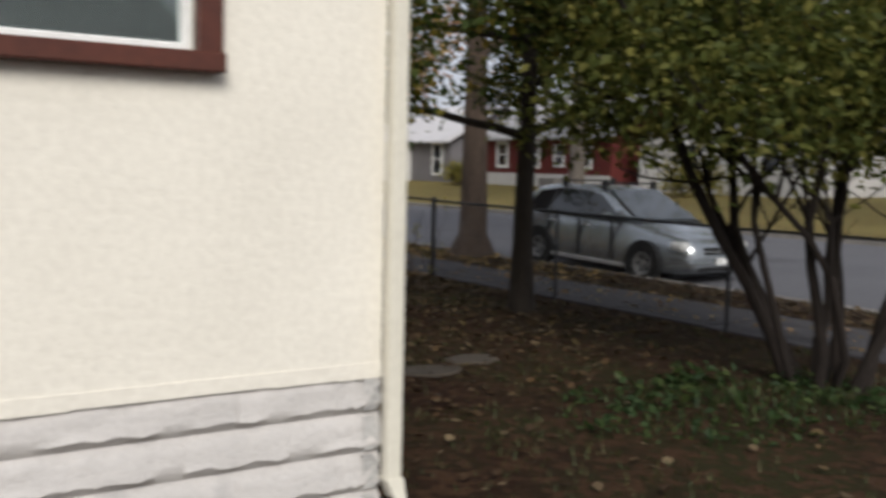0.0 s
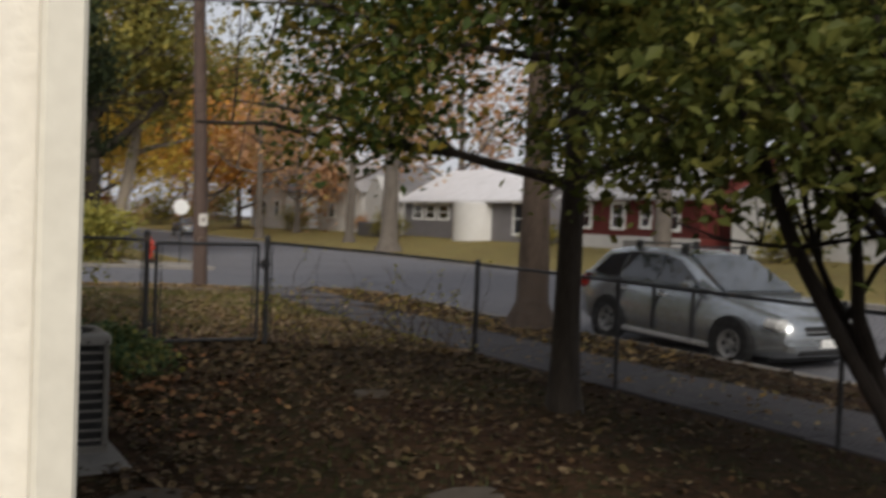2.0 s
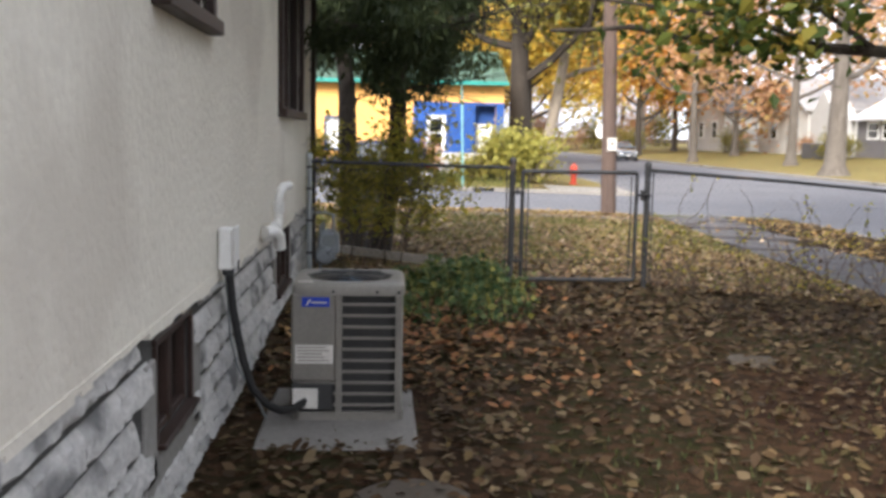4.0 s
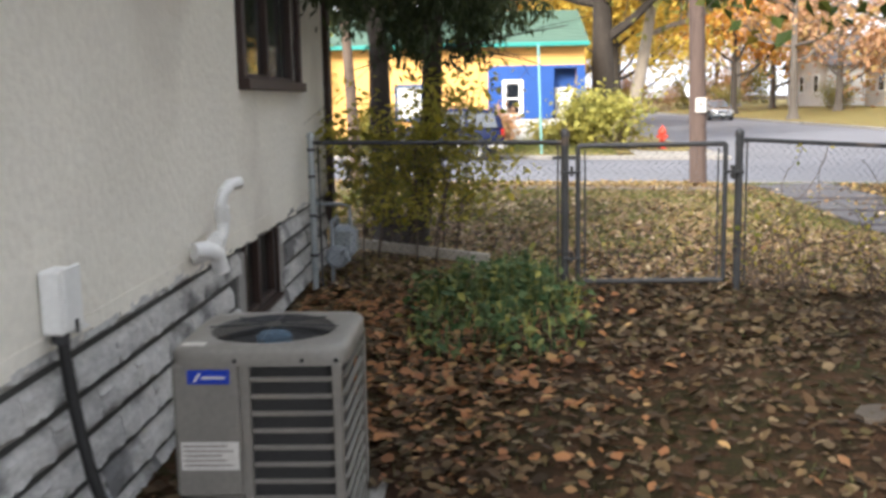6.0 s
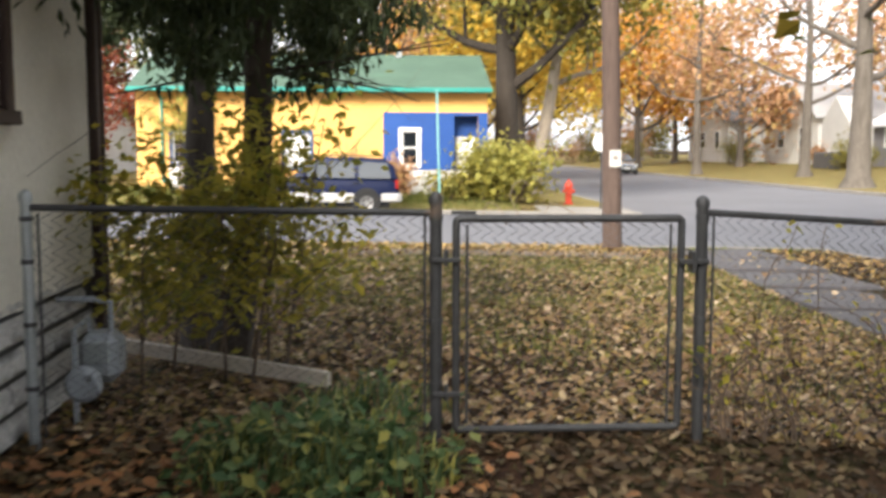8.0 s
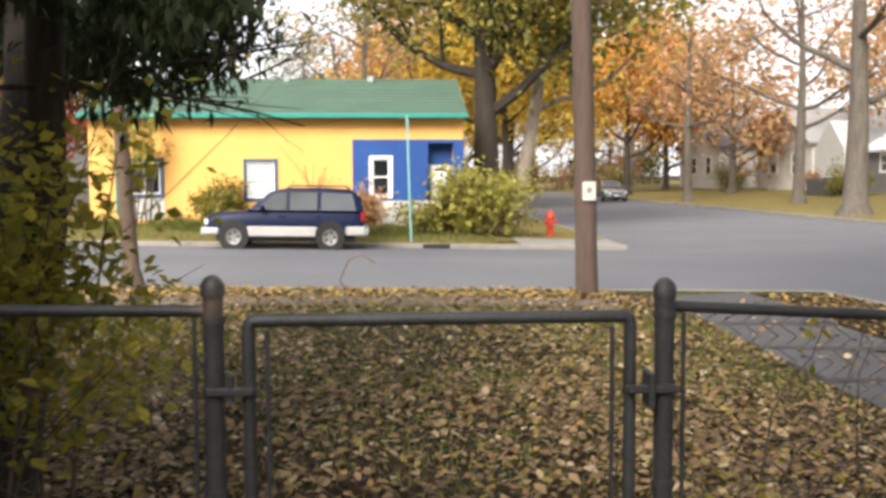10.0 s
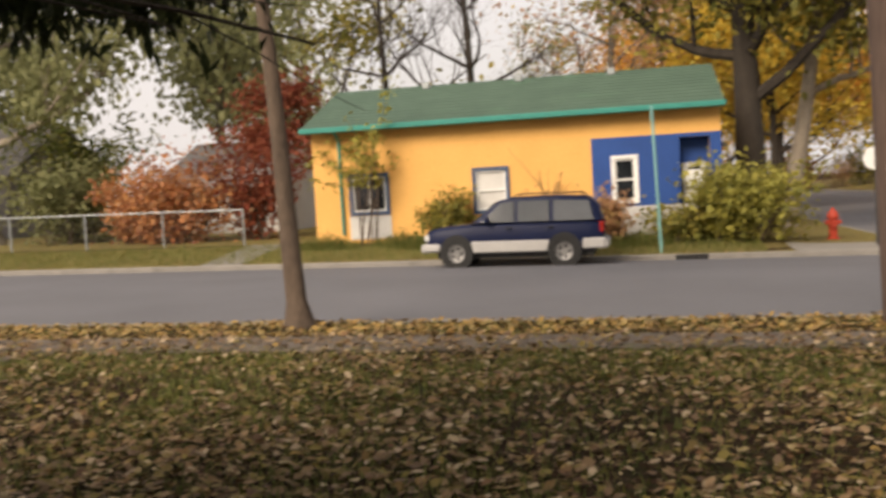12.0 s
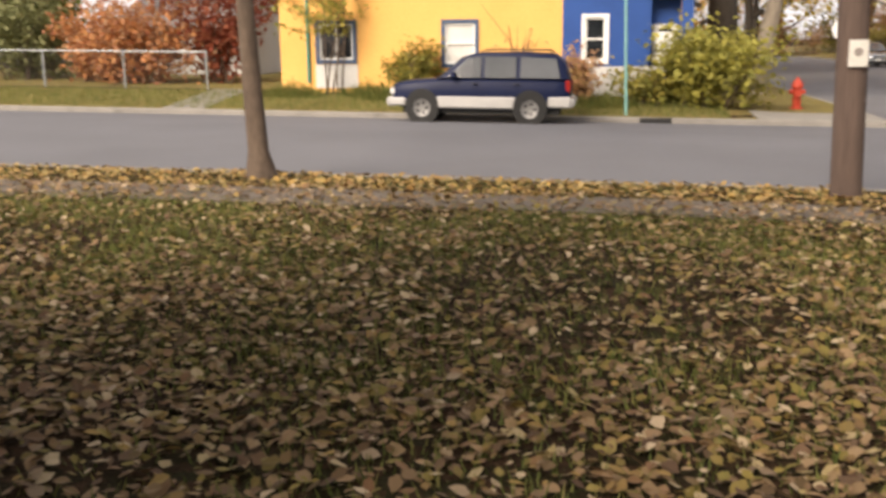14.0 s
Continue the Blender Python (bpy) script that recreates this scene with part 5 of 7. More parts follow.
# pair of dark cedars past the fence
for nm, x, y, h, r, sd in (("a", 0.52, 11.6, 8.0, 0.14, 41), ("b", 0.78, 11.1, 7.5, 0.12, 43)):
    th = thing("cedar_tree", "dark cedar with hanging sprays behind the fence", "tree", "cedars behind the fence")
    rnd = random.Random(sd)
    g, ends = Geo(), []
    lx, ly = (-0.12, 0.58) if nm == "a" else (0.10, 0.05)
    pts = [Vector((x + lx * min(t, 3.2) + 0.05 * math.sin(t * 2 + sd), y + ly * min(t, 3.2) + 0.04 * math.sin(t * 1.7), -0.05 + t)) for t in np.linspace(0, h, 12)]
    g.tube(pts, [r * (1.35 if i == 0 else 1 - 0.07 * i) for i in range(12)], 12)
    for k in range(38):
        t = rnd.uniform(0.29, 0.8) if k < 28 else rnd.uniform(0.6, 1.0)
        p = pts[min(11, int(t * 11 + 0.5))]
        a = rnd.uniform(0, 2 * math.pi)
        limb(g, rnd, p.copy(), Vector((math.cos(a), math.sin(a), rnd.uniform(-0.1, 0.2))).normalized(), rnd.uniform(1.2, 2.0) * (1.2 - 0.5 * t), 0.016, 1, ends, 5, 0.14, -0.005)
    part("trunk", g, M["bark"], th, smooth=True)
    ends += [e + Vector((rnd.gauss(0, 0.1), rnd.gauss(0, 0.1), -rnd.uniform(0.15, 0.6))) for e in ends if e.z < 3.8]
    ends = [e for e in ends if e.z < 4.6 and e.x < 1.9 and e.z > 2.02 + 0.15 * math.sin(e.x * 4) and not (e.x < 0.15 and e.y < 10.95) and e.x > -0.75]
    gaps = lambda e: noise.noise((e.x * 1.5, e.y * 1.5, e.z * 1.5)) > 0.06
    ends = [e for e in ends if gaps(e)]
    leaf_cloud("crown", ends, 18000, 0.12, 0.105, M["leaf_cedar"], th, sd, 0.9, 0.4, wide=0.15)

# yellowing saplings round the cedar trunks
rnd = random.Random(51)
for k in range(11):
    sb = thing("sapling", "thin sapling with yellow-green leaves by the trunks", "sapling", "saplings round the cedars")
    g, ends = Geo(), []
    p = Vector((rnd.uniform(0.35, 1.2), rnd.uniform(10.3, 11.2), -0.05))
    limb(g, rnd, p, Vector((rnd.gauss(0.06, 0.12), rnd.gauss(0, 0.12), 1)).normalized(), rnd.uniform(1.0, 1.75), 0.012, 1, ends, 5, 0.12, 0.12)
    part("stem", g, M["bark_brown"], sb)
    leaf_cloud("leaves", [e for e in ends if 0.5 < e.z < 1.85 and e.x < 1.75] or ends, 380, 0.13, 0.08, M["leaf_bush"], sb, 52 + k)


def weeds(name, label, centre, rx, ry, n_blade, n_leaf, seed, hgt=0.38, m="weed"):
    """A clump of long grass and broad weed leaves."""
    th = thing(name, label, "weeds", "", "stuff")
    rng = np.random.default_rng(seed)
    vs, fs = [], []
    for k in range(n_blade):
        a, q = rng.uniform(0, 2 * np.pi), math.sqrt(rng.random())
        x, y = centre[0] + rx * q * math.cos(a), centre[1] + ry * q * math.sin(a)
        z = land(x, y) - 0.02
        d = rng.uniform(0, 2 * np.pi)
        h = hgt * rng.uniform(0.45, 1.25) * (1.15 - 0.75 * q)
        w = rng.uniform(0.004, 0.009)
        bx, by = math.cos(d) * h * rng.uniform(0.2, 0.9), math.sin(d) * h * rng.uniform(0.2, 0.9)
        sx, sy = -math.sin(d) * w, math.cos(d) * w
        i = len(vs)
        vs += [(x - sx, y - sy, z), (x + sx, y + sy, z), (x + bx * 0.35 + sx, y + by * 0.35 + sy, z + h * 0.7), (x + bx * 0.35 - sx, y + by * 0.35 - sy, z + h * 0.7), (x + bx, y + by, z + h * rng.uniform(0.65, 1.0))]
        fs += [(i, i + 1, i + 2, i + 3), (i + 3, i + 2, i + 4)]
    part("blades", Geo().add(vs, fs), M[m], th)
    cs = []
    for k in range(max(20, n_leaf // 14)):
        a, q = rng.uniform(0, 2 * np.pi), math.sqrt(rng.random())
        x, y = centre[0] + rx * q * math.cos(a), centre[1] + ry * q * math.sin(a)
        cs.append((x, y, land(x, y) + rng.uniform(0.03, max(0.06, hgt * (1.0 - 0.65 * q)))))
    leaf_cloud("leaves", cs, n_leaf, 0.06, 0.075, M[m], th, seed + 1, 0.1, 0.5)
    return th


weeds("weed_clump", "dark green clump of long grass and weeds by the fence", (1.55, 8.6), 0.62, 0.45, 420, 900, 61, 0.42)
weeds("weed_patch", "sprawling green weeds in front of the gate post", (1.5, 7.7), 0.6, 0.7, 260, 420, 63, 0.26)
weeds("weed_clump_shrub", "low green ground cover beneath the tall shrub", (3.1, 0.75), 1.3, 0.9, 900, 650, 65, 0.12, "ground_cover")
weeds("weed_strip", "straggling weeds and grass along the fence foot", (1.75, 9.75), 0.55, 0.45, 260, 160, 67, 0.25)


def dry_vines(seed):
    th = thing("dry_vines", "bare brown vines tangled in the chain-link", "vine", "", "stuff")
    rnd = random.Random(seed)
    g, ends = Geo(), []
    for k in range(26):
        t = rnd.random()
        x, y = XP[2] + 0.1 + (P3[0] - XP[2]) * t, FY + (P3[1] - FY) * t
        p = Vector((x, y - 0.01, land(x, y)))
        d = Vector((rnd.gauss(0, 0.25), rnd.gauss(0, 0.05), 1))
        pts = [p.copy()]
        for j in range(rnd.randint(6, 12)):
            d = (d + Vector((rnd.gauss(0, 0.4), rnd.gauss(0, 0.08), rnd.gauss(0.05, 0.3)))).normalized()
            p = p + d * 0.11
            pts.append(p.copy())
            if rnd.random() < 0.3:
                ends.append(p.copy())
        g.tube(pts, [0.006 - 0.004 * i / len(pts) for i in range(len(pts))], 4, False)
    part("stem", g, M["bark_brown"], th)
    leaf_cloud("leaves", ends, 260, 0.05, 0.05, M["leaf_bush"], th, seed)


dry_vines(5)
dry_vines(6)

# pale dry vine stems curling over the top rail of the gate
for pts in ([(2.33, 1.14), (2.35, 1.215), (2.39, 1.21), (2.43, 1.165), (2.45, 1.10)], [(2.63, 1.13), (2.67, 1.21), (2.73, 1.195), (2.79, 1.16), (2.85, 1.09)], [(2.57, 1.30), (2.53, 1.325), (2.49, 1.31), (2.465, 1.25), (2.49, 1.19), (2.53, 1.12)]):
    st = thing("dry_vine", "pale dry vine stem curling over the gate rail", "vine", "dry vines on the gate")
    part("stem", Geo().tube([(x, FY + 0.03 + 0.01 * math.sin(40 * z), z) for x, z in pts], 0.0035, 6), M["twig"], st, smooth=True)

# ---- fallen leaves and grass ----
def scatter(name, label, n, xr, yr, size, material, seed, dens=None, lift=0.012):
    rng = np.random.default_rng(seed)
    x = rng.uniform(*xr, int(n * 2.2))
    y = rng.uniform(*yr, int(n * 2.2))
    ok = ~((x < 0.02) & (y > -0.02) & (y < HY + 0.02)) & ~((x > 0.18) & (x < 1.1) & (y > 4.28) & (y < 5.22))
    if dens is not None:
        ok &= rng.random(len(x)) < dens(x, y)
    x, y = x[ok][:n], y[ok][:n]
    n = len(x)
    z = np.array([land(a, b) for a, b in zip(x, y)]) + lift + rng.uniform(0, 0.02, n) + np.array([0.022 * noise.noise((a * 0.9, b * 0.9, 0)) + 0.012 * noise.noise((a * 3.1, b * 3.1, 5)) if b < 21 else 0 for a, b in zip(x, y)])
    s = size * rng.uniform(0.38, 1.25, n)
    az = rng.uniform(0, 2 * np.pi, n)
    ax = np.stack([np.cos(az), np.sin(az), rng.normal(0, 0.28, n)], 1)
    sd = np.stack([-np.sin(az), np.cos(az), rng.normal(0, 0.3, n)], 1)
    pos = np.stack([x, y, z], 1)
    S = s[:, None]
    curl = (rng.uniform(-0.1, 0.28, n) * s)[:, None] * np.array([0, 0, 1.0])
    wl = rng.uniform(0.26, 0.42, n)[:, None]
    base, tip = pos - ax * S * 0.5 + curl * 0.6, pos + ax * S * 0.5 + curl * 0.6
    l1, r1 = pos - ax * S * 0.12 + sd * S * wl + curl, pos - ax * S * 0.12 - sd * S * wl + curl
    l2, r2 = pos + ax * S * 0.2 + sd * S * wl * 0.75 + curl, pos + ax * S * 0.2 - sd * S * wl * 0.75 + curl
    v = np.stack([base, r1, r2, tip, l2, l1], 1).reshape(-1, 3)
    i = np.arange(n) * 6
    f = np.concatenate([np.stack([i, i + 1, i + 2, i + 3], 1), np.stack([i, i + 3, i + 4, i + 5], 1)])
    me = bpy.data.meshes.new(name)
    me.from_pydata(v.tolist(), [], f.tolist())
    me.materials.append(material)
    return tagged(new(name, me), label, "fallen leaves", "", "stuff")


# shade-darkened leaves, halved on the right so that ground reads darker
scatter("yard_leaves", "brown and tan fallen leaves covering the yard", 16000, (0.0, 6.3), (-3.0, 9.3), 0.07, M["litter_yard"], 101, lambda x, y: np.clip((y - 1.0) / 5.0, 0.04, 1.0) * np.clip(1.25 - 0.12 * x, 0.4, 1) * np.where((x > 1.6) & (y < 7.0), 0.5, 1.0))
scatter("rusty_leaves", "rust-brown fallen leaves drifted along the wall and trees", 2300, (0.05, 3.0), (4.8, 9.3), 0.08, M["litter_rust"], 102, lambda x, y: np.exp(-((x - 0.9) ** 2) / 0.9) * np.clip((y - 5.0) / 1.5, 0.15, 1))
scatter("lawn_leaves", "tan and yellow fallen leaves strewn over the front lawn", 42000, (-7.0, 6.4), (9.2, 18.7), 0.068, M["litter"], 103, lambda x, y: (0.45 + 0.55 * (x > -4)) * np.clip(1.0 - 0.45 * (y - 11.5) / 6.0, 0.5, 1.0) * np.clip(0.85 + 0.5 * np.sin(x * 1.1 + 0.7 * y) * np.sin(0.8 * y - x * 0.5), 0.35, 1.0))
scatter("verge_leaves", "golden fallen leaves piled along the kerb", 9000, (-16.0, 6.0), (19.6, 21.4), 0.08, M["litter_gold"], 104, None, 0.02)
scatter("side_verge_leaves", "golden fallen leaves on the side street verge", 1500, (7.95, 9.4), (8.0, 20.5), 0.10, M["litter_gold"], 105)
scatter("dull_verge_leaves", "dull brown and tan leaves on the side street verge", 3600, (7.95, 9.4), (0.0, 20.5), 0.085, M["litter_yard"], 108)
scatter("path_leaves", "scattered leaves on the pavement slabs", 4200, (-14, 6.3), (18.5, 19.7), 0.075, M["litter"], 106, None, 0.045)
scatter("side_path_leaves", "scattered leaves on the side pavement", 700, (6.5, 7.9), (0, 19), 0.08, M["litter"], 107, None, 0.045)


def turf(name, label, n, xr, yr, h, seed, dens, blade="grass"):
    rng = np.random.default_rng(seed)
    x, y = rng.uniform(*xr, n * 2), rng.uniform(*yr, n * 2)
    ok = (rng.random(n * 2) < dens(x, y)) & ~((x < 0.03) & (y < HY + 0.03) & (y > -0.03))
    x, y = x[ok][:n], y[ok][:n]
    n = len(x)
    z = np.array([land(a, b) for a, b in zip(x, y)]) - 0.01
    a = rng.uniform(0, 2 * np.pi, n)
    hh = h * rng.uniform(0.5, 1.3, n)
    w = 0.006
    p = np.stack([x, y, z], 1)
    sd = np.stack([-np.sin(a) * w, np.cos(a) * w, 0 * a], 1)
    tip = p + np.stack([np.cos(a) * hh * 0.6, np.sin(a) * hh * 0.6, hh], 1)
    v = np.stack([p - sd, p + sd, tip], 1).reshape(-1, 3)
    i = np.arange(n) * 3
    me = bpy.data.meshes.new(name)
    me.from_pydata(v.tolist(), [], np.stack([i, i + 1, i + 2], 1).tolist())
    me.materials.append(M[blade])
    return tagged(new(name, me), label, "grass", "", "stuff")


turf("lawn_grass", "short yellow-green lawn grass among fallen leaves", 80000, (-8, 6.4), (9.4, 18.7), 0.065, 201, lambda x, y: np.clip(0.15 + 0.14 * (y - 10.5), 0.12, 1.0) * (0.4 + 0.6 * (np.sin(x * 1.3 + 0.5) * np.sin(y * 0.9) > -0.2)))
turf("yard_grass", "sparse yard grass with shade-darkened blades", 9000, (0.3, 6.3), (-3, 9.2), 0.05, 202, lambda x, y: 0.2 + 0.5 * (np.sin(x * 1.7) * np.sin(y * 1.1 + 1) > 0.1), "yard_grass")
turf("verge_grass", "rough grass on the verges", 9000, (-16, 9.4), (19.7, 21.1), 0.06, 203, lambda x, y: 0.6 + 0 * x)
turf("far_verge_grass", "rough sunlit grass on the far side of the street", 30000, (-26, 6), (33.85, 37.0), 0.17, 204, lambda x, y: 0.6 + 0 * x)

# stepping stones sunk in the yard
for k, (x, y, r) in enumerate(((2.05, 2.75, 0.28), (2.6, 3.0, 0.25), (0.95, 3.55, 0.25), (3.4, 6.1, 0.2))):
    st = thing("stepping_stone", "flat dirt-stained stepping stone half sunk in leaves", "stone", "stepping stones in the yard")
    rnd = random.Random(k + 300)
    rad = [r * rnd.uniform(0.8, 1.1) for _ in range(12)]
    rings = [[(x + rad[i] * f_ * math.cos(i * math.pi / 6), y + rad[i] * f_ * 0.75 * math.sin(i * math.pi / 6), land(x, y) + z) for i in range(12)] for f_, z in ((1, -0.05), (1, 0.012), (0.93, 0.025))]
    part("stone", Geo().loft(rings), M["dirty_stone"], st)


# ---- vehicles ----
def car_ring(x, zb, zt, hb, ht, r=0.08, tumble=0.0, mid=None):
    """A cross-section at x: bottom half width hb, top half width ht, rounded shoulders."""
    zm = zb + (zt - zb) * 0.5
    hm = (max(hb, ht) if mid is None else hb + (ht - hb) * 0.5) + tumble
    return [(x, -hb * 0.9, zb), (x, -hb, zb + 0.06), (x, -hm, zm), (x, -ht, zt - r), (x, -ht + r * 0.35, zt - r * 0.3), (x, -ht + r, zt),
            (x, ht - r, zt), (x, ht - r * 0.35, zt - r * 0.3), (x, ht, zt - r), (x, hm, zm), (x, hb, zb + 0.06), (x, hb * 0.9, zb)]


def wheel(th, x, y, R, w, side):
    """side +1: outer face towards +y."""
    t = part("wheel", Geo().lathe([(R * 0.62, -w / 2), (R * 0.93, -w / 2), (R, -w * 0.32), (R, w * 0.32), (R * 0.93, w / 2), (R * 0.62, w / 2), (R * 0.62, -w / 2)], (0, 0, 0), 1, 26, False), M["black"], th, smooth=True)
    t.location = (x, y, R)
    g = Geo().lathe([(0.001, 0.02), (R * 0.16, 0.03), (R * 0.2, 0.0), (R * 0.52, 0.012), (R * 0.62, 0.045), (R * 0.64, 0.03), (R * 0.62, -0.05), (0.001, -0.05)], (0, 0, 0), 1, 26)
    rim = part("rim", g, M["rim"], t, smooth=True)
    rim.matrix_basis = Matrix.Translation((0, side * w * 0.34, 0)) @ Matrix.Rotation(0 if side > 0 else math.pi, 4, "Z")
    for k in range(5):
        a = 2 * math.pi * k / 5
        p = Vector((math.cos(a), 0, math.sin(a)))
        part("rim_slot", Geo().tube([tuple(p * R * 0.36 + Vector((0, side * (w * 0.34 + 0.016), 0))), tuple(p * R * 0.36 + Vector((0, side * (w * 0.34 - 0.02), 0)))], R * 0.105, 10), M["black"], t)
    return t


def panel(g, pts, off):
    """A thin plate over coplanar points, pushed off by a vector."""
    n = len(pts)
    a = [tuple(Vector(p) + Vector(off)) for p in pts]
    b = [tuple(Vector(p) - Vector(off) * 2) for p in pts]
    g.add(a + b, [tuple(range(n)), tuple(range(2 * n - 1, n - 1, -1))] + [(i, i + n, (i + 1) % n + n, (i + 1) % n) for i in range(n)])
    return g


def make_suv():
    """Front towards -x, right-hand origin between the wheels on the road."""
    th = thing("suv", "navy blue and silver two-tone SUV parked at the kerb", "car")
    W = 0.86
    L0, L1 = -2.2, 2.42
    st = [(-2.2, 0.5, 0.80, 0.66), (-2.12, 0.40, 0.92, 0.78), (-1.9, 0.36, 0.98, 0.84), (-1.2, 0.34, 1.04, W), (-0.85, 0.34, 1.06, W), (0.0, 0.34, 1.07, W), (1.0, 0.34, 1.07, W), (2.0, 0.36, 1.06, W), (2.28, 0.42, 1.04, 0.84), (2.36, 0.5, 1.0, 0.78)]
    part("body", Geo().loft([car_ring(x, zb, zt, w * 0.97, w * 0.95, 0.09, 0.02) for x, zb, zt, w in st]), M["navy"], th, smooth=True)
    gh = [(-0.98, 1.02, 1.05, 0.80, 0.78), (-0.30, 1.02, 1.60, 0.82, 0.66), (0.05, 1.02, 1.68, 0.82, 0.66), (1.2, 1.02, 1.70, 0.82, 0.66), (1.95, 1.02, 1.66, 0.82, 0.65), (2.22, 1.02, 1.45, 0.80, 0.66), (2.33, 1.02, 1.06, 0.78, 0.74)]
    part("cabin", Geo().loft([car_ring(x, zb, zt, hb, ht, 0.06, 0.0, 1) for x, zb, zt, hb, ht in gh]), M["navy"], th, smooth=True)
    for sgn in (-1, 1):
        def sp(x, z):
            t = (z - 1.08) / 0.56
            return (x, sgn * (0.832 - 0.155 * t), z)
        for pts in ([(-0.72, 1.09), (0.12, 1.09), (0.12, 1.58), (-0.22, 1.55)], [(0.22, 1.09), (1.0, 1.09), (1.0, 1.58), (0.22, 1.58)], [(1.12, 1.09), (2.12, 1.09), (2.0, 1.55), (1.12, 1.58)]):
            q = [sp(*p) for p in pts]
            part("side_window", panel(Geo(), q if sgn < 0 else q[::-1], (0, sgn * 0.012, 0.003)), M["suv_glass"], th)
        part("lower_cladding", Geo().box((-1.0, sgn * 0.80, 0.36), (1.0, sgn * 0.895, 0.64), 0.03), M["silver_trim"], th, "silver lower body band")
        part("lower_cladding", Geo().box((1.82, sgn * 0.70, 0.40), (2.40, sgn * 0.885, 0.66), 0.04), M["silver_trim"], th)
        part("lower_cladding", Geo().box((-2.24, sgn * 0.66, 0.40), (-1.80, sgn * 0.875, 0.60), 0.04), M["silver_trim"], th)
        part("headlight", Geo().box((-2.225, sgn * 0.45, 0.66), (-2.10, sgn * 0.78, 0.82), 0.03), M["lamp_glass"], th)
        part("tail_light", Geo().box((2.25, sgn * 0.70, 0.78), (2.37, sgn * 0.82, 1.05), 0.02), M["red_lens"], th)
        part("wing_mirror", Geo().box((-0.62, sgn * 0.86, 1.08), (-0.5, sgn * 1.04, 1.22), 0.03), M["navy"], th)
        for x in (-0.3, 0.75):
            part("door_handle", Geo().box((x + 0.2, sgn * 0.868, 0.93), (x + 0.36, sgn * 0.895, 0.96), 0.008), M["black"], th)
        for x in (-1.375, 1.375):
            part("wheel_arch", Geo().lathe([(0.30, -0.05), (0.435, -0.05), (0.435, 0.05), (0.30, 0.05), (0.30, -0.05)], (x, sgn * 0.845, 0.38), 1, 26, False), M["black"], th)
            wheel(th, x, sgn * 0.77, 0.355, 0.23, sgn)
        part("roof_rail", Geo().tube([(0.1, sgn * 0.56, 1.69), (0.2, sgn * 0.56, 1.75), (1.8, sgn * 0.56, 1.75), (1.9, sgn * 0.56, 1.68)], 0.018, 6), M["black"], th)
    part("front_bumper", Geo().box((-2.32, -0.82, 0.38), (-2.06, 0.82, 0.60), 0.05), M["silver_trim"], th)
    part("rear_bumper", Geo().box((2.24, -0.84, 0.40), (2.48, 0.84, 0.62), 0.05), M["silver_trim"], th)
    part("grille", Geo().box((-2.23, -0.42, 0.64), (-2.15, 0.42, 0.84), 0.02), M["chrome"], th)
    part("windscreen", panel(Geo(), [(-0.93, -0.70, 1.08), (-0.93, 0.70, 1.08), (-0.36, 0.60, 1.56), (-0.36, -0.60, 1.56)][::-1], (-0.02, 0, 0.02)), M["suv_glass"], th)
    part("underbody", Geo().box((-1.9, -0.7, 0.22), (2.1, 0.7, 0.42)), M["black"], th)
    return th


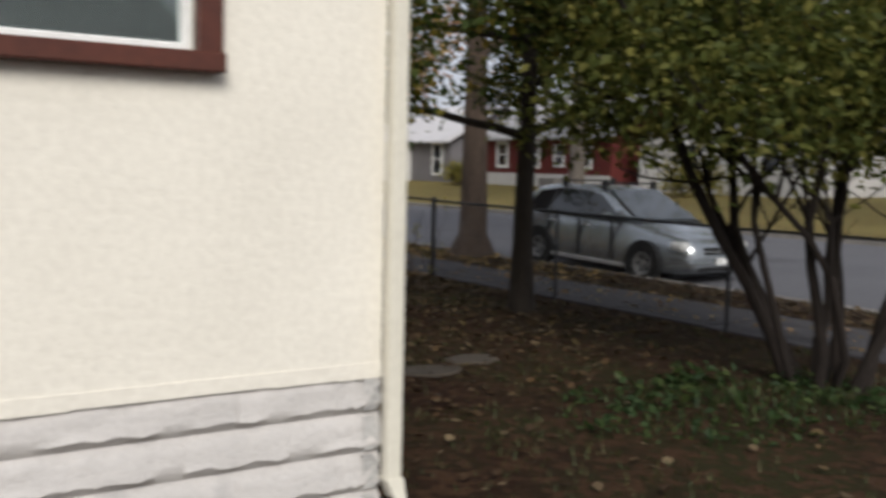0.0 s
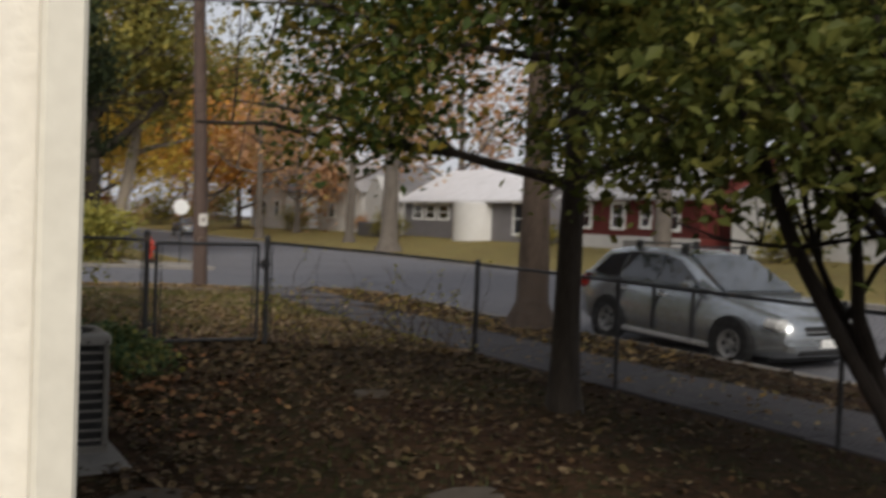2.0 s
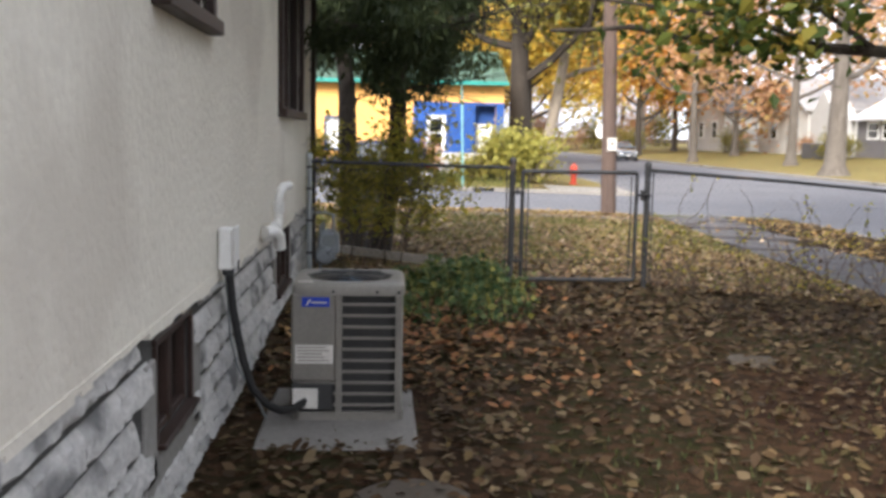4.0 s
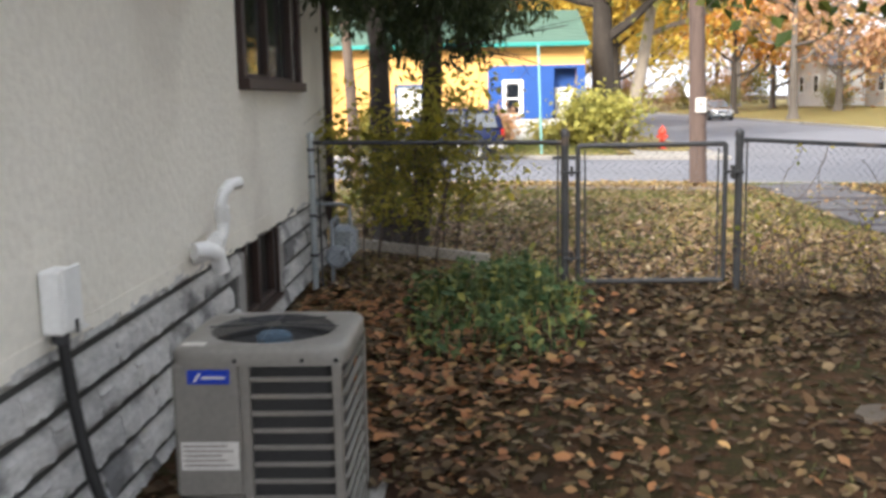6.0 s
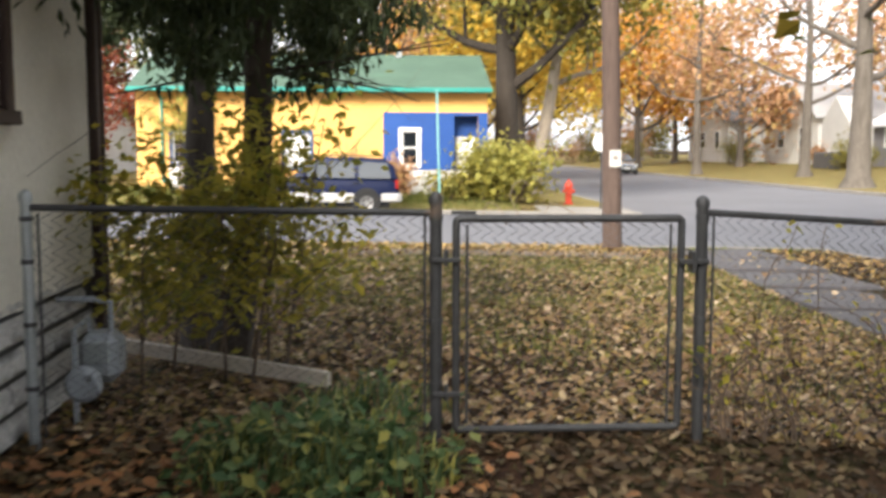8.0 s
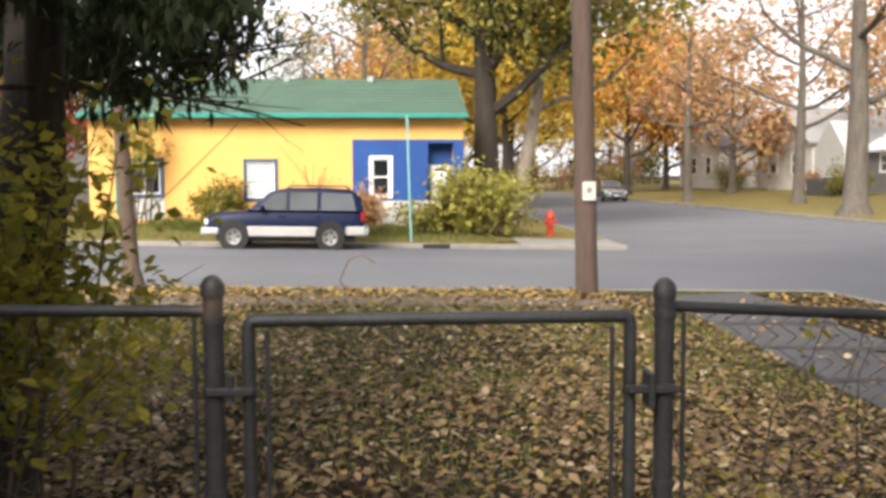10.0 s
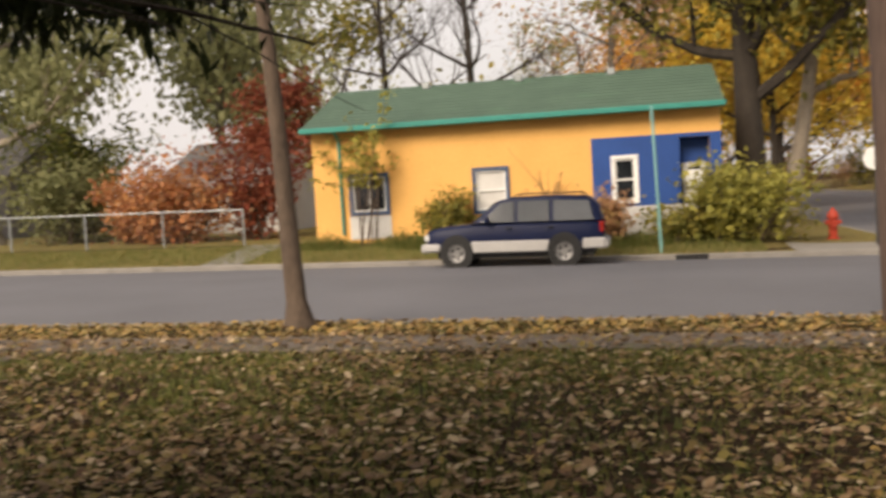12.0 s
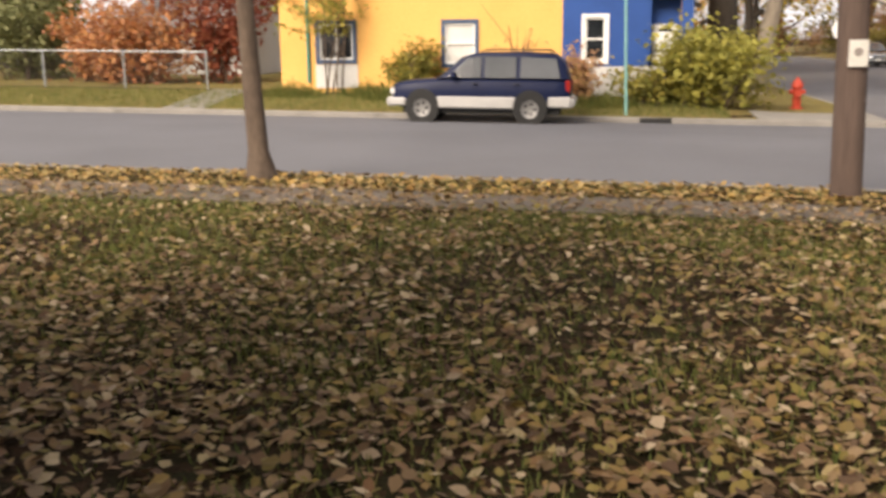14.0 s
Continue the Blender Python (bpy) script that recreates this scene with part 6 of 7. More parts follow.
def make_hatch():
    """Silver wagon, front towards -x."""
    th = thing("wagon_car", "silver station wagon with roof rack parked beside the kerb", "car")
    st = [(-2.22, 0.32, 0.60, 0.55), (-2.15, 0.24, 0.72, 0.72), (-1.95, 0.20, 0.80, 0.82), (-1.4, 0.19, 0.92, 0.885), (-0.85, 0.19, 0.99, 0.90), (0.0, 0.19, 1.0, 0.905), (1.0, 0.19, 1.02, 0.905), (1.9, 0.22, 1.03, 0.88), (2.2, 0.30, 0.98, 0.80), (2.28, 0.40, 0.9, 0.72)]
    part("body", Geo().loft([car_ring(x, zb, zt, w * 0.94, w * 0.9, 0.12, 0.03) for x, zb, zt, w in st]), M["silver"], th, smooth=True)
    gh = [(-1.08, 0.93, 0.96, 0.78, 0.74), (-0.55, 0.95, 1.215, 0.81, 0.68), (-0.12, 0.95, 1.46, 0.82, 0.63), (0.4, 0.95, 1.52, 0.82, 0.62), (1.2, 0.95, 1.50, 0.82, 0.62), (1.75, 0.95, 1.42, 0.81, 0.60), (2.1, 0.95, 1.15, 0.78, 0.64), (2.2, 0.95, 1.0, 0.75, 0.7)]
    part("cabin", Geo().loft([car_ring(x, zb, zt, hb, ht, 0.07, 0.0, 1) for x, zb, zt, hb, ht in gh]), M["silver"], th, smooth=True)
    for sgn in (-1, 1):
        def sp(x, z):
            t = (z - 1.01) / 0.44
            return (x, sgn * (0.832 - 0.195 * t), z)
        for pts in ([(-0.68, 1.02), (0.22, 1.02), (0.22, 1.42), (-0.05, 1.38)], [(0.28, 1.02), (1.1, 1.02), (1.1, 1.42), (0.28, 1.43)], [(1.16, 1.02), (1.85, 1.04), (1.55, 1.35), (1.16, 1.41)]):
            q = [sp(*p) for p in pts]
            part("side_window", panel(Geo(), q if sgn < 0 else q[::-1], (0, sgn * 0.012, 0.004)), M["car_glass"], th)
        part("headlight", Geo().box((-2.12, sgn * 0.46, 0.58), (-1.82, sgn * 0.80, 0.74), 0.05), M["lamp_glass"], th)
        part("tail_light", Geo().box((2.1, sgn * 0.55, 0.75), (2.26, sgn * 0.78, 0.95), 0.03), M["red_lens"], th)
        part("wing_mirror", Geo().box((-0.62, sgn * 0.86, 0.98), (-0.45, sgn * 1.04, 1.11), 0.04), M["silver"], th)
        part("side_skirt", Geo().box((-0.95, sgn * 0.80, 0.2), (1.0, sgn * 0.885, 0.27), 0.015), M["silver_trim"], th)
        for x in (-0.05, 0.85):
            part("door_handle", Geo().box((x, sgn * 0.90, 0.84), (x + 0.18, sgn * 0.93, 0.87), 0.008), M["silver_trim"], th)
        for x in (-0.6, 0.25, 1.12):
            part("door_seam", Geo().box((x, sgn * 0.85, 0.3), (x + 0.012, sgn * 0.917, 0.97)), M["black"], th)
        for x in (-1.35, 1.35):
            part("wheel_arch", Geo().lathe([(0.27, -0.05), (0.385, -0.05), (0.385, 0.05), (0.27, 0.05), (0.27, -0.05)], (x, sgn * 0.862, 0.325), 1, 26, False), M["black"], th)
            wheel(th, x, sgn * 0.79, 0.32, 0.21, sgn)
    for x in (-0.05, 1.0):
        part("roof_bar", Geo().box((x - 0.03, -0.66, 1.56), (x + 0.03, 0.66, 1.59), 0.012), M["black"], th)
        for sgn in (-1, 1):
            part("rack_foot", Geo().box((x - 0.05, sgn * 0.54, 1.46), (x + 0.05, sgn * 0.64, 1.62), 0.02), M["black"], th)
    part("windscreen", panel(Geo(), [(-1.0, -0.70, 0.99), (-1.0, 0.70, 0.99), (-0.17, 0.56, 1.45), (-0.17, -0.56, 1.45)][::-1], (-0.02, 0, 0.03)), M["suv_glass"], th)
    part("grille", Geo().box((-2.235, -0.40, 0.52), (-2.1, 0.40, 0.66), 0.03), M["black"], th)
    part("grille_bar", Geo().box((-2.25, -0.40, 0.58), (-2.2, 0.40, 0.605), 0.008), M["chrome"], th)
    part("bumper", Geo().box((-2.27, -0.70, 0.26), (-2.05, 0.70, 0.48), 0.07), M["silver"], th)
    part("lower_grille", Geo().box((-2.285, -0.55, 0.29), (-2.2, 0.55, 0.36), 0.02), M["black"], th)
    part("number_plate", Geo().box((-2.295, -0.16, 0.38), (-2.27, 0.16, 0.49), 0.004), M["sign_white"], th, "blank white number plate")
    part("underbody", Geo().box((-1.9, -0.7, 0.14), (1.9, 0.7, 0.3)), M["black"], th)
    return th


suv = make_suv()
suv.matrix_basis = pose(0.13, 32.75, land(0.13, 32.4) + 0.005, 0, 0.97, 0) @ Matrix.Diagonal((0.895, 0.95, 0.94, 1))
wag = make_hatch()
wag.matrix_basis = pose(10.62, 9.62, land(10.5, 9.6) + 0.005, 0, -1.6, 90)
far_suv = copy_thing(wag, pose(19.6, 78, land(19.6, 78) + 0.01, 0, 0, 90))
far_suv["label"] = "silver car parked far up the street"

# ---- utility pole, signs, hydrant ----
up = thing("utility_pole", "tall weathered brown wooden utility pole at the corner", "utility pole")
PX, PY = 5.62, 20.42
part("pole", Geo().tube([(PX, PY, -0.2), (PX - 0.08, PY, 3.0), (PX - 0.32, PY, 9.5)], [0.165, 0.15, 0.115], 16), M["pole"], up, smooth=True)
part("notice", Geo().box((PX - 0.115, PY - 0.20, 1.2), (PX + 0.075, PY - 0.18, 1.47), 0.004), M["paper"], up, "small white notice on the pole")
part("notice_mark", Geo().tube([(PX - 0.02, PY - 0.204, 1.35), (PX - 0.02, PY - 0.198, 1.35)], 0.045, 12), M["print_ink"], up)
part("crossarm", Geo().box((PX - 1.4, PY - 0.06, 8.7), (PX + 0.8, PY + 0.06, 8.82), 0.01), M["pole"], up)
ss = thing("stop_sign", "back of a pale octagonal stop sign on a post", "road sign")
SX, SY = 8.6, 34.8
zs = land(SX, SY)
part("post", Geo().tube([(SX, SY, zs - 0.1), (SX, SY, zs + 2.4)], 0.03, 8), M["galv"], ss)
part("plate", Geo().lathe([(0.001, 0.0), (0.30, 0.0), (0.30, 0.006), (0.001, 0.006)], (SX, SY - 0.04, zs + 2.1), 1, 8), M["sign_white"], ss)
hy = thing("fire_hydrant", "red fire hydrant on the grass by the corner", "fire hydrant")
HXX, HYY = 8.0, 37.0
zh = land(HXX, HYY)
part("barrel", Geo().lathe([(0.17, 0.0), (0.17, 0.05), (0.11, 0.07), (0.11, 0.55), (0.15, 0.57), (0.15, 0.62), (0.13, 0.7), (0.06, 0.78), (0.03, 0.8), (0.03, 0.85), (0.001, 0.86)], (HXX, HYY, zh), 2, 16), M["hydrant"], hy, smooth=True)
part("nozzle", Geo().tube([(HXX, HYY - 0.22, zh + 0.42), (HXX, HYY, zh + 0.42)], 0.085, 12), M["hydrant"], hy)
for s in (-1, 1):
    part("nozzle", Geo().tube([(HXX + s * 0.2, HYY, zh + 0.46), (HXX, HYY, zh + 0.46)], 0.06, 12), M["hydrant"], hy)
gpst = thing("street_post", "thin pale teal post at the kerb", "post")
part("post", Geo().tube([(3.54, 34.1, land(3.54, 34.1) - 0.1), (3.44, 34.1, 3.25)], 0.034, 10), M["pale_teal"], gpst, smooth=True)
dr = thing("storm_drain", "dark storm drain opening in the kerb", "drain")
part("opening", Geo().box((3.85, KERB_N - 0.02, -0.46), (4.6, KERB_N + 0.05, -0.33), 0.01), M["black"], dr)

# ---- orange building across the street ----
OB = thing("orange_building", "long orange building with green roof and blue corner", "building")
BX0, BX1, BY0, BY1, BZ0, EAVE, RIDGE = -6.13, 5.27, 37.07, 44.07, -0.2, 3.44, 4.69
OW = [(-4.98, -4.0, 1.03, 2.01), (-1.39, -0.55, 0.9, 2.0), (2.44, 2.985, 0.965, 2.10)]
REC = (4.18, 4.97, 0.5, 2.58)
part("wall", wall_with_holes(1, BY0, 0.2, BX0, BX1, BZ0, EAVE, OW + [REC]), M["orange"], OB)
for x0, x1 in ((BX0, BX0 + 0.2), (BX1 - 0.2, BX1)):
    part("gable_wall", Geo().prism([(BY0 + 0.2, BZ0), (BY1, BZ0), (BY1, EAVE), ((BY0 + BY1) / 2, RIDGE), (BY0 + 0.2, EAVE + 0.1)], 0, x0, x1), M["orange"], OB)
part("wall", Geo().box((BX0 + 0.2, BY1 - 0.2, BZ0), (BX1 - 0.2, BY1, EAVE)), M["orange"], OB)
o = 0.4
slope = (RIDGE - EAVE) / ((BY1 - BY0) / 2)
for nm, s in (("front", 1), ("back", -1)):
    ya, yb = (BY0 - o, (BY0 + BY1) / 2) if s > 0 else ((BY0 + BY1) / 2, BY1 + o)
    za, zb = (EAVE - o * slope + 0.06, RIDGE + 0.06) if s > 0 else (RIDGE + 0.06, EAVE - o * slope + 0.06)
    rfp = part("roof", Geo().prism([(ya, za), (yb, zb), (yb, zb + 0.12), (ya, za + 0.12)], 0, BX0 - 0.18, BX1 + 0.1), M["roof_green"], OB, "faded green roof")
    if s > 0:
        for k in range(12):
            t = (k + 0.5) / 12
            part("shingle_course", Geo().box((BX0 - 0.17, ya + (yb - ya) * t - 0.02, za + (zb - za) * t + 0.11), (BX1 + 0.09, ya + (yb - ya) * t + 0.02, za + (zb - za) * t + 0.135)), M["roof_green"], rfp)
        for x in (-3.3, -0.4, 2.4):
            t = 0.9
            part("roof_vent", Geo().box((x - 0.12, ya + (yb - ya) * t - 0.12, za + (zb - za) * t + 0.1), (x + 0.12, ya + (yb - ya) * t + 0.12, za + (zb - za) * t + 0.32), 0.03), M["galv_light"], rfp)
part("gutter", Geo().box((BX0 - 0.2, BY0 - o - 0.12, EAVE - o * slope + 0.02), (BX1 + 0.12, BY0 - o - 0.004, EAVE - o * slope + 0.17), 0.02), M["teal"], OB, "teal gutter")
part("downspout", Geo().tube([(-5.3, BY0 - o - 0.06, EAVE - 0.1), (-5.3, BY0 - 0.06, EAVE - 0.35), (-5.3, BY0 - 0.06, 0.4)], 0.045, 8), M["teal"], OB)
for x0, x1, z0, z1 in ((1.84, 2.44, 0.80, 2.69), (2.985, 4.18, 0.80, 2.69), (2.44, 2.985, 2.10, 2.69), (2.44, 2.985, 0.80, 0.965), (4.18, 4.97, 2.58, 2.69), (4.97, 5.274, 0.80, 2.69)):
    part("blue_panel", Geo().box((x0, BY0 - 0.03, z0), (x1, BY0 + 0.01, z1)), M["blue"], OB, "bright blue painted wall panel")
part("recess_wall", Geo().box((4.18, BY0 + 0.5, 0.5), (4.97, BY0 + 0.56, 2.58)), M["blue"], OB)
for x in (4.16, 4.97):
    part("recess_wall", Geo().box((x, BY0 + 0.2, 0.5), (x + 0.02, BY0 + 0.5, 2.58)), M["blue"], OB)
dd = part("door", Geo().box((4.25, BY0 + 0.44, 0.5), (4.9, BY0 + 0.495, 1.9), 0.01), M["white"], OB, "white door")
part("notice_board", Geo().box((4.34, BY0 + 0.0, 0.5), (4.88, BY0 + 0.05, 1.70), 0.01), M["white"], OB, "white half-height screen in the recess")
part("door_pane", Geo().box((4.4, BY0 + 0.43, 1.4), (4.75, BY0 + 0.445, 1.78)), M["car_glass"], dd)
part("foundation", Geo().box((1.84, BY0 - 0.035, -0.2), (5.28, BY0 + 0.012, 0.80)), M["siding_white"], OB, "white painted foundation band")
part("foundation", Geo().box((-5.1, BY0 - 0.03, 0.25), (-3.88, BY0 + 0.01, 0.9)), M["siding_white"], OB)


def far_window(th, x0, x1, z0, z1, y, frame_m, pane_m, casing_m, cw=0.1, cols=1, rows=2):
    w = part("window", Geo().box((x0, y + 0.05, z0), (x1, y + 0.07, z1)), pane_m, th)
    g = Geo()
    g.box((x0 - cw, y - 0.045, z0 - cw), (x0, y + 0.04, z1 + cw))
    g.box((x1, y - 0.045, z0 - cw), (x1 + cw, y + 0.04, z1 + cw))
    g.box((x0, y - 0.045, z0 - cw), (x1, y + 0.04, z0))
    g.box((x0, y - 0.045, z1), (x1, y + 0.04, z1 + cw))
    part("casing", g, casing_m, w)
    f = 0.05
    g = Geo()
    for k in range(cols + 1):
        x = x0 + (x1 - x0 - f) * k / cols
        g.box((x, y + 0.0, z0), (x + f, y + 0.05, z1))
    for k in range(rows + 1):
        z = z0 + (z1 - z0 - f) * k / rows
        g.box((x0, y - 0.004, z), (x1, y + 0.046, z + f))
    part("window_frame", g, frame_m, w)
    return w


far_window(OB, -4.98, -4.0, 1.03, 2.01, BY0, M["white"], M["car_glass"], M["slate"], 0.11, 2, 1)
far_window(OB, -1.39, -0.55, 0.9, 2.0, BY0, M["white"], M["siding_white"], M["slate"], 0.1, 1, 2)
far_window(OB, 2.44, 2.985, 0.965, 2.10, BY0 - 0.03, M["white"], M["car_glass"], M["white"], 0.09, 1, 2)


# ---- houses beyond the streets ----
def house(name, label, x0, x1, y0, y1, zb, eave, ridge, wall_m, roof_m, along, windows, face, porch=None, chimney=False):
    """A plain gabled house; windows as (a0, a1, z0, z1) on the face ('w' at x0 or 's' at y0)."""
    th = thing(name, label, "house")
    part("wall", Geo().box((x0, y0, zb - 1.0), (x1, y1, eave)), wall_m, th)
    o = 0.45
    if along == "y":
        cxm = (x0 + x1) / 2
        part("gable", Geo().add([(x0 + 0.02, y, z) if i == 0 else ((x1 - 0.02, y, z) if i == 1 else (cxm, y, z)) for y in (y0 + 0.01, y1 - 0.01) for i, z in enumerate((eave, eave, ridge - 0.08))], [(0, 1, 2), (5, 4, 3), (0, 3, 4, 1), (1, 4, 5, 2), (2, 5, 3, 0)]), wall_m, th)
        for s in (-1, 1):
            xe = cxm + s * ((x1 - x0) / 2 + o)
            ze = eave - 0.15
            part("roof", Geo().add([(cxm, y0 - o, ridge), (xe, y0 - o, ze), (xe, y1 + o, ze), (cxm, y1 + o, ridge), (cxm, y0 - o, ridge + 0.15), (xe, y0 - o, ze + 0.15), (xe, y1 + o, ze + 0.15), (cxm, y1 + o, ridge + 0.15)], [(0, 1, 2, 3), (7, 6, 5, 4), (0, 4, 5, 1), (1, 5, 6, 2), (2, 6, 7, 3), (3, 7, 4, 0)]), roof_m, th)
    else:
        cym = (y0 + y1) / 2
        part("gable", Geo().add([(x, y, z) for x in (x0 + 0.01, x1 - 0.01) for y, z in ((y0 + 0.02, eave), (y1 - 0.02, eave), (cym, ridge - 0.08))], [(0, 1, 2), (5, 4, 3), (0, 3, 4, 1), (1, 4, 5, 2), (2, 5, 3, 0)]), wall_m, th)
        for s in (-1, 1):
            ye = cym + s * ((y1 - y0) / 2 + o)
            ze = eave - 0.15
            part("roof", Geo().add([(x0 - o, cym, ridge), (x0 - o, ye, ze), (x1 + o, ye, ze), (x1 + o, cym, ridge), (x0 - o, cym, ridge + 0.15), (x0 - o, ye, ze + 0.15), (x1 + o, ye, ze + 0.15), (x1 + o, cym, ridge + 0.15)], [(0, 1, 2, 3), (7, 6, 5, 4), (0, 4, 5, 1), (1, 5, 6, 2), (2, 6, 7, 3), (3, 7, 4, 0)]), roof_m, th)
    for a0, a1, z0, z1 in windows:
        if face == "w":
            w = part("window", Geo().box((x0 - 0.03, a0, z0), (x0 - 0.01, a1, z1)), M["car_glass"], th)
            g = Geo()
            c = 0.16
            g.box((x0 - 0.07, a0 - c, z0 - c), (x0 - 0.004, a0, z1 + c))
            g.box((x0 - 0.07, a1, z0 - c), (x0 - 0.004, a1 + c, z1 + c))
            g.box((x0 - 0.07, a0, z1), (x0 - 0.004, a1, z1 + c))
            g.box((x0 - 0.07, a0, z0 - c), (x0 - 0.004, a1, z0))
            g.box((x0 - 0.06, a0, (z0 + z1) / 2 - 0.03), (x0 - 0.004, a1, (z0 + z1) / 2 + 0.03))
            part("window_frame", g, M["white"], w)
        else:
            far_window(th, a0, a1, z0, z1, y0 - 0.06, M["white"], M["car_glass"], M["white"], 0.12)
    if chimney:
        part("chimney", Geo().box(((x0 + x1) / 2 - 0.4, y0 + 2, eave), ((x0 + x1) / 2 + 0.4, y0 + 2.8, ridge + 0.9), 0.03), M["siding_red"], th)
    return th


rh = house("red_house", "dark red clapboard house with white window frames", 33.0, 41, 33.9, 45.0, 0.6, 3.15, 5.6, M["siding_red"], M["roof_grey"], "y", [(35.45, 36.35, 1.6, 2.9), (37.6, 38.2, 1.7, 2.6), (39.7, 40.6, 1.6, 2.8), (42.6, 43.4, 1.6, 2.8)], "w")
part("foundation", Geo().box((32.93, 33.9, 0.2), (33.0, 45.0, 1.15)), M["siding_white"], rh, "white foundation band")
part("step", Geo().box((32.0, 37.2, 0.2), (32.92, 38.5, 0.95), 0.03), M["concrete"], rh)
for k in range(13):
    part("clapboard", Geo().box((32.965, 33.91, 1.17 + k * 0.15), (32.99, 44.99, 1.185 + k * 0.15)), M["siding_red"], rh)
gh_ = house("grey_house", "grey house with pale roof and a rounded pale bay", 33.0, 41, 48.5, 66.0, 0.6, 3.05, 5.4, M["siding_grey"], M["roof_pale"], "y", [(59.0, 60.3, 1.8, 2.7), (61.0, 62.3, 1.8, 2.7), (63.0, 64.3, 1.8, 2.7), (49.5, 50.4, 1.0, 2.8)], "w")
part("bay", Geo().lathe([(1.9, 0.2), (1.9, 2.85), (1.5, 2.95), (0.001, 3.0)], (33.3, 55.0, 0), 2, 24), M["siding_white"], gh_, "rounded pale bay", smooth=True)
part("porch_gable", Geo().prism([(66.2, 0.2), (70.2, 0.2), (70.2, 3.3), (68.2, 5.0), (66.2, 3.3)], 0, 31.5, 33.0), M["siding_white"], gh_, "white gabled porch front")
part("hedge", Geo().box((30.4, 65.0, 0.2), (31.3, 69.0, 1.35), 0.1), M["roof_dark"], gh_, "dark low porch wall")
sw_ = house("white_house", "small white house with grey roof", 33.5, 41, 22.5, 32.4, 0.6, 3.0, 4.9, M["siding_white"], M["roof_grey"], "x", [(24.0, 25.0, 1.6, 2.7), (28.5, 29.5, 1.6, 2.7)], "w")
house("brick_house", "low red brick house behind a lawn", 35, 43, 2.0, 16.0, 0.6, 3.2, 5.2, M["siding_red"], M["roof_dark"], "y", [(5.0, 6.2, 1.5, 2.8), (10.0, 11.4, 1.5, 2.8)], "w")
house("white_house", "white house far up the side street", 33, 41, 74, 84, 0.6, 3.9, 6.4, M["siding_white"], M["roof_grey"], "x", [(76, 77.2, 1.7, 3.1), (80, 81.2, 1.7, 3.1)], "w")
house("white_house", "white house far up the side street", 32, 40, 90, 101, 0.6, 4.0, 6.6, M["siding_white"], M["roof_dark"], "x", [(92, 93.2, 1.7, 3.1), (96, 97.2, 1.7, 3.1)], "w")
house("white_house", "white house at the far end of the street", 0, 9, 84, 94, 0.5, 4.0, 6.8, M["siding_white"], M["roof_grey"], "y", [(2, 3, 1.6, 3.0), (6, 7, 1.6, 3.0)], "s")
house("grey_roof_house", "pale house with grey roof behind red bushes", -15.2, -10.2, 46, 54, 0.3, 2.3, 4.0, M["siding_white"], M["roof_grey"], "x", [(-14, -13, 0.9, 1.9)], "s")
house("dark_house", "dark blue house among trees", -31, -23, 47, 55, 0.4, 3.2, 5.4, M["siding_grey"], M["roof_dark"], "x", [(-28, -27, 1.3, 2.6)], "s")
house("white_house", "white house far across the street", -46, -36, 45, 54, 0.4, 3.4, 6.0, M["siding_white"], M["roof_dark"], "y", [(-42, -41, 1.3, 2.6)], "s")
# added house behind the path's start, never in view
house("neighbour_house", "plain pale house added out of view to the south", -6, 4, -24, -14, 0.0, 3.2, 5.6, M["siding_white"], M["roof_dark"], "x", [], "s")

# ---- far fence along the lots across the street ----
ff = thing("fence", "long chain-link fence across the street", "fence")
FZ = lambda x: land(x, 37.6)
for k in range(11):
    x = -8.6 - k * 2.6
    part("post", Geo().tube([(x, 37.6, FZ(x) - 0.1), (x, 37.6, FZ(x) + 1.12)], 0.035, 8), M["galv_light"], ff)
part("rail", Geo().tube([(-8.6, 37.6, FZ(-8.6) + 1.08), (-34.6, 37.6, FZ(-34.6) + 1.08)], 0.022, 6), M["galv_light"], ff)
part("chain_link", chain_mesh((-8.6, 37.6), (-34.6, 37.6), FZ(-8.6) + 0.02, FZ(-8.6) + 1.07, FZ(-34.6) + 0.02, FZ(-34.6) + 1.07, 0.14, 0.004), M["wire"], ff)

# ---- trees and bushes beyond ----
def bush(name, label, x, y, rx, rz, leaf, n, size, seed, zb=None, gappy=1.0, low=0.0, stems=14):
    th = thing(name, label, "bush")
    rnd = random.Random(seed)
    z = land(x, y) if zb is None else zb
    g, ends = Geo(), []
    for k in range(stems):
        a = rnd.uniform(0, 6.28)
        p = Vector((x + rnd.uniform(-0.4, 0.4) * rx, y + rnd.uniform(-0.3, 0.3) * rx, z - 0.05))
        limb(g, rnd, p, Vector((math.cos(a) * 0.6 * rx / rz, math.sin(a) * 0.6 * rx / rz, 1)).normalized(), rz * rnd.uniform(0.6, 1.0), 0.03, 1, ends, 5, 0.2, 0.02)
    part("stem", g, M["bark_brown"], th)
    ends = [e for e in ends if e.z > z + low] or ends
    leaf_cloud("leaves", ends, n, 0.16 * rx * gappy, size, M[leaf], th, seed)
    return th


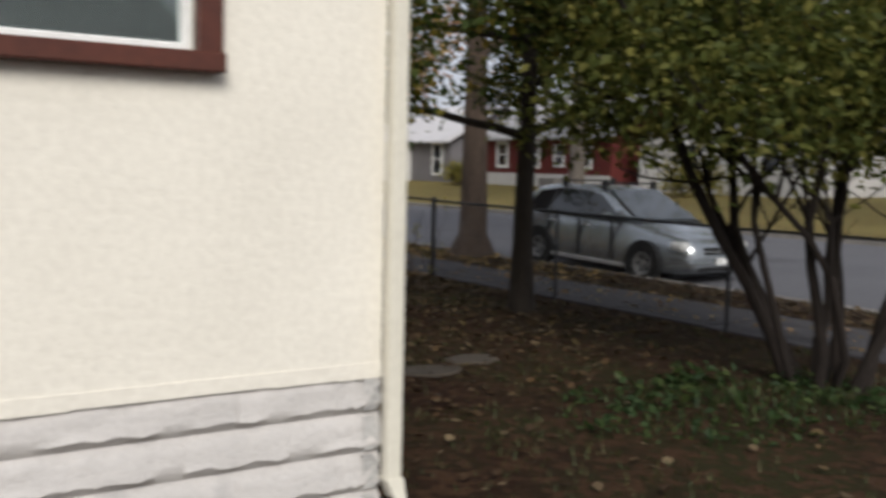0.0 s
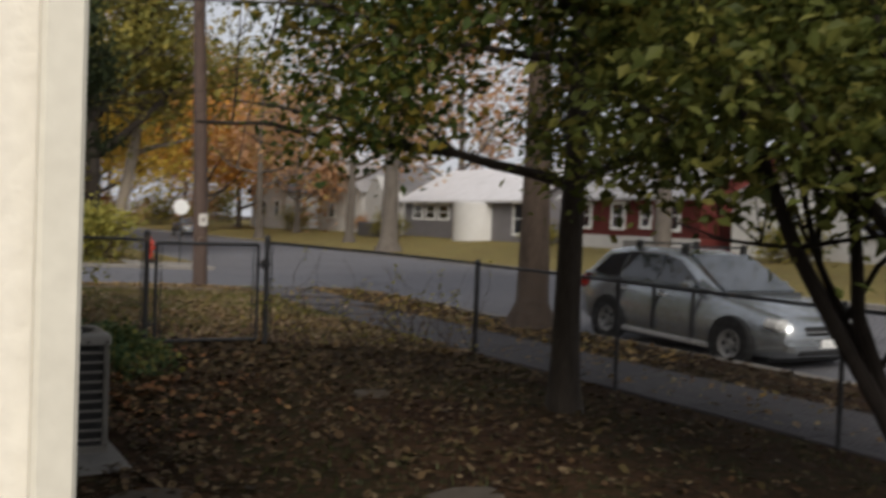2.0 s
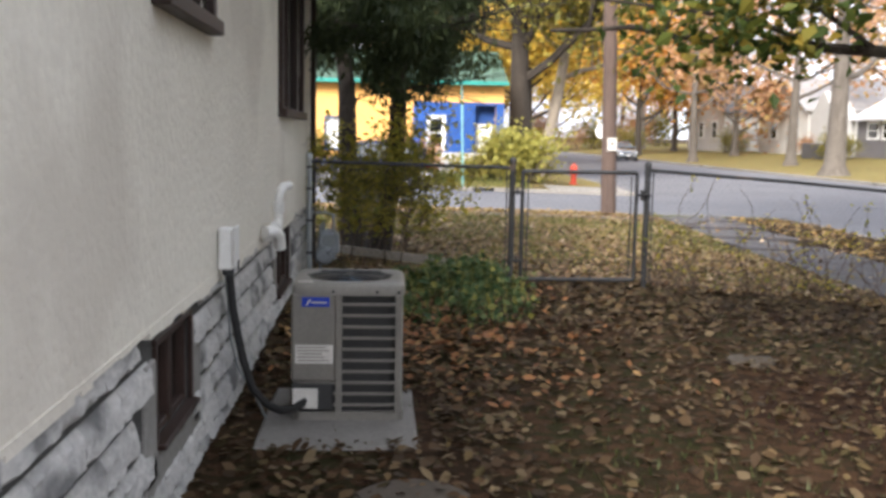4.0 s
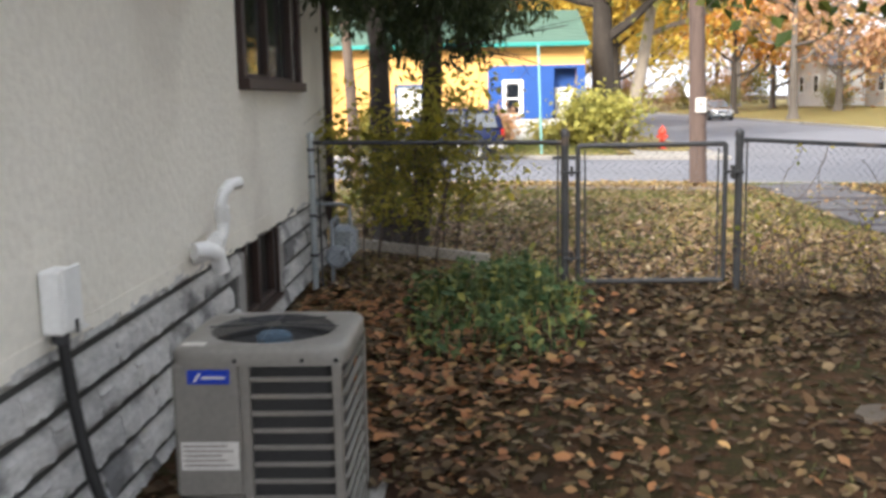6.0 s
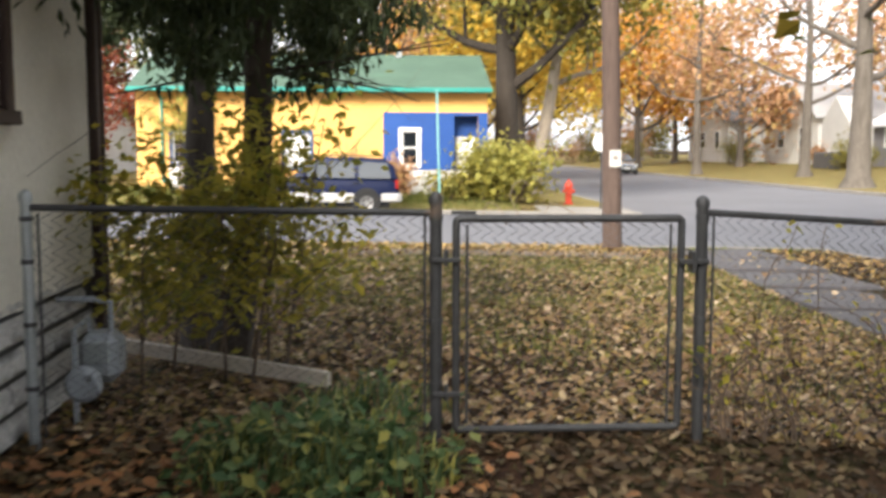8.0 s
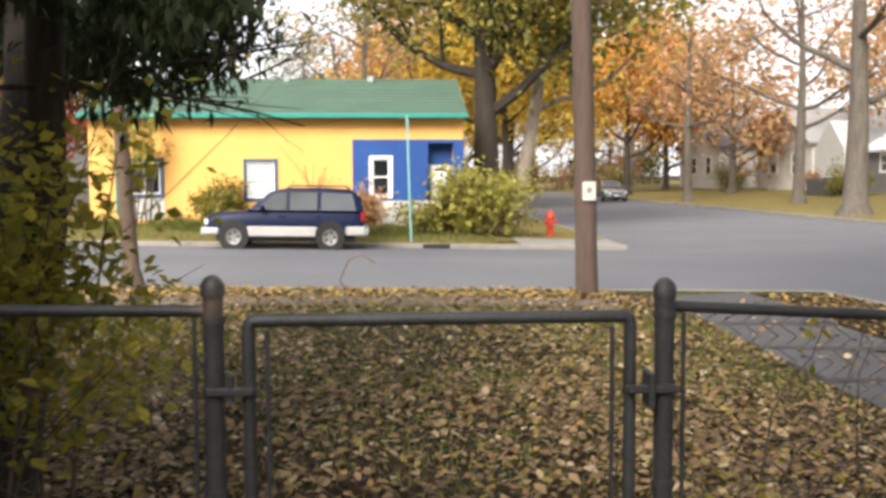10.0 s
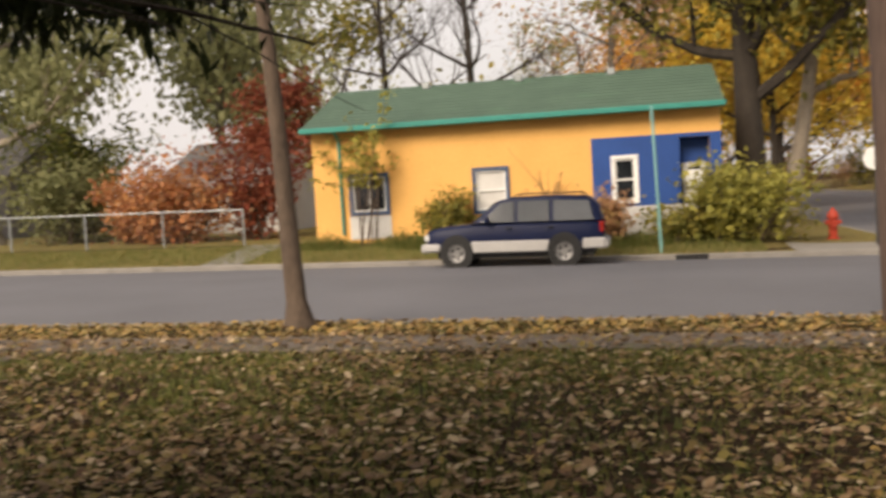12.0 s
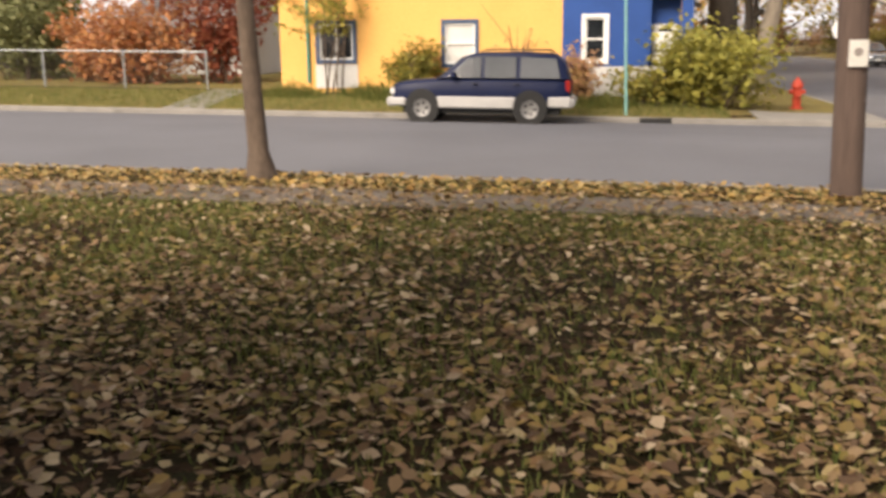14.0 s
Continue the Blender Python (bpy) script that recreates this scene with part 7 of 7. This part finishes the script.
bush("yellow_bush", "tall yellow-green bush at the building corner", 5.6, 36.0, 1.6, 1.9, "leaf_lime", 3400, 0.2, 401)
bush("low_bush", "low green bush beside the teal post", 4.0, 36.0, 1.2, 1.0, "leaf_olive", 1900, 0.16, 402)
bush("round_bush", "rounded green bush against the orange wall", -2.1, 36.5, 0.7, 1.5, "leaf_olive", 2250, 0.14, 403)
bush("dry_bush", "brown dried bush behind the parked car", 2.3, 35.6, 0.8, 1.4, "leaf_rust", 1300, 0.13, 404)
bush("dry_shrub", "bare thin shrub against the orange wall", 0.66, 36.75, 0.35, 2.3, "leaf_rust", 40, 0.12, 413, stems=4)
bush("sapling", "thin yellow sapling in front of the wall", -4.5, 36.55, 0.6, 3.6, "leaf_lime", 900, 0.15, 405, low=1.75, stems=5)
bush("red_bush", "large orange-red sumac bush behind the fence", -12.0, 40.0, 2.3, 2.6, "leaf_sumac", 5250, 0.2, 406)
bush("red_bush", "dark red bush beside the orange building", -9.4, 40.8, 1.4, 2.7, "leaf_red", 3000, 0.2, 407)
bush("red_bush", "orange-red sumac bush behind the fence", -13.6, 40.6, 1.4, 1.9, "leaf_sumac", 3300, 0.2, 408)
bush("green_bush", "greyish green bush behind the fence", -16.5, 41.5, 2.2, 3.0, "leaf_pale", 3300, 0.22, 409)
bush("green_bush", "olive bush on the far lot", -24.8, 42.5, 1.8, 2.4, "leaf_olive", 2700, 0.22, 410)
bush("evergreen_bush", "tall dark green evergreen on the far lot", -17.6, 43.0, 1.9, 4.6, "leaf_green", 4200, 0.22, 411)
bush("evergreen_bush", "tall dark green evergreen on the far lot", -25.5, 43.5, 2.2, 4.2, "leaf_olive", 3600, 0.24, 412)
tree("red_tree", "small tree with dark red autumn leaves", "tree", (-9.5, 43.5), 5.0, 0.14, 0.35, 9, 1.9, "bark_brown", "leaf_red", 4200, 0.2, 0.35, 501)
tree("cottonwood", "tall cottonwood with a thick brown trunk", "tree", (6.7, 42.8), 17, 0.56, 0.2, 15, 5.0, "bark", "leaf_olive", 19000, 0.3, 0.7, 502, (-0.04, 0))
tree("cottonwood", "pale-barked leaning tree by the corner", "tree", (7.9, 44.6), 14, 0.34, 0.3, 9, 5.0, "bark_pale", "leaf_olive", 7500, 0.3, 0.7, 503, (0.17, 0))
tree("maple_tree", "bright yellow and orange maple up the street", "tree", (15.0 - 4.6, 66), 13, 0.3, 0.22, 13, 5.0, "bark", "leaf_yellow", 12000, 0.36, 0.8, 504, rise=0.3)
tree("maple_tree", "thinning orange maple beside the street", "tree", (22.9, 70), 12, 0.34, 0.3, 11, 4.6, "bark_grey", "leaf_rust", 1800, 0.36, 0.9, 505, rise=0.3)
tree("maple_tree", "orange maple on the lawn", "tree", (24.0, 90), 14, 0.35, 0.2, 13, 6.0, "bark", "leaf_orange", 10000, 0.45, 1.0, 506, rise=0.3)
tree("yellow_tree", "tall yellow tree far up the street", "tree", (17.0, 112), 18, 0.4, 0.2, 13, 7.0, "bark", "leaf_yellow", 10500, 0.6, 1.2, 507)
tree("rust_tree", "rust-coloured tree on the lawn", "tree", (26.0, 60), 13, 0.36, 0.3, 11, 5.2, "bark_grey", "leaf_rust", 1800, 0.34, 0.9, 508)
tree("grey_tree", "stout grey-barked tree on the lawn", "tree", (22.7, 46.8), 15, 0.56, 0.3, 9, 5.0, "bark_grey", "leaf_rust", 800, 0.32, 0.9, 509)
tree("grey_tree", "tree on the east lawn near the street", "tree", (23.8, 26), 14, 0.38, 0.4, 10, 5.0, "bark_grey", "leaf_turn", 8250, 0.3, 0.8, 510)
tree("grey_tree", "tree on the east lawn near the street", "tree", (24.5, 8), 14, 0.38, 0.35, 10, 5.5, "bark_grey", "leaf_turn", 8250, 0.3, 0.8, 511)
tree("willow_tree", "pale drooping tree on the far lot", "tree", (-20.3, 42.0), 14, 0.42, 0.26, 12, 5.5, "bark_pale", "leaf_pale", 12000, 0.3, 0.7, 512, (-0.05, 0), droop=1.1)
tree("willow_tree", "pale green tree behind the fence", "tree", (-14.5, 50), 12, 0.3, 0.2, 12, 4.5, "bark_grey", "leaf_pale", 9750, 0.3, 0.7, 513, droop=1.1)
tree("willow_tree", "pale green tree behind the lots", "tree", (-30, 56), 14, 0.4, 0.2, 12, 6, "bark_grey", "leaf_pale", 9750, 0.4, 0.9, 514, droop=1.1)
tree("bare_tree", "bare dark-branched tree behind the building", "tree", (-4.5, 56), 14, 0.3, 0.25, 14, 5.5, "bark", None, 0, 0.3, 0.5, 515, depth=3)
tree("bare_tree", "bare tree behind the roof", "tree", (-10, 62), 15, 0.3, 0.25, 14, 6, "bark", None, 0, 0.3, 0.5, 516, depth=3)
tree("pale_tree", "hazy rust-tinted bare tree behind the roof", "tree", (2.0, 66), 13, 0.3, 0.3, 14, 6, "bark_grey", "leaf_rust", 3300, 0.3, 1.0, 517)
tree("pale_tree", "hazy rust-tinted tree behind the roof", "tree", (6.5, 70), 14, 0.3, 0.3, 14, 6, "bark_grey", "leaf_rust", 3300, 0.3, 1.0, 518)
for k, (x, y, lf) in enumerate(((-42, 62, "leaf_olive"), (-55, 58, "leaf_pale"), (30, 112, "leaf_rust"), (40, 70, "leaf_rust"), (44, 46, "leaf_turn"), (44, 28, "leaf_turn"), (46, 12, "leaf_olive"), (46, -6, "leaf_turn"), (5, 118, "leaf_orange"), (-18, 72, "leaf_olive"))):
    tree("backdrop_tree", "tall autumn tree in the distance", "tree", (x, y), 16, 0.4, 0.15, 13, 7, "bark_grey", lf, 3600, 0.55, 1.2, 600 + k, depth=2, group="distant trees")

for k, (x, y, lf, h) in enumerate(((12, 124, "leaf_yellow", 15), (22, 128, "leaf_orange", 16), (31, 126, "leaf_rust", 15), (-6, 128, "leaf_olive", 16), (29.5, 80, "leaf_rust", 11), (30, 99, "leaf_orange", 12), (8.0, 78, "leaf_yellow", 13), (4.0, 104, "leaf_orange", 13))):
    tree("backdrop_tree", "tall autumn tree in the distance", "tree", (x, y), h, 0.32, 0.12, 13, h * 0.42, "bark_grey", lf, 4200, 0.5, 1.1, 700 + k, depth=2, group="distant trees")
for k, (x, y, lf, w) in enumerate(((31.0, 64, "leaf_olive", 1.8), (30.6, 84, "leaf_olive", 2.0), (31.5, 70, "leaf_rust", 1.6), (31.8, 45.5, "leaf_olive", 1.2), (31.5, 27, "leaf_olive", 1.6), (32.0, 14, "leaf_turn", 1.8), (7.5, 50, "leaf_olive", 1.8), (8.2, 56, "leaf_bush", 1.6), (28, 108, "leaf_olive", 2.4), (16, 118, "leaf_olive", 3.0), (23, 119, "leaf_rust", 3.0))):
    bush("garden_bush", "garden bush beside a far house", x, y, w, w * 1.1, lf, 1500, 0.2, 800 + k)

for k, (x, lf) in enumerate(((1, "leaf_olive"), (5, "leaf_rust"), (9, "leaf_yellow"), (12.5, "leaf_orange"), (19.5, "leaf_rust"), (27, "leaf_olive"), (31, "leaf_rust"), (35, "leaf_olive"))):
    bush("garden_bush", "dense autumn bush closing the end of the street", x, 121 + 2 * (k % 2), 3.4, 4.2, lf, 1700, 0.42, 840 + k, gappy=1.2)
for k, (x, y) in enumerate(((-5.6, 36.2), (-3.4, 36.4), (-2.6, 35.9), (-0.6, 36.5), (0.9, 36.4), (2.9, 35.3))):
    weeds("rough_grass", "rough yellowing grass tufts below the orange wall", (x, y), 0.95, 0.45, 900, 150, 870 + 3 * k, 0.5, "grass")
dv = thing("pavement_drive", "bare pale dirt strip beside the orange building", "pavement", "", "structure")
part("strip", strip(-8.3, -7.2, 33.85, 37.4, 0.022, 0.05, 3, 8), M["kerb"], dv)

# ---- blocks of the foundation, one by one ----
FE = bpy.data.objects["foundation_east"]
FS = bpy.data.objects["foundation_south"]
# side blocks are low, baring the dark mortar that draws their shadow
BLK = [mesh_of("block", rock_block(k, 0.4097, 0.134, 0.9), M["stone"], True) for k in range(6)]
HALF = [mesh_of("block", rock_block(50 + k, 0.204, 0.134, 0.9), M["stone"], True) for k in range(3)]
BLK_F = [mesh_of("block", rock_block(20 + k, 0.4097, 0.160, 0.9), M["stone_front"], True) for k in range(6)]
HALF_F = [mesh_of("block", rock_block(60 + k, 0.204, 0.160, 0.9), M["stone_front"], True) for k in range(3)]
rnd = random.Random(9)
for r in range(6):
    z = -0.035 + 0.162 * r - 0.08 + 0.03
    off = 0.0 if r % 2 else -0.205
    for k in range(1 if r == 5 else 0, 28):
        y = 0.2 + k * 0.41 + off
        if y > HY - 0.2 or y < 0.1:
            continue
        if z > 0.14 and any(h[0] - 0.2 < y < h[1] + 0.2 for h in (W_BASE, W_BASE2)):
            continue
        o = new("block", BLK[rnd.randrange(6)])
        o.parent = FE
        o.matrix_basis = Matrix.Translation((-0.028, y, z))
    if r % 2 == 0:
        for par, mx in ((FE, Matrix.Translation((-0.028, 0.1, z))), (FS, Matrix.Translation((-0.1, 0.028, z)) @ Matrix.Rotation(-math.pi / 2, 4, "Z"))):
            o = new("block", (HALF if par == FE else HALF_F)[rnd.randrange(3)])
            o.parent = par
            o.matrix_basis = mx
    for k in range(10 if r < 5 else 0):
        x = -0.2 - k * 0.41 - off
        if x > -0.19:
            continue
        o = new("block", BLK_F[rnd.randrange(6)])
        o.parent = FS
        o.matrix_basis = Matrix.Translation((x, 0.028, z)) @ Matrix.Rotation(-math.pi / 2, 4, "Z")
